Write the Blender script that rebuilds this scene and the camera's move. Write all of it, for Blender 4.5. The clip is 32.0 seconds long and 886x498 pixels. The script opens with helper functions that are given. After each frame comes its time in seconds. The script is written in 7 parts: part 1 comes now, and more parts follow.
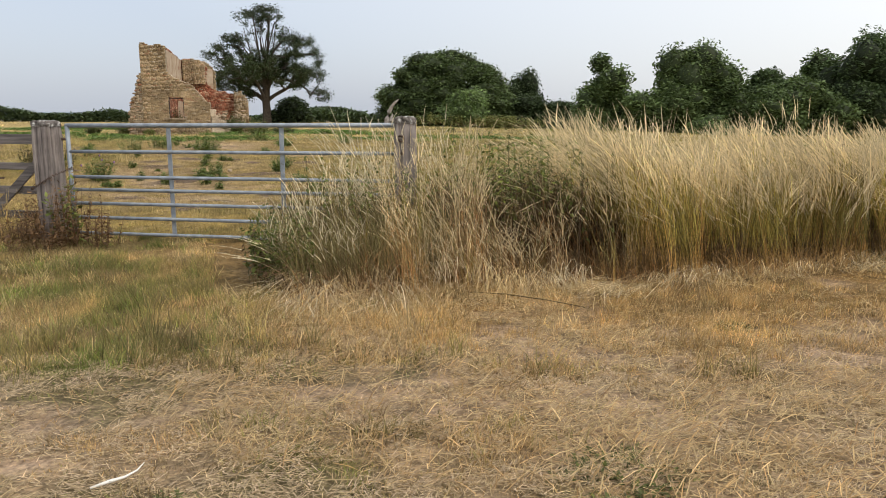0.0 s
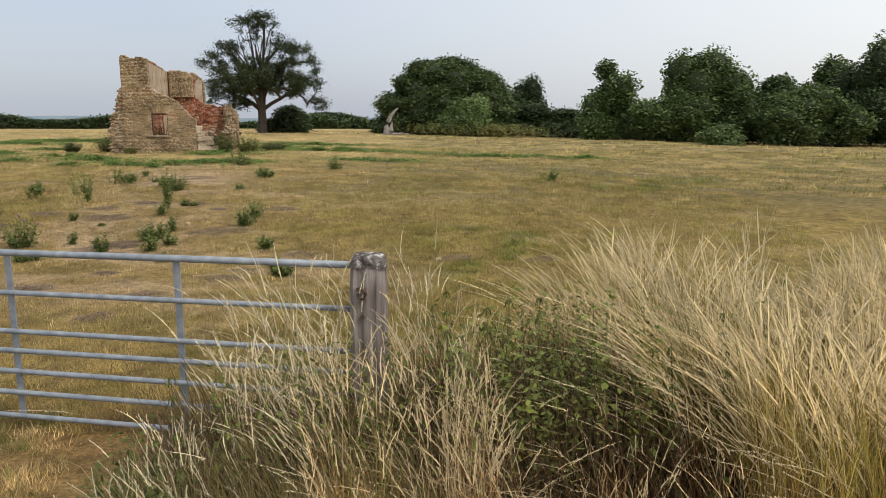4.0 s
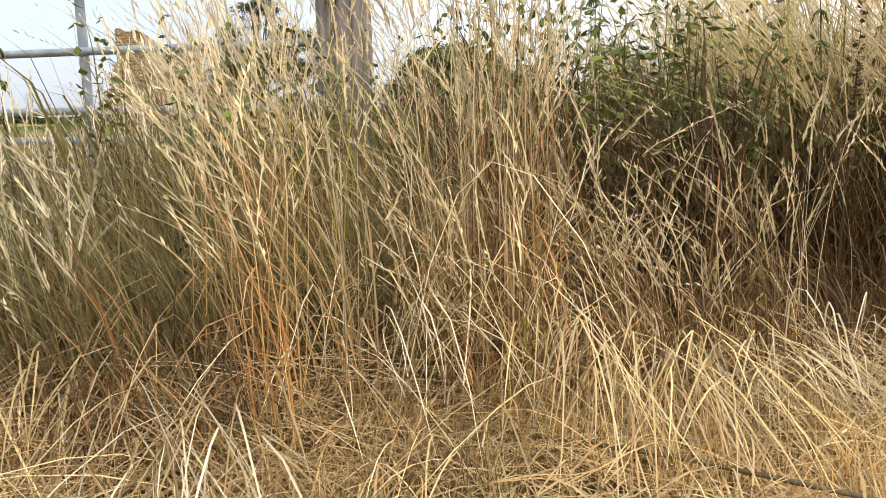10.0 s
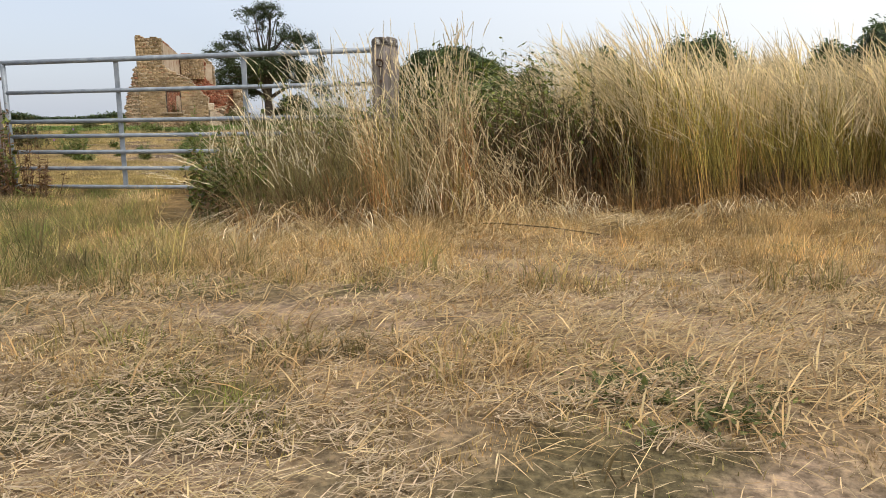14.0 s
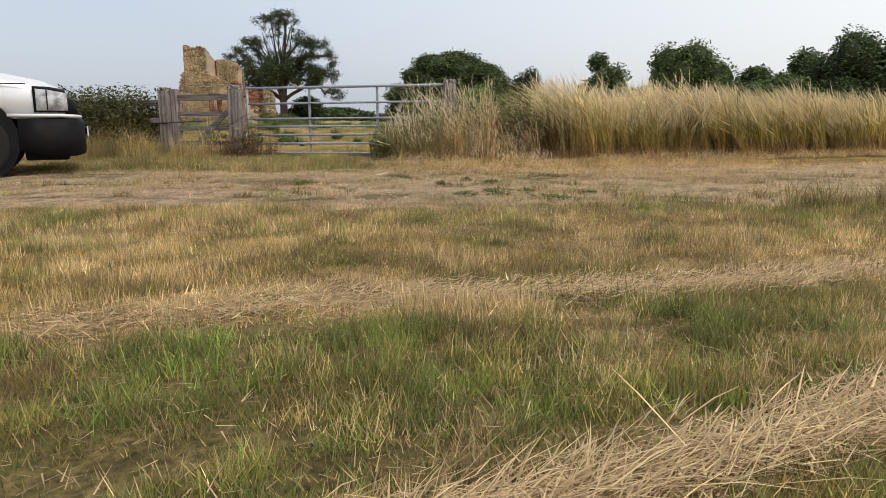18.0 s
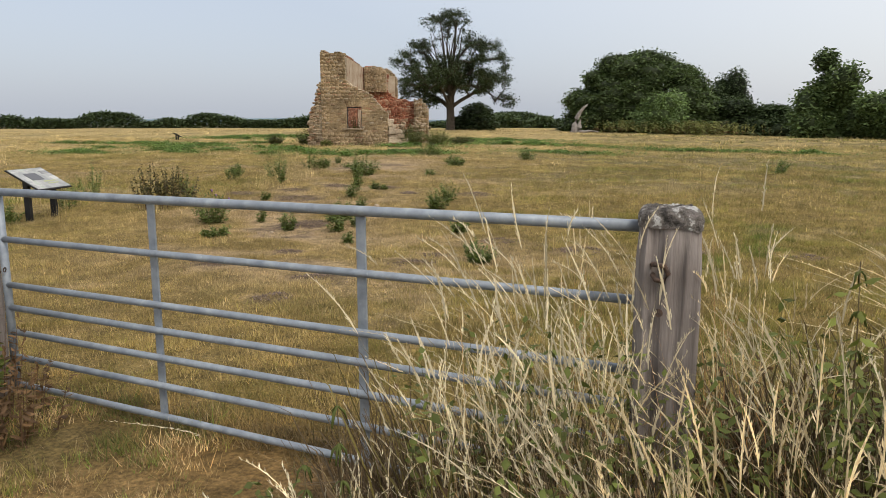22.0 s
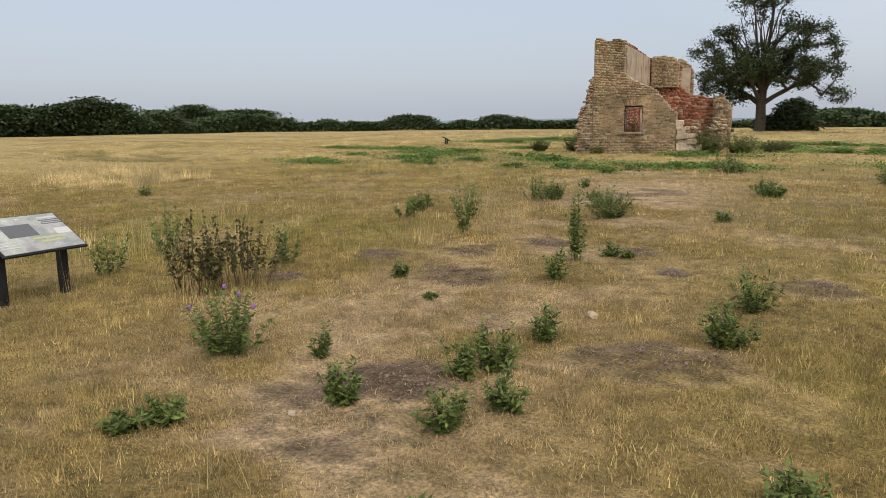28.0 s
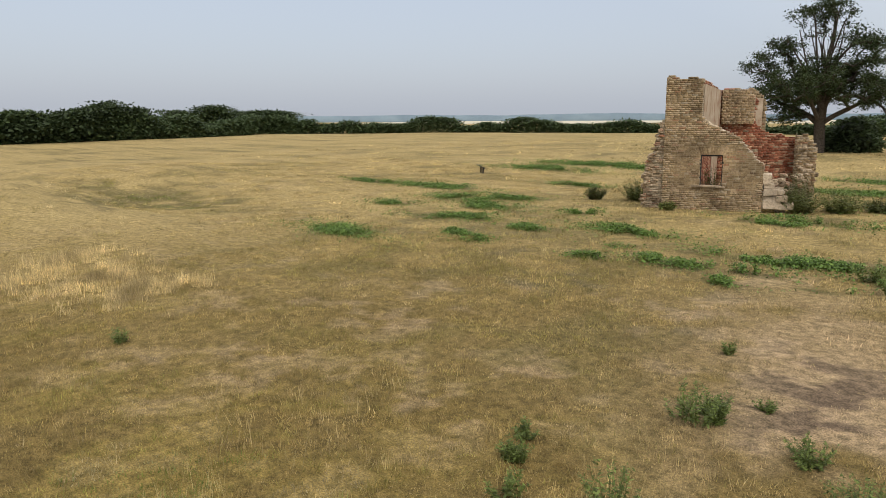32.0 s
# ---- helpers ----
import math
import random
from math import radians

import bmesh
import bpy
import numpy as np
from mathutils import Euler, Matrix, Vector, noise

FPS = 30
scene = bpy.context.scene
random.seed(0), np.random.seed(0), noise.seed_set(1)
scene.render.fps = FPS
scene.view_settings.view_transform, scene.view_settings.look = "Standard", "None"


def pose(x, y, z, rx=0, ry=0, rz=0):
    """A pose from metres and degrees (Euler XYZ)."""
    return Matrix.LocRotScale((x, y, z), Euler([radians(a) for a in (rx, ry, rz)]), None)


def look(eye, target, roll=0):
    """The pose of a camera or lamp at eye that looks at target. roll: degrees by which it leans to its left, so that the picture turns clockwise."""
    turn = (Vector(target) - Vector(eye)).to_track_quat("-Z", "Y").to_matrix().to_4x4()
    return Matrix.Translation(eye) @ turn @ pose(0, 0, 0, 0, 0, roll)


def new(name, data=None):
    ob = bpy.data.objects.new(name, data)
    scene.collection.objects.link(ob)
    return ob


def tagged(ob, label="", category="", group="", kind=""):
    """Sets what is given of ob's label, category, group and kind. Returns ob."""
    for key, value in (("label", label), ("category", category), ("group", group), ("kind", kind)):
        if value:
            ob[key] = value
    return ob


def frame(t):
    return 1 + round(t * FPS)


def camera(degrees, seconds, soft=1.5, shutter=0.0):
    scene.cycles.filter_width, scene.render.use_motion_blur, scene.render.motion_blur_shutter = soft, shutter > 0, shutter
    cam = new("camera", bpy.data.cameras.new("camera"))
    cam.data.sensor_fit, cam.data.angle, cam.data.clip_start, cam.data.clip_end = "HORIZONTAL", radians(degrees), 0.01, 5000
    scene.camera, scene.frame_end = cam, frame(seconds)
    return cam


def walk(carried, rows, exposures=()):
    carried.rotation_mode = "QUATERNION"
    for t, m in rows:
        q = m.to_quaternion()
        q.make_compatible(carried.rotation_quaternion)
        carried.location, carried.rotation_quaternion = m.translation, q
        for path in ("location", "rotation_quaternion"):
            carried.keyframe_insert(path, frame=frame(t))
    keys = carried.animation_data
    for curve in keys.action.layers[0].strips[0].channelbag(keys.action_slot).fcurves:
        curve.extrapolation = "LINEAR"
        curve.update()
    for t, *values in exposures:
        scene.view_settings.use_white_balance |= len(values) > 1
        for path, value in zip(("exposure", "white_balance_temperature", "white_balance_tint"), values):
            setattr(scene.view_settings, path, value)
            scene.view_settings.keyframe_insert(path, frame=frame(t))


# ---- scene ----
cam = camera(62.7, 32.0, 0.9)
PATH = [
    (0, (5.258, -6.564, 1.287), (4.87, -4.633, 0.943), 0.1),
    (0.5, (5.262, -6.543, 1.521), (4.874, -4.611, 1.181), 0.2),
    (1, (5.262, -6.477, 1.939), (4.871, -4.545, 1.597), 0.0),
    (2, (5.217, -6.466, 2.037), (4.824, -4.535, 1.697), 0.0),
    (3, (5.091, -5.723, 2.085), (4.694, -3.792, 1.746), -0.0),
    (3.5, (4.844, -4.729, 2.084), (4.449, -2.798, 1.746), -0.0),
    (5.5, (4.777, -2.79, 1.582), (4.38, -0.86, 1.242), -0.3),
    (6, (4.807, -2.73, 1.339), (4.407, -0.799, 1.001), -0.4),
    (7, (4.82, -2.805, 1.007), (4.419, -0.875, 0.671), -0.5),
    (8, (4.792, -2.907, 0.788), (4.386, -0.979, 0.446), -0.6),
    (8.5, (4.722, -2.936, 0.729), (4.311, -1.009, 0.385), -0.7),
    (9, (4.692, -2.934, 0.698), (4.279, -1.008, 0.351), -1.0),
    (10, (4.591, -2.887, 0.664), (4.178, -0.960, 0.324), -0.7),
    (11, (4.598, -2.945, 0.642), (4.181, -1.019, 0.299), -0.9),
    (12, (4.702, -3.202, 0.658), (4.284, -1.277, 0.312), -1.0),
    (12.6, (4.850, -3.767, 0.670), (4.437, -1.840, 0.330), -0.7),
    (13, (4.943, -4.215, 0.659), (4.527, -2.287, 0.325), -0.8),
    (13.5, (5.072, -4.893, 0.675), (4.661, -2.965, 0.336), -0.7),
    (14, (5.232, -5.7, 0.674), (4.826, -3.771, 0.335), -0.6),
    (15, (5.537, -7.456, 0.653), (5.129, -5.527, 0.315), -0.5),
    (15.5, (5.667, -8.434, 0.614), (5.263, -6.503, 0.28), -0.4),
    (17.5, (5.96, -11.661, 0.608), (5.559, -9.731, 0.272), -0.4),
    (18, (5.893, -11.746, 0.627), (5.493, -9.816, 0.289), -0.3),
    (19, (5.621, -10.537, 0.643), (5.222, -8.606, 0.306), -0.4),
    (20, (5.231, -8.069, 1.149), (4.835, -6.138, 0.809), -0.6),
    (20.5, (5.022, -6.602, 1.284), (4.556, -4.687, 0.945), -0.6),
    (21, (4.759, -5.275, 1.451), (3.997, -3.456, 1.116), -0.5),
    (21.5, (4.42, -3.932, 1.564), (3.559, -2.158, 1.229), -0.5),
    (22, (3.955, -2.51, 1.595), (3.099, -0.734, 1.261), -0.1),
    (23, (3.48, -0.835, 1.622), (2.623, 0.941, 1.288), 0.0),
    (24, (3.521, -0.58, 1.896), (2.663, 1.195, 1.563), -0.1),
    (25, (3.25, -0.038, 1.884), (2.393, 1.738, 1.552), -0.0),
    (25.2, (3.149, 0.156, 1.883), (2.286, 1.930, 1.551), -0.1),
    (25.5, (2.986, 0.483, 1.882), (1.972, 2.175, 1.550), -0.1),
    (25.8, (2.820, 0.825, 1.881), (1.610, 2.382, 1.548), -0.1),
    (26, (2.715, 1.046, 1.879), (1.426, 2.538, 1.546), -0.1),
    (26.5, (2.456, 1.563, 1.859), (1.159, 3.048, 1.526), -0.1),
    (28.5, (0.432, 4.261, 1.743), (-1.074, 5.535, 1.413), -0.5),
    (29, (-0.055, 4.834, 1.757), (-1.562, 6.106, 1.426), -0.4),
    (29.5, (-0.570, 5.272, 1.865), (-2.078, 6.543, 1.533), -0.5),
    (30, (-1.056, 5.568, 2.188), (-2.565, 6.837, 1.851), -0.6),
    (30.5, (-1.627, 5.725, 2.646), (-3.135, 6.994, 2.305), -0.6),
    (31, (-2.225, 5.874, 3.215), (-3.733, 7.142, 2.871), -0.4),
    (31.5, (-2.754, 5.957, 3.683), (-4.261, 7.226, 3.337), -0.3),
    (32, (-3.230, 6.022, 3.923), (-4.737, 7.290, 3.577), -0.2),
]
EXPOSE = [(0, 0.3), (1, 0.25), (3, 0.2), (5.5, 0.15), (7, 0.3), (8, 0.55), (9, 0.72), (12, 0.82), (13, 0.66), (14, 0.4), (15, 0.1), (16.5, 0.1), (18, 0.22), (19, 0.2), (20, 0.08), (22, 0.18), (24, 0.15), (26, 0.14), (29, 0.11), (32, 0.10)]
walk(cam, [(t, look(eye, target, roll)) for t, eye, target, roll in PATH], EXPOSE)

# ---- light ----
world = bpy.data.worlds.new("world")
scene.world = world
world.use_nodes = True
wn, wl = world.node_tree.nodes, world.node_tree.links
wn.clear()
SUN_EL, SUN_AZ = radians(50), radians(116)
sky = wn.new("ShaderNodeTexSky")
sky.sky_type, sky.sun_disc, sky.sun_elevation, sky.sun_rotation = "NISHITA", False, SUN_EL, SUN_AZ
sky.dust_density, sky.air_density = 4.0, 1.0
clear, cloud, both, wout = (wn.new(k) for k in ("ShaderNodeBackground", "ShaderNodeBackground", "ShaderNodeAddShader", "ShaderNodeOutputWorld"))
clear.inputs[1].default_value = 0.05
cloud.inputs[1].default_value = 0.55
# thin overcast, brighter and whiter towards the veiled sun
way, near_sun, veil = wn.new("ShaderNodeTexCoord"), wn.new("ShaderNodeVectorMath"), wn.new("ShaderNodeValToRGB")
near_sun.operation = "DOT_PRODUCT"
near_sun.inputs[1].default_value = (math.sin(SUN_AZ) * math.cos(SUN_EL), math.cos(SUN_AZ) * math.cos(SUN_EL), math.sin(SUN_EL))
shift = wn.new("ShaderNodeMath")
shift.operation, shift.inputs[1].default_value, shift.inputs[2].default_value = "MULTIPLY_ADD", 0.5, 0.5
veil.color_ramp.elements[0].position, veil.color_ramp.elements[0].color = 0.28, (0.715, 0.768, 0.875, 1)
veil.color_ramp.elements[1].position, veil.color_ramp.elements[1].color = 0.52, (1.25, 1.24, 1.23, 1)
wl.new(way.outputs["Generated"], near_sun.inputs[0])
wl.new(near_sun.outputs["Value"], shift.inputs[0])
wl.new(shift.outputs[0], veil.inputs[0])
wl.new(veil.outputs[0], cloud.inputs[0])
wl.new(sky.outputs[0], clear.inputs[0])
wl.new(clear.outputs[0], both.inputs[0])
wl.new(cloud.outputs[0], both.inputs[1])
wl.new(both.outputs[0], wout.inputs[0])
sun = new("sun", bpy.data.lights.new("sun", "SUN"))
sun.data.energy, sun.data.angle, sun.data.color = 1.25, radians(12), (1.0, 0.94, 0.84)
sun.matrix_world = look((60 * math.sin(SUN_AZ) * math.cos(SUN_EL), 60 * math.cos(SUN_AZ) * math.cos(SUN_EL), 60 * math.sin(SUN_EL)), (0, 0, 0))

# ---- number tools ----
rng = np.random.default_rng(7)
LATTICE = rng.random((8, 256, 256))


def vnoise(x, y, size, layer=0):
    """Smooth value noise between 0 and 1."""
    x, y = np.asarray(x, float) / size + 64.3, np.asarray(y, float) / size + 91.7
    i, j = np.floor(x).astype(int), np.floor(y).astype(int)
    fx, fy = x - i, y - j
    fx, fy = fx * fx * (3 - 2 * fx), fy * fy * (3 - 2 * fy)
    g = LATTICE[layer % 8]
    a, b = g[i % 256, j % 256], g[(i + 1) % 256, j % 256]
    c, d = g[i % 256, (j + 1) % 256], g[(i + 1) % 256, (j + 1) % 256]
    return (a * (1 - fx) + b * fx) * (1 - fy) + (c * (1 - fx) + d * fx) * fy


def fnoise(x, y, size, layer=0):
    return 0.55 * vnoise(x, y, size, layer) + 0.3 * vnoise(x, y, size * 0.43, layer + 1) + 0.15 * vnoise(x, y, size * 0.19, layer + 2)


def ramp(a, lo, hi):
    t = np.clip((np.asarray(a, float) - lo) / (hi - lo), 0, 1)
    return t * t * (3 - 2 * t)


def height(x, y):
    """The ground: level by the gate, rising gently over the field."""
    x, y = np.asarray(x, float), np.asarray(y, float)
    far = np.hypot(x, y)
    z = 0.09 + 0.28 * ramp(y, 5, 14) * ramp(-x, -30, 4) + 0.10 * ramp(-x, 0, 7) * ramp(y, 1, 6)
    z = z + 0.6 * ramp(y, 40, 75) * ramp(-x, 0, 30) + 0.55 * ramp(-x, 60, 115) * ramp(-y, -75, -40)
    z = z - 0.75 * np.exp(-((x + 42) / 9) ** 2 - ((y - 19) / 4.5) ** 2) + 0.45 * np.exp(-((x + 56) / 12) ** 2 - ((y - 24) / 6) ** 2)
    z = z + (vnoise(x, y, 9, 3) - 0.5) * 0.22 * ramp(y, 16, 40)
    z = z + (vnoise(x, y, 1.3, 1) - 0.5) * 0.05 + (vnoise(x, y, 0.45, 2) - 0.5) * 0.02 * ramp(-far, -30, -20)
    z = z - 0.10 * np.exp(-((x + 7) / 1.6) ** 2 - ((y - 5.3) / 1.5) ** 2)
    return z - 0.3 * ramp(x, 6, 30) * ramp(y, 40, 80)


HEDGE0, HEDGE_E = np.array((2.97, -1.92)), np.array((0.884, 0.468))
HEDGE_N = np.array((-HEDGE_E[1], HEDGE_E[0]))


def hedge_frame(x, y):
    """Along the grass bank, and across it (positive towards the field)."""
    dx, dy = x - HEDGE0[0], y - HEDGE0[1]
    return dx * HEDGE_E[0] + dy * HEDGE_E[1], dx * HEDGE_N[0] + dy * HEDGE_N[1]


MOLES = [(-1.72, 3.51, 0.45), (-0.2, 3.25, 0.5), (0.22, 4.49, 0.45), (0.56, 6.27, 0.4), (1.67, 6.03, 0.5), (-1.48, 4.51, 0.3), (0.17, 5.15, 0.3), (-5.94, 8.66, 0.45), (-5.17, 9.39, 0.45), (-4.79, 10.4, 0.5), (-3.78, 10.71, 0.45), (-2.84, 10.06, 0.3), (-4.4, 8.51, 0.6), (-5.77, 7.31, 0.35), (-0.14, 2.51, 0.3), (1.7, 5.97, 0.35), (2.87, 6.41, 0.4), (4.12, 6.59, 0.35), (-2.6, 6.4, 0.6), (-1.62, 7.78, 0.7), (-1.53, 10.35, 0.5), (-2.82, 10.06, 0.3)]
NETTLES = [(-22.85, 18.25, 1.9, 0.7), (-28.23, 24.33, 1, 0.7), (-24.31, 22.91, 1.4, 0.7), (-22.85, 23.7, 1.4, 0.6), (-24.59, 26.46, 1.6, 1), (-27.86, 27.81, 1.8, 1.1), (-19.48, 23.14, 0.8, 0.4), (-20.18, 20.87, 0.7, 0.3), (-18.89, 20.3, 0.6, 0.35), (-33.09, 30.79, 3, 1), (-26.1, 29.26, 1.2, 0.8), (-29.05, 37.43, 1.8, 0.7), (-20.55, 27.54, 0.8, 0.7), (-16.91, 24.99, 1.7, 0.7), (-15.46, 22.64, 0.6, 0.5), (-13.13, 21.66, 1.2, 0.7), (-38.35, 50.58, 5, 1.6), (-38.33, 44.91, 4, 1.4), (-33.83, 49.89, 3, 1), (-11.64, 23.44, 1.6, 0.6), (-10.54, 23.98, 1.2, 0.5), (-11.09, 21.83, 0.6, 0.4), (-11.08, 20.39, 0.6, 0.3), (-14.63, 29.79, 1.5, 0.5), (-9.28, 21.27, 0.6, 0.25), (-13.48, 30.89, 2, 0.7), (-16.3, 42.87, 3, 1.2), (-14.86, 20.59, 0.5, 0.3), (-37.88, 30.12, 2.5, 0.5), (-8.81, 22.83, 0.7, 0.4), (-16.34, 49.67, 4, 1.2), (-4.69, 27.47, 2.2, 0.6), (0.04, 34.7, 3.5, 0.5), (-9.54, 24.03, 1.2, 0.6), (-9.2, 35.6, 4, 1), (4.15, 32.94, 1.4, 0.5)]


def cover(x, y):
    """How much bare soil, green growth and gold straw lies at a place, each 0 to 1."""
    a, d = hedge_frame(x, y)
    q = (x - 4.8) * -0.2 + (y + 5.0) * 0.98
    n1, n2, n3 = fnoise(x, y, 1.1, 0), fnoise(x, y, 3.2, 3), fnoise(x, y, 0.5, 5)
    south = ramp(-y, -0.4, 0.8)
    track = ramp(q, -2.4, -1.5) * ramp(-q, -2.3, -1.5) * south
    verge = ramp(-q, 1.7, 2.4) * south
    s1 = (x - 5.9) * -0.47 + (y + 10.5) * 0.88
    lush = verge * ramp(s1, -1.2, -0.1) * ramp(-s1, -0.95, -0.5)
    apron = ramp(-a, -0.5, 0.9) * ramp(y, -4.4, -3.4) * south
    strawy = ramp(a, -0.4, 0.4) * ramp(q, 1.5, 2.2) * south
    rut = fnoise(x * 0.28 + y * 0.06, y - 0.2 * x, 0.34, 2)
    bare = track * ramp(0.6 * rut + 0.4 * n3, 0.44, 0.56) + strawy * ramp(n1 * 0.6 + n3 * 0.4, 0.50, 0.60) * 0.6
    green = track * (ramp(n3, 0.54, 0.64) * ramp(n2, 0.42, 0.56) + 1.2 * np.exp(-((x - 5.15) / 0.35) ** 2 - ((y + 4.72) / 0.16) ** 2)) + verge * (0.12 + 0.36 * ramp(n1, 0.42, 0.62)) + lush * (0.45 + 0.5 * ramp(n1, 0.4, 0.6)) + apron * (0.22 + 0.7 * ramp(0.5 * n1 + 0.5 * n3, 0.40, 0.58))
    gold = strawy + track * ramp(n2, 0.45, 0.6) * 0.7 + verge * 0.2
    field = 1 - south
    n4 = fnoise(x, y, 2.2, 1)
    worn = np.exp(-(((x + 3.2 + (y - 7) * 0.42) / (1.6 + 0.06 * np.abs(y - 7))) ** 2)) * ramp(y, 1.5, 4) * ramp(-y, -26, -15)
    bare = bare + field * (0.85 * worn * ramp(n1, 0.25, 0.55) + 0.6 * ramp(0.5 * n1 + 0.5 * n3, 0.53, 0.60) * ramp(n4, 0.38, 0.58))
    gold = gold + field * (0.35 + 0.5 * ramp(n2, 0.38, 0.62)) * (1 - 0.5 * worn)
    green = green + field * (0.6 * ramp(fnoise(x, y, 4.5, 6), 0.46, 0.62) * ramp(n1, 0.35, 0.6) + 0.5 * ramp(n3, 0.5, 0.62) * ramp(n4, 0.42, 0.6)) * (1 - worn)
    green = green + field * 1.25 * ramp(0.5 * n1 + 0.5 * n3, 0.36, 0.56) * (np.exp(-((x + 9.5) / 4.2) ** 2 - ((y - 8.2 - 0.3 * (x + 9.5)) / 2.6) ** 2) + np.exp(-((x + 42) / 8) ** 2 - ((y - 18) / 3.5) ** 2))
    green = green + field * (0.15 + 0.75 * ramp(0.5 * n1 + 0.5 * n3, 0.40, 0.58)) * ramp(x + 0.25 * y, 0.8, 5)
    for mx, my, mr in MOLES:
        bare = np.maximum(bare, 1.5 * ramp(-np.hypot((x - mx), (y - my) * 1.2) / mr + (n3 - 0.5) * 1.6, -0.88, -0.58))
    for nx, ny, rx, ry in NETTLES:
        green = np.maximum(green, 1.6 * ramp(-np.hypot((x - nx) / rx, (y - ny) / ry) + (n1 - 0.5) * 1.1, -1.0, -0.55))
    return np.clip(bare, 0, 1.5), np.clip(green, 0, 1.6), np.clip(gold, 0, 1)


def mix(a, b, t):
    return a + (b - a) * np.asarray(t)[..., None]


SOIL, STRAW, GOLD = np.array((0.36, 0.265, 0.18)), np.array((0.56, 0.37, 0.165)), np.array((0.52, 0.31, 0.105))
GREEN, OLIVE, PALE = np.array((0.165, 0.225, 0.042)), np.array((0.30, 0.25, 0.055)), np.array((0.76, 0.60, 0.32))

HAYLIKE, TAN, MOSS = np.array((0.495, 0.37, 0.158)), np.array((0.385, 0.28, 0.096)), np.array((0.29, 0.262, 0.064))
BLEACHED = np.array((0.68, 0.53, 0.25))


# ---- materials ----
class Mat:
    """A material with a Principled surface, and small helpers for its nodes."""

    def __init__(self, name, rough=0.8, metal=0.0, spec=0.3):
        self.m = bpy.data.materials.new(name)
        self.m.use_nodes = True
        self.n, self.l = self.m.node_tree.nodes, self.m.node_tree.links
        self.p = self.n["Principled BSDF"]
        self.p.inputs["Roughness"].default_value = rough
        self.p.inputs["Metallic"].default_value = metal
        self.p.inputs["Specular IOR Level"].default_value = spec

    def node(self, kind, **values):
        nd = self.n.new(kind)
        for k, v in values.items():
            nd.inputs[k].default_value = v
        return nd

    def coords(self, where="Object"):
        return self.n.new("ShaderNodeNewGeometry").outputs["Position"] if where == "World" else self.n.new("ShaderNodeTexCoord").outputs[where]

    def noise(self, size, detail=4.0, where="Object", stretch=None):
        nd = self.node("ShaderNodeTexNoise", Scale=1.0 / size, Detail=detail, Roughness=0.6)
        src = self.coords(where)
        if stretch:
            mp = self.n.new("ShaderNodeMapping")
            mp.inputs["Scale"].default_value = stretch
            self.l.new(src, mp.inputs[0])
            src = mp.outputs[0]
        self.l.new(src, nd.inputs["Vector"])
        return nd.outputs["Fac"]

    def ramp(self, fac, *stops):
        nd = self.n.new("ShaderNodeValToRGB")
        el = nd.color_ramp.elements
        while len(el) < len(stops):
            el.new(0.5)
        for e, (at, col) in zip(el, stops):
            e.position, e.color = at, (*col, 1)
        self.l.new(fac, nd.inputs[0])
        return nd.outputs[0]

    def blend(self, a, b, fac, how="MIX"):
        nd = self.n.new("ShaderNodeMix")
        nd.data_type, nd.blend_type = "RGBA", how
        for sock, v in ((nd.inputs[0], fac), (nd.inputs[6], a), (nd.inputs[7], b)):
            if isinstance(v, (int, float)):
                sock.default_value = v
            elif isinstance(v, tuple):
                sock.default_value = (*v, 1)
            else:
                self.l.new(v, sock)
        return nd.outputs[2]

    def color(self, out):
        if isinstance(out, tuple):
            self.p.inputs["Base Color"].default_value = (*out, 1)
        else:
            self.l.new(out, self.p.inputs["Base Color"])
        return self

    def bump(self, fac, depth, strength=0.6):
        nd = self.node("ShaderNodeBump", Strength=strength, Distance=depth)
        self.l.new(fac, nd.inputs["Height"])
        self.l.new(nd.outputs[0], self.p.inputs["Normal"])
        return self

    def random(self, per="island"):
        return self.n.new("ShaderNodeNewGeometry").outputs["Random Per Island"] if per == "island" else self.n.new("ShaderNodeObjectInfo").outputs["Random"]

    def thin(self, share, tint_out=None):
        """Lets some light pass through, as leaves and blades do."""
        tr, mx = self.n.new("ShaderNodeBsdfTranslucent"), self.n.new("ShaderNodeMixShader")
        mx.inputs[0].default_value = share
        src = self.p.inputs["Base Color"]
        if src.links:
            self.l.new(src.links[0].from_socket, tr.inputs[0])
        else:
            tr.inputs[0].default_value = src.default_value
        self.l.new(self.p.outputs[0], mx.inputs[1])
        self.l.new(tr.outputs[0], mx.inputs[2])
        self.l.new(mx.outputs[0], self.n["Material Output"].inputs[0])
        return self


def attr_mat(name, rough, share, variety=0.35):
    m = Mat(name, rough, spec=0.25)
    at = m.n.new("ShaderNodeAttribute")
    at.attribute_name = "tint"
    hue = m.ramp(m.random(), (0.0, (1 - variety,) * 3), (1.0, (1 + variety * 0.6,) * 3))
    m.color(m.blend(at.outputs["Color"], hue, 1.0, "MULTIPLY"))
    return m.thin(share).m if share else m.m


M_GRASS = attr_mat("dry_grass", 0.65, 0.3)
M_TURF = attr_mat("grazed_turf", 0.7, 0.3, 0.16)
M_CRUMB = attr_mat("crumbled_soil", 0.95, 0.0, 0.3)
M_LEAF = attr_mat("green_leaf", 0.55, 0.25, 0.45)
M_TREE = attr_mat("tree_foliage", 0.6, 0.25, 0.22)

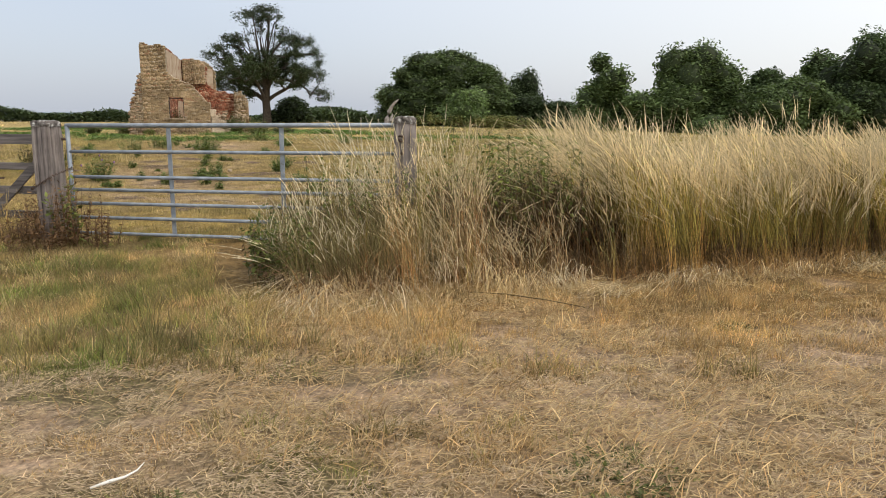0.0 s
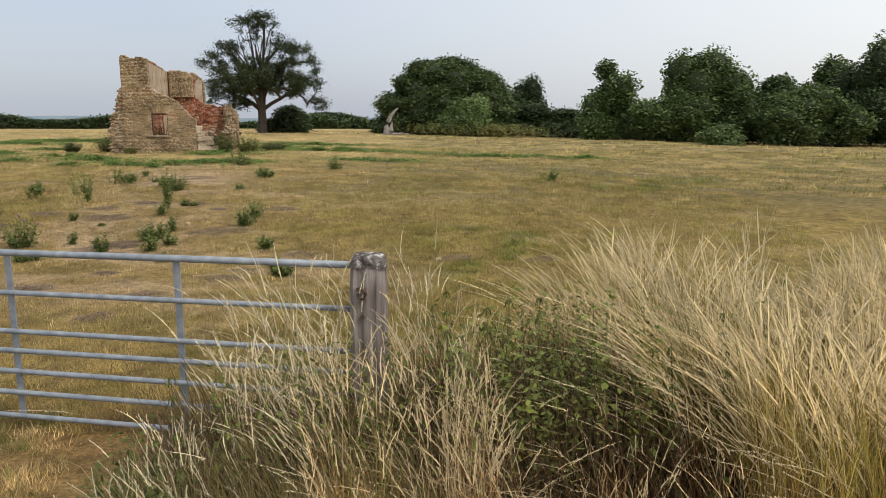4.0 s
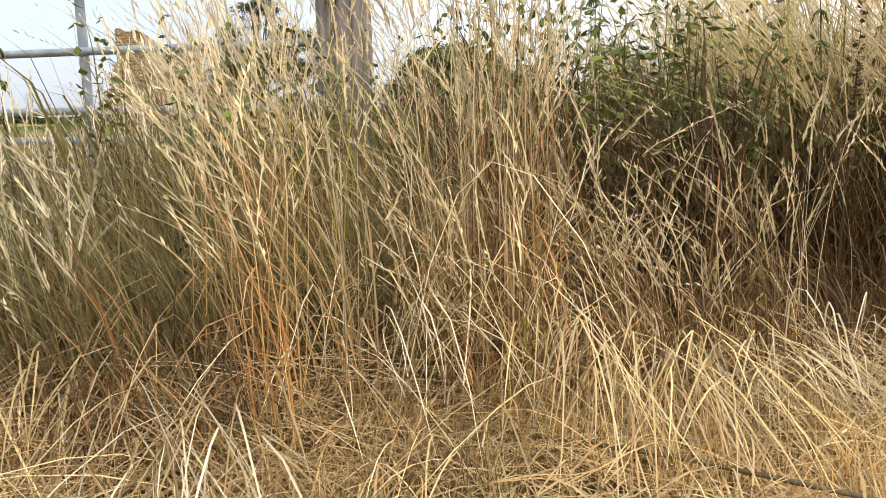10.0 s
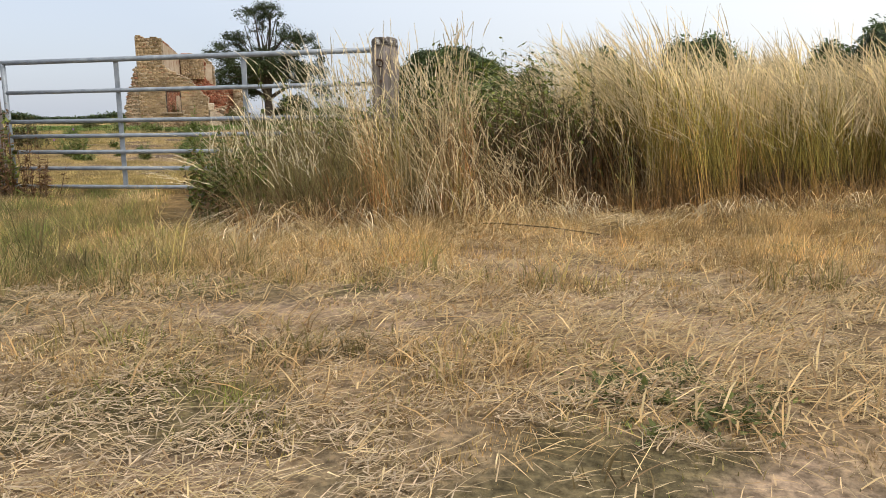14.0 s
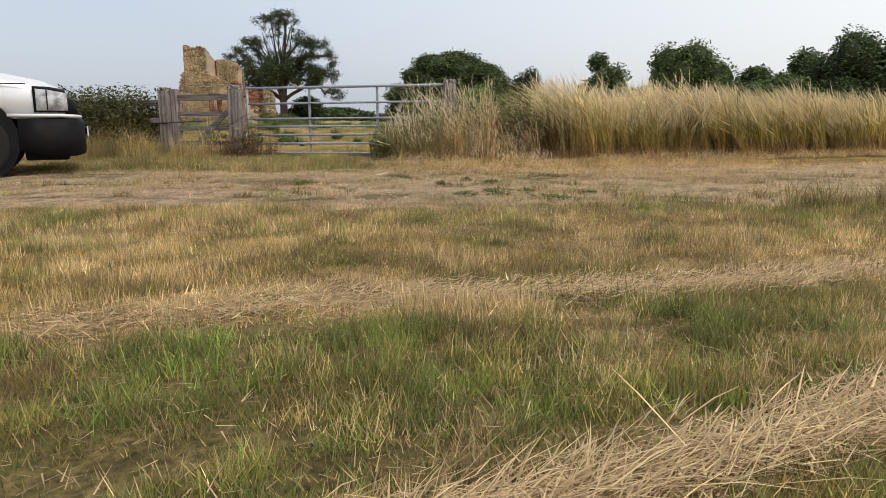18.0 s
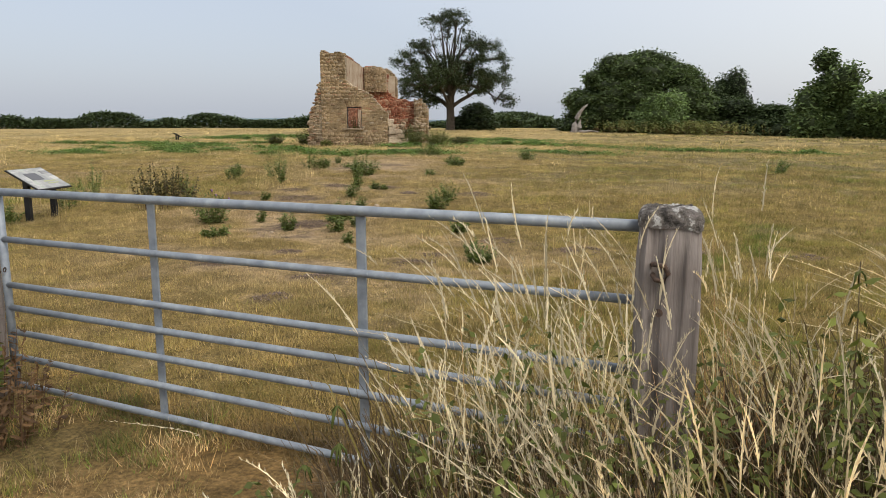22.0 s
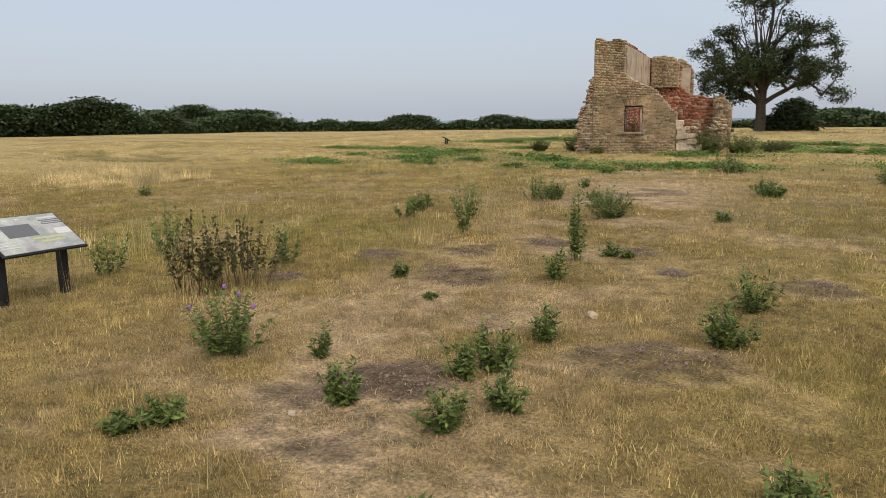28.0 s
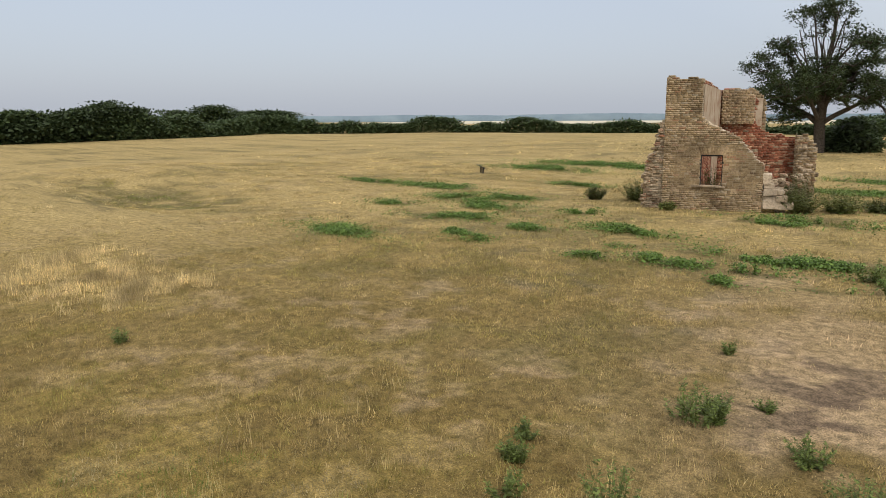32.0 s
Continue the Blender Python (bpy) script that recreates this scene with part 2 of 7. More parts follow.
g = Mat("field_ground", 0.95, spec=0.1)
at = g.n.new("ShaderNodeAttribute")
at.attribute_name = "tint"
grain = g.ramp(g.noise(0.022, 8, "World"), (0.34, (0.30, 0.28, 0.25)), (0.5, (0.95, 0.95, 0.95)), (0.66, (1.75, 1.68, 1.55)))
patch = g.ramp(g.noise(0.16, 7, "World"), (0.36, (0.55, 0.55, 0.50)), (0.64, (1.38, 1.34, 1.28)))
g.color(g.blend(g.blend(at.outputs["Color"], grain, 0.65, "MULTIPLY"), patch, 0.8, "MULTIPLY"))
g.bump(g.noise(0.06, 8, "World"), 0.05, 1.0)
M_GROUND = g.m

w = Mat("weathered_oak", 0.85)
long_grain = w.noise(0.03, 6, "Object", (1, 1, 0.06))
w.color(w.blend(w.ramp(long_grain, (0.3, (0.075, 0.066, 0.064)), (0.5, (0.215, 0.19, 0.178)), (0.72, (0.36, 0.325, 0.31))),
                w.ramp(w.noise(0.25, 4), (0.35, (0.75, 0.72, 0.7)), (0.7, (1.1, 1.08, 1.05))), 1.0, "MULTIPLY"))
w.bump(long_grain, 0.012, 0.9)
M_OAK = w.m
w = Mat("weathered_rail", 0.85)
long_grain = w.noise(0.03, 6, "Object", (0.06, 1, 1))
w.color(w.ramp(long_grain, (0.3, (0.07, 0.062, 0.058)), (0.55, (0.165, 0.145, 0.135)), (0.75, (0.28, 0.25, 0.235))))
w.bump(long_grain, 0.008, 0.8)
M_RAIL = w.m
w = Mat("lichened_post_top", 0.95)
w.color(w.ramp(w.noise(0.045, 8), (0.36, (0.05, 0.045, 0.04)), (0.48, (0.17, 0.15, 0.135)), (0.56, (0.22, 0.20, 0.18)), (0.60, (0.60, 0.59, 0.57)), (0.72, (0.70, 0.69, 0.66))))
w.bump(w.noise(0.015, 8), 0.03, 1.0)
M_TOP = w.m

w = Mat("galvanised_steel", 0.55, 0.3, 0.4)
w.color(w.blend(w.ramp(w.noise(0.09, 6, "World"), (0.3, (0.20, 0.23, 0.265)), (0.55, (0.30, 0.335, 0.375)), (0.75, (0.42, 0.45, 0.48))),
                w.ramp(w.noise(0.02, 3, "World"), (0.64, (1, 1, 1)), (0.72, (1.25, 1.25, 1.22))), 1.0, "MULTIPLY"))
w.bump(w.noise(0.03, 4, "World"), 0.001, 0.4)
M_STEEL = w.m
M_RUST = Mat("rusty_iron", 0.8, 0.3)
M_RUST.color(M_RUST.ramp(M_RUST.noise(0.02, 5), (0.3, (0.05, 0.04, 0.035)), (0.7, (0.16, 0.10, 0.07))))
M_RUST = M_RUST.m
M_TWINE = Mat("blue_twine", 0.7).color((0.04, 0.11, 0.24)).m
M_BLACK = Mat("black_painted_steel", 0.5)
M_BLACK.color(M_BLACK.ramp(M_BLACK.noise(0.1, 4), (0.3, (0.008, 0.008, 0.009)), (0.7, (0.02, 0.02, 0.022))))
M_BLACK = M_BLACK.m


def brick_mat(name, stops, per):
    m = Mat(name, 0.92, spec=0.15)
    tone = m.ramp(m.random(per), *stops)
    grit = m.ramp(m.noise(0.06, 6, "World"), (0.3, (0.6, 0.58, 0.55)), (0.52, (1, 1, 1)), (0.75, (1.3, 1.28, 1.2)))
    stain = m.ramp(m.noise(0.9, 5, "World"), (0.36, (0.58, 0.56, 0.54)), (0.5, (0.95, 0.93, 0.9)), (0.66, (1.22, 1.18, 1.12)))
    m.color(m.blend(m.blend(tone, grit, 1.0, "MULTIPLY"), stain, 1.0, "MULTIPLY"))
    return m.bump(m.noise(0.03, 6, "World"), 0.012, 0.9).m


BUFF = ((0.0, (0.21, 0.15, 0.09)), (0.3, (0.30, 0.225, 0.13)), (0.6, (0.355, 0.27, 0.165)), (0.88, (0.42, 0.33, 0.22)), (1.0, (0.31, 0.18, 0.11)))
REDS = ((0.0, (0.17, 0.07, 0.045)), (0.4, (0.33, 0.12, 0.075)), (0.75, (0.40, 0.19, 0.12)), (1.0, (0.50, 0.36, 0.25)))
STONES = ((0.0, (0.20, 0.15, 0.10)), (0.4, (0.33, 0.26, 0.18)), (0.8, (0.43, 0.36, 0.27)), (1.0, (0.30, 0.15, 0.09)))
M_BUFF, M_BUFF_ONE = brick_mat("buff_brick", BUFF, "island"), brick_mat("buff_brick_single", BUFF, "object")
M_RED = brick_mat("red_brick", REDS, "island")
M_RUBBLE = brick_mat("rubble_stone", STONES, "island")
M_RUBBLE_ONE = brick_mat("rubble_stone_single", STONES, "object")
M_QUOIN = brick_mat("pale_quoin_stone", ((0.0, (0.36, 0.29, 0.21)), (1.0, (0.52, 0.44, 0.34))), "object")
m = Mat("lime_mortar", 0.95, spec=0.1)
m.color(m.ramp(m.noise(0.15, 6, "World"), (0.3, (0.27, 0.215, 0.145)), (0.7, (0.42, 0.35, 0.25))))
M_MORTAR = m.bump(m.noise(0.04, 5, "World"), 0.01, 0.8).m
m = Mat("old_plaster", 0.95, spec=0.1)
m.color(m.ramp(m.noise(0.5, 7, "World"), (0.34, (0.30, 0.17, 0.11)), (0.46, (0.40, 0.31, 0.22)), (0.72, (0.52, 0.43, 0.33))))
M_PLASTER = m.bump(m.noise(0.08, 5, "World"), 0.01, 0.6).m
m = Mat("bark", 0.95, spec=0.1)
m.color(m.ramp(m.noise(0.12, 6), (0.3, (0.035, 0.028, 0.022)), (0.7, (0.12, 0.10, 0.08))))
M_BARK = m.bump(m.noise(0.08, 6), 0.03, 1.0).m
m = Mat("dead_wood", 0.9)
m.color(m.ramp(m.noise(0.2, 6), (0.3, (0.13, 0.11, 0.095)), (0.7, (0.36, 0.33, 0.30))))
M_DEAD = m.m
m = Mat("dark_stem", 0.85)
m.color(m.ramp(m.noise(0.1, 4, "World"), (0.3, (0.07, 0.05, 0.025)), (0.7, (0.17, 0.13, 0.06))))
M_STEM = m.m


# ---- mesh tools ----
def part(name, data, material, parent=None, label="", loc=None):
    """Links a bmesh or a mesh as one object under a thing or a part."""
    if isinstance(data, bmesh.types.BMesh):
        me = bpy.data.meshes.new(name)
        data.to_mesh(me)
        data.free()
        me.materials.append(material)
    else:
        me = data
        if material and not me.materials:
            me.materials.append(material)
    ob = new(name, me)
    if parent:
        ob.parent = parent
    if loc:
        ob.location = loc
    if label:
        ob["label"] = label
    return ob


def thing(name, loc, label, category, group="", turn=0.0):
    e = new(name)
    e.empty_display_size = 0.1
    e.location, e.rotation_euler = loc, (0, 0, turn)
    return tagged(e, label, category, group)


def add_box(bm, lo, hi, bevel=0.0, wobble=0.0, m=None):
    c = [(lo[i] + hi[i]) / 2 for i in range(3)]
    s = [hi[i] - lo[i] for i in range(3)]
    made = bmesh.ops.create_cube(bm, size=1, matrix=Matrix.Translation(c) @ Matrix.Diagonal((*s, 1)))["verts"]
    if wobble:
        for v in made:
            v.co += Vector((random.uniform(-1, 1), random.uniform(-1, 1), random.uniform(-1, 1))) * wobble
    if m is not None:
        for v in made:
            v.co = m @ v.co
    if bevel:
        edges = list({e for v in made for e in v.link_edges})
        bmesh.ops.bevel(bm, geom=edges, offset=bevel, segments=2, affect="EDGES", profile=0.6)
    return made


def box(lo, hi, bevel=0.0, wobble=0.0, m=None):
    bm = bmesh.new()
    add_box(bm, lo, hi, bevel, wobble, m)
    return bm


def add_tube(bm, points, radii, sides=8, caps=True):
    """A tube along points; radii one or one each."""
    pts = [Vector(p) for p in points]
    if isinstance(radii, (int, float)):
        radii = [radii] * len(pts)
    rings = []
    for i, p in enumerate(pts):
        d = (pts[min(i + 1, len(pts) - 1)] - pts[max(i - 1, 0)]).normalized()
        side = d.cross(Vector((0, 0, 1)) if abs(d.z) < 0.95 else Vector((1, 0, 0))).normalized()
        up = side.cross(d)
        rings.append([bm.verts.new(p + (side * math.cos(2 * math.pi * k / sides) + up * math.sin(2 * math.pi * k / sides)) * radii[i]) for k in range(sides)])
    for a, b in zip(rings, rings[1:]):
        for k in range(sides):
            f = bm.faces.new((a[k], a[(k + 1) % sides], b[(k + 1) % sides], b[k]))
            f.smooth = True
    if caps:
        bm.faces.new(rings[0][::-1])
        bm.faces.new(rings[-1])


def tube(points, radii, sides=10):
    bm = bmesh.new()
    add_tube(bm, points, radii, sides)
    return bm


def raw_mesh(name, verts, quads, tris, tint=None, material=None):
    """A mesh from arrays of corners, four-sided and three-sided faces."""
    me = bpy.data.meshes.new(name)
    me.vertices.add(len(verts))
    me.vertices.foreach_set("co", np.asarray(verts, np.float32).ravel())
    nq, nt = len(quads), len(tris)
    me.loops.add(nq * 4 + nt * 3)
    loops = np.concatenate([np.asarray(quads, np.int32).ravel(), np.asarray(tris, np.int32).ravel()])
    me.loops.foreach_set("vertex_index", loops)
    me.polygons.add(nq + nt)
    starts = np.concatenate([np.arange(nq) * 4, nq * 4 + np.arange(nt) * 3])
    me.polygons.foreach_set("loop_start", starts.astype(np.int32))
    me.update(calc_edges=True)
    if tint is not None:
        col = me.attributes.new("tint", "FLOAT_COLOR", "POINT")
        full = np.ones((len(verts), 4), np.float32)
        full[:, :3] = tint
        col.data.foreach_set("color", full.ravel())
    if material:
        me.materials.append(material)
    return me


def ribbons(root, tip, bend, width, tint, tip_tint=None, profile=(1.0, 0.8, 0.5), face=None, mid_tint=None):
    """Tapered blades from root to tip, bowed by bend. Gives corners, quads, tris and tints."""
    n, k = len(root), len(profile)
    if face is None:
        face = rng.random(n) * np.pi
    side = np.stack([np.cos(face), np.sin(face), np.zeros(n)], 1)
    vs, ts = np.zeros((n, 2 * k + 1, 3)), np.zeros((n, 2 * k + 1, 3))
    tip_tint = tint if tip_tint is None else tip_tint
    for i, w_ in enumerate(profile):
        s = i / k
        mid = root + (tip - root) * s + bend * (4 * s * (1 - s))[..., None] if np.ndim(s) else root + (tip - root) * s + bend * (4 * s * (1 - s))
        vs[:, 2 * i] = mid - side * (width * w_ * 0.5)[:, None]
        vs[:, 2 * i + 1] = mid + side * (width * w_ * 0.5)[:, None]
        if mid_tint is None:
            ts[:, 2 * i] = ts[:, 2 * i + 1] = tint + (tip_tint - tint) * s
        else:
            ts[:, 2 * i] = ts[:, 2 * i + 1] = mix(tint, mid_tint, np.full(n, min(1.0, s / 0.45))) if s < 0.45 else mix(mid_tint, tip_tint, np.full(n, (s - 0.45) / 0.55))
    vs[:, 2 * k], ts[:, 2 * k] = tip, tip_tint
    base = (np.arange(n) * (2 * k + 1))[:, None]
    quads = np.concatenate([base + np.array([[2 * i, 2 * i + 1, 2 * i + 3, 2 * i + 2]]) for i in range(k - 1)]) if k > 1 else np.zeros((0, 4), int)
    tris = base + np.array([[2 * k - 2, 2 * k - 1, 2 * k]])
    return vs.reshape(-1, 3), quads, tris, ts.reshape(-1, 3)


def joined(*sets):
    vs, qs, ts, cs, at_ = [], [], [], [], 0
    for v, q, t, c in sets:
        vs.append(v), qs.append(q + at_), ts.append(t + at_), cs.append(c)
        at_ += len(v)
    return np.concatenate(vs), np.concatenate(qs), np.concatenate(ts), np.concatenate(cs)


def stuff(name, sets, material, label, category, parent=None):
    v, q, t, c = joined(*sets)
    ob = new(name, raw_mesh(name, v, q, t, c, material))
    if parent:
        ob.parent = parent
    return tagged(ob, label, category, kind="stuff")


def leaves(centre, size, tint, droop=0.3, face=None, long=1.7):
    """Leaf shapes of two joined triangles pairs, turned every way."""
    n = len(centre)
    a = rng.random(n) * 2 * np.pi if face is None else face
    up = rng.normal(0, 0.45, n) - droop
    d = np.stack([np.cos(a) * np.cos(up), np.sin(a) * np.cos(up), np.sin(up)], 1)
    s = np.stack([-np.sin(a), np.cos(a), rng.normal(0, 0.5, n)], 1)
    s /= np.linalg.norm(s, axis=1)[:, None]
    nrm = np.cross(d, s)
    h = size[:, None]
    vs = np.stack([centre, centre + d * h * long * 0.45 + s * h * 0.5 - nrm * h * 0.1, centre + d * h * long, centre + d * h * long * 0.45 - s * h * 0.5 - nrm * h * 0.1], 1)
    b = (np.arange(n) * 4)[:, None]
    tris = np.concatenate([b + np.array([[0, 1, 2]]), b + np.array([[0, 2, 3]])])
    return vs.reshape(-1, 3), np.zeros((0, 4), int), tris, np.repeat(tint, 4, 0)


# ---- ground ----
def graded(lo, hi, step, reach, grow):
    inner = list(np.arange(lo, hi + step / 2, step))
    a, b, s, x = [], [], step, hi
    while x < reach:
        s *= grow
        x += s
        a.append(x)
    s, x = step, lo
    while x > -reach:
        s *= grow
        x -= s
        b.append(x)
    return np.array(b[::-1] + inner + a)


gx, gy = graded(-12, 13, 0.11, 3500, 1.035), graded(-13, 17, 0.11, 3500, 1.035)
GX, GY = np.meshgrid(gx, gy)
GZ = height(GX, GY)


def swath(px, py, turn, x, y):
    """How far a place lies from the middle of a line of cut hay."""
    return np.abs((x - px) * -math.sin(turn) + (y - py) * math.cos(turn) + (vnoise(x, y, 0.9, 2) - 0.5) * 0.16)


HAY_NEAR, HAY_FAR = (6.07, -10.60, 0.70), (5.54, -9.56, 0.51)


def ground_tint(x, y):
    bare, green, gold = cover(x, y)
    t = mix(np.broadcast_to(STRAW * 0.42, (*np.shape(x), 3)), GOLD * 0.38, gold * 0.6)
    # field ground cut well below its straw colours, painting shade between the blades
    t = mix(t, mix(np.broadcast_to(HAYLIKE * 0.44, (*np.shape(x), 3)), TAN * 0.42, gold * 0.8), ramp(y, -0.2, 0.6))
    q = (x - 4.8) * -0.2 + (y + 5.0) * 0.98
    t = mix(t, np.array((0.34, 0.265, 0.185)), 0.7 * ramp(q, -2.4, -1.5) * ramp(-q, -3.2, -2.0) * ramp(-y, -0.4, 0.8))
    t = mix(t, mix(np.broadcast_to(SOIL * np.array((1.02, 1.04, 1.12)), t.shape), np.array((0.40, 0.30, 0.19)), ramp(y, -0.2, 0.6)), np.clip(bare, 0, 1))
    t = mix(t, np.array((0.42, 0.31, 0.185)), 0.8 * np.maximum(ramp(-swath(*HAY_NEAR, x, y), -0.16, -0.06), ramp(-swath(*HAY_FAR, x, y), -0.3, -0.12)))
    t = mix(t, np.array((0.115, 0.083, 0.063)), np.clip(bare - 1, 0, 0.5) * 1.8)
    # brown litter under the bank, darkened to paint in the shade there
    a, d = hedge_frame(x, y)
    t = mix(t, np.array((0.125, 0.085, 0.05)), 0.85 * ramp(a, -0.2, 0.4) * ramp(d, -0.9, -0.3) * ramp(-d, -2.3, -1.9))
    t = mix(t, BLEACHED * 0.75, 0.65 * ramp(np.hypot(x + 3, y - 4), 10, 34))
    return mix(t, mix(np.broadcast_to(np.array((0.105, 0.095, 0.04)), t.shape), np.array((0.27, 0.205, 0.066)), ramp(y, -0.2, 0.6) * ramp(-y, -16, -10)), np.clip(green, 0, 1) * 0.75)


n_x, n_y = len(gx), len(gy)
idx = np.arange(n_x * n_y).reshape(n_y, n_x)
gq = np.stack([idx[:-1, :-1], idx[:-1, 1:], idx[1:, 1:], idx[1:, :-1]], -1).reshape(-1, 4)
g_verts = np.stack([GX, GY, GZ], -1).reshape(-1, 3)
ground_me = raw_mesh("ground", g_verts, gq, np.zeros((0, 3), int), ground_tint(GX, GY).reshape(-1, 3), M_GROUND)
ground_me.polygons.foreach_set("use_smooth", np.ones(len(gq), bool))
ground = tagged(new("ground", ground_me), "dry pasture of bleached straw, bare soil and green patches", "ground", kind="structure")


def scatter(n, x0, x1, y0, y1):
    return rng.uniform(x0, x1, n), rng.uniform(y0, y1, n)


MOTLEY = np.array(((0.24, 0.155, 0.072), (0.58, 0.435, 0.225), (0.26, 0.235, 0.055), (0.155, 0.225, 0.036), (0.46, 0.315, 0.12)))


def sward(n, x0, x1, y0, y1, tall, wide, keep=None, clump=0.35, lean=0.8, per=9, size=0.03, tone=None, full=False, motley=False):
    """Short grass in tufts over a stretch of ground."""
    m_ = n // per
    x, y = scatter(m_, x0, x1, y0, y1)
    bare, green, gold = cover(x, y)
    tuft = fnoise(x, y, clump, 4)
    pick = (rng.random(m_) > np.clip(bare, 0, 1) * 0.8) & (rng.random(m_) < 0.12 + ramp(tuft, 0.40, 0.60))
    if full:
        pick = rng.random(m_) > np.clip(bare - 0.35, 0, 1) * 0.93
    if keep is not None:
        pick &= keep(x, y)
    x, y, bare, green, gold, tuft = (v[pick] for v in (x, y, bare, green, gold, tuft))
    m_ = len(x)
    q = (x - 4.8) * -0.2 + (y + 5.0) * 0.98
    trod = ramp(q, -2.3, -1.5) * ramp(-q, -2.2, -1.4) * ramp(-y, -0.4, 0.8)
    vigour = (1 - 0.72 * trod) * (0.75 + 0.4 * rng.random(m_) if full or motley else 0.45 + 0.9 * rng.random(m_) ** 1.5) * (0.5 + 1.0 * ramp(tuft, 0.35, 0.7)) * (0.7 + 0.35 * gold + 0.3 * np.clip(green, 0, 1)) * (1 - 0.4 * np.clip(bare, 0, 1))
    out = np.maximum(ramp(y, -0.2, 0.6), ramp(-q, 1.6, 2.3) * ramp(-y, -0.4, 0.8))
    wild = ramp(y, -0.2, 0.6)
    t = mix(mix(np.broadcast_to(STRAW, (m_, 3)), HAYLIKE, out), mix(np.broadcast_to(GOLD, (m_, 3)), TAN, out), np.clip(gold * 0.5 + rng.normal(0.05, 0.35, m_), 0, 1))
    t = mix(t, mix(np.broadcast_to(OLIVE, (m_, 3)), MOSS, out), np.clip(green * 0.9 + out * 0.12 + rng.normal(-0.08, 0.3, m_), 0, 1))
    t = mix(t, GREEN, np.clip(green - 0.3 + rng.normal(0, 0.35, m_), 0, 0.95) * (1 - wild * ramp(-green, -1.35, -1.1) * 0.85))
    t = mix(t, PALE, np.clip(rng.normal(-0.35 if full else -0.05, 0.4, m_), 0, 0.9) * (1 - np.clip(green, 0, 1)))
    t = mix(t, BLEACHED, 0.6 * ramp(np.hypot(x + 3, y - 4), 10, 34) * (1 - np.clip(green, 0, 1)))
    t = mix(t, np.array((0.56, 0.42, 0.27)), 0.85 * wild * np.clip(bare * 1.3, 0, 1) * (1 - np.clip(bare * 2 - 2, 0, 1)))
    if motley:
        g_ = np.clip(green, 0, 1)
        odds = np.stack([0.15 + 0 * g_, 0.46 * (1 - 0.6 * g_), 0.14 + 0.3 * g_, 0.02 + 0.75 * g_, 0.3 * (1 - 0.6 * g_)], 1)
        score = np.log(odds) + np.stack([(fnoise(x, y, 0.24, k) - 0.5) * 7 for k in range(5)], 1) - 0.7 * np.log(-np.log(rng.uniform(0.001, 0.999, odds.shape)))
        t = MOTLEY[np.argmax(score, 1)]
    if tone is not None:
        t = mix(t, tone, 0.45 + 0.5 * rng.random(m_))
    rep = lambda v: np.repeat(v, per, 0)
    n = m_ * per
    fleck = ramp(fnoise(x, y, clump * 0.8 + 0.04, 1), 0.36, 0.64)
    calm = 0.65 if full else 1.0
    t = t * (np.exp(rng.normal(-0.05, 0.26 * calm, m_)) * (0.88 + 0.24 * ramp(fnoise(x, y, 0.9, 7), 0.34, 0.66)) * (1 + calm * (0.8 * fleck - 0.4)))[:, None]
    x, y, vigour, t = rep(x) + rng.normal(0, size, n), rep(y) + rng.normal(0, size, n), rep(vigour), rep(t)
    t = t * (0.93 + calm * 0.62 * (rng.random(n) - 0.5))[:, None]
    root = np.stack([x, y, height(x, y) - 0.006], 1)
    h = tall * vigour * (0.4 + 0.8 * rng.random(n))
    ang = rng.random(n) * 2 * np.pi
    r = h * lean * (0.25 + 1.3 * rng.random(n))
    tip = root + np.stack([np.cos(ang) * r, np.sin(ang) * r, h], 1)
    bend = np.stack([np.cos(ang) * -r * 0.15, np.sin(ang) * -r * 0.15, h * 0.12], 1)
    return ribbons(root, tip, bend, wide * 1.2 * (0.6 + 0.8 * rng.random(n)), t, mix(t, PALE, np.full(n, 0.08 if full else 0.2)), (1.0, 0.7) if tall > 0.12 and y0 < 0 else (1.0,))


def litter(n, x0, x1, y0, y1, long_, wide, aim=None, spread=1.6, lift=0.03, keep=None, tint=None, plain=False):
    """Dead stalks lying on the ground."""
    x, y = scatter(n, x0, x1, y0, y1)
    if keep is not None:
        k_ = keep(x, y)
        x, y = x[k_], y[k_]
    n = len(x)
    ang = rng.normal(0.25 if aim is None else aim, spread, n)
    l_ = long_ * (0.35 + 0.9 * rng.random(n))
    z = height(x, y)
    x2, y2 = x + np.cos(ang) * l_, y + np.sin(ang) * l_
    root = np.stack([x, y, z + 0.004 + rng.random(n) * lift], 1)
    tip = np.stack([x2, y2, height(x2, y2) + 0.004 + rng.random(n) * lift * 1.5], 1)
    bend = np.stack([-np.sin(ang) * l_, np.cos(ang) * l_, np.zeros(n)], 1) * rng.normal(0, 0.018, n)[:, None] + np.array((0, 0, 1)) * (lift * 0.15)
    t = mix(np.broadcast_to(STRAW if tint is None else tint, (n, 3)), PALE, rng.random(n) ** 1.6 * 0.9)
    t = mix(t, np.array((0.27, 0.17, 0.085)), np.clip(rng.normal(0.05, 0.4, n), 0, 0.85)) * (0.7 + 0.5 * rng.random(n))[:, None]
    return ribbons(root, tip, bend, wide * (0.5 + rng.random(n)), t, t, (1.0,) if plain else (0.75, 1.0), ang + np.pi / 2)


def on_bank(x, y):
    a, d = hedge_frame(x, y)
    return (a > -0.3) & (d > 0.1) & (d < 2.0)


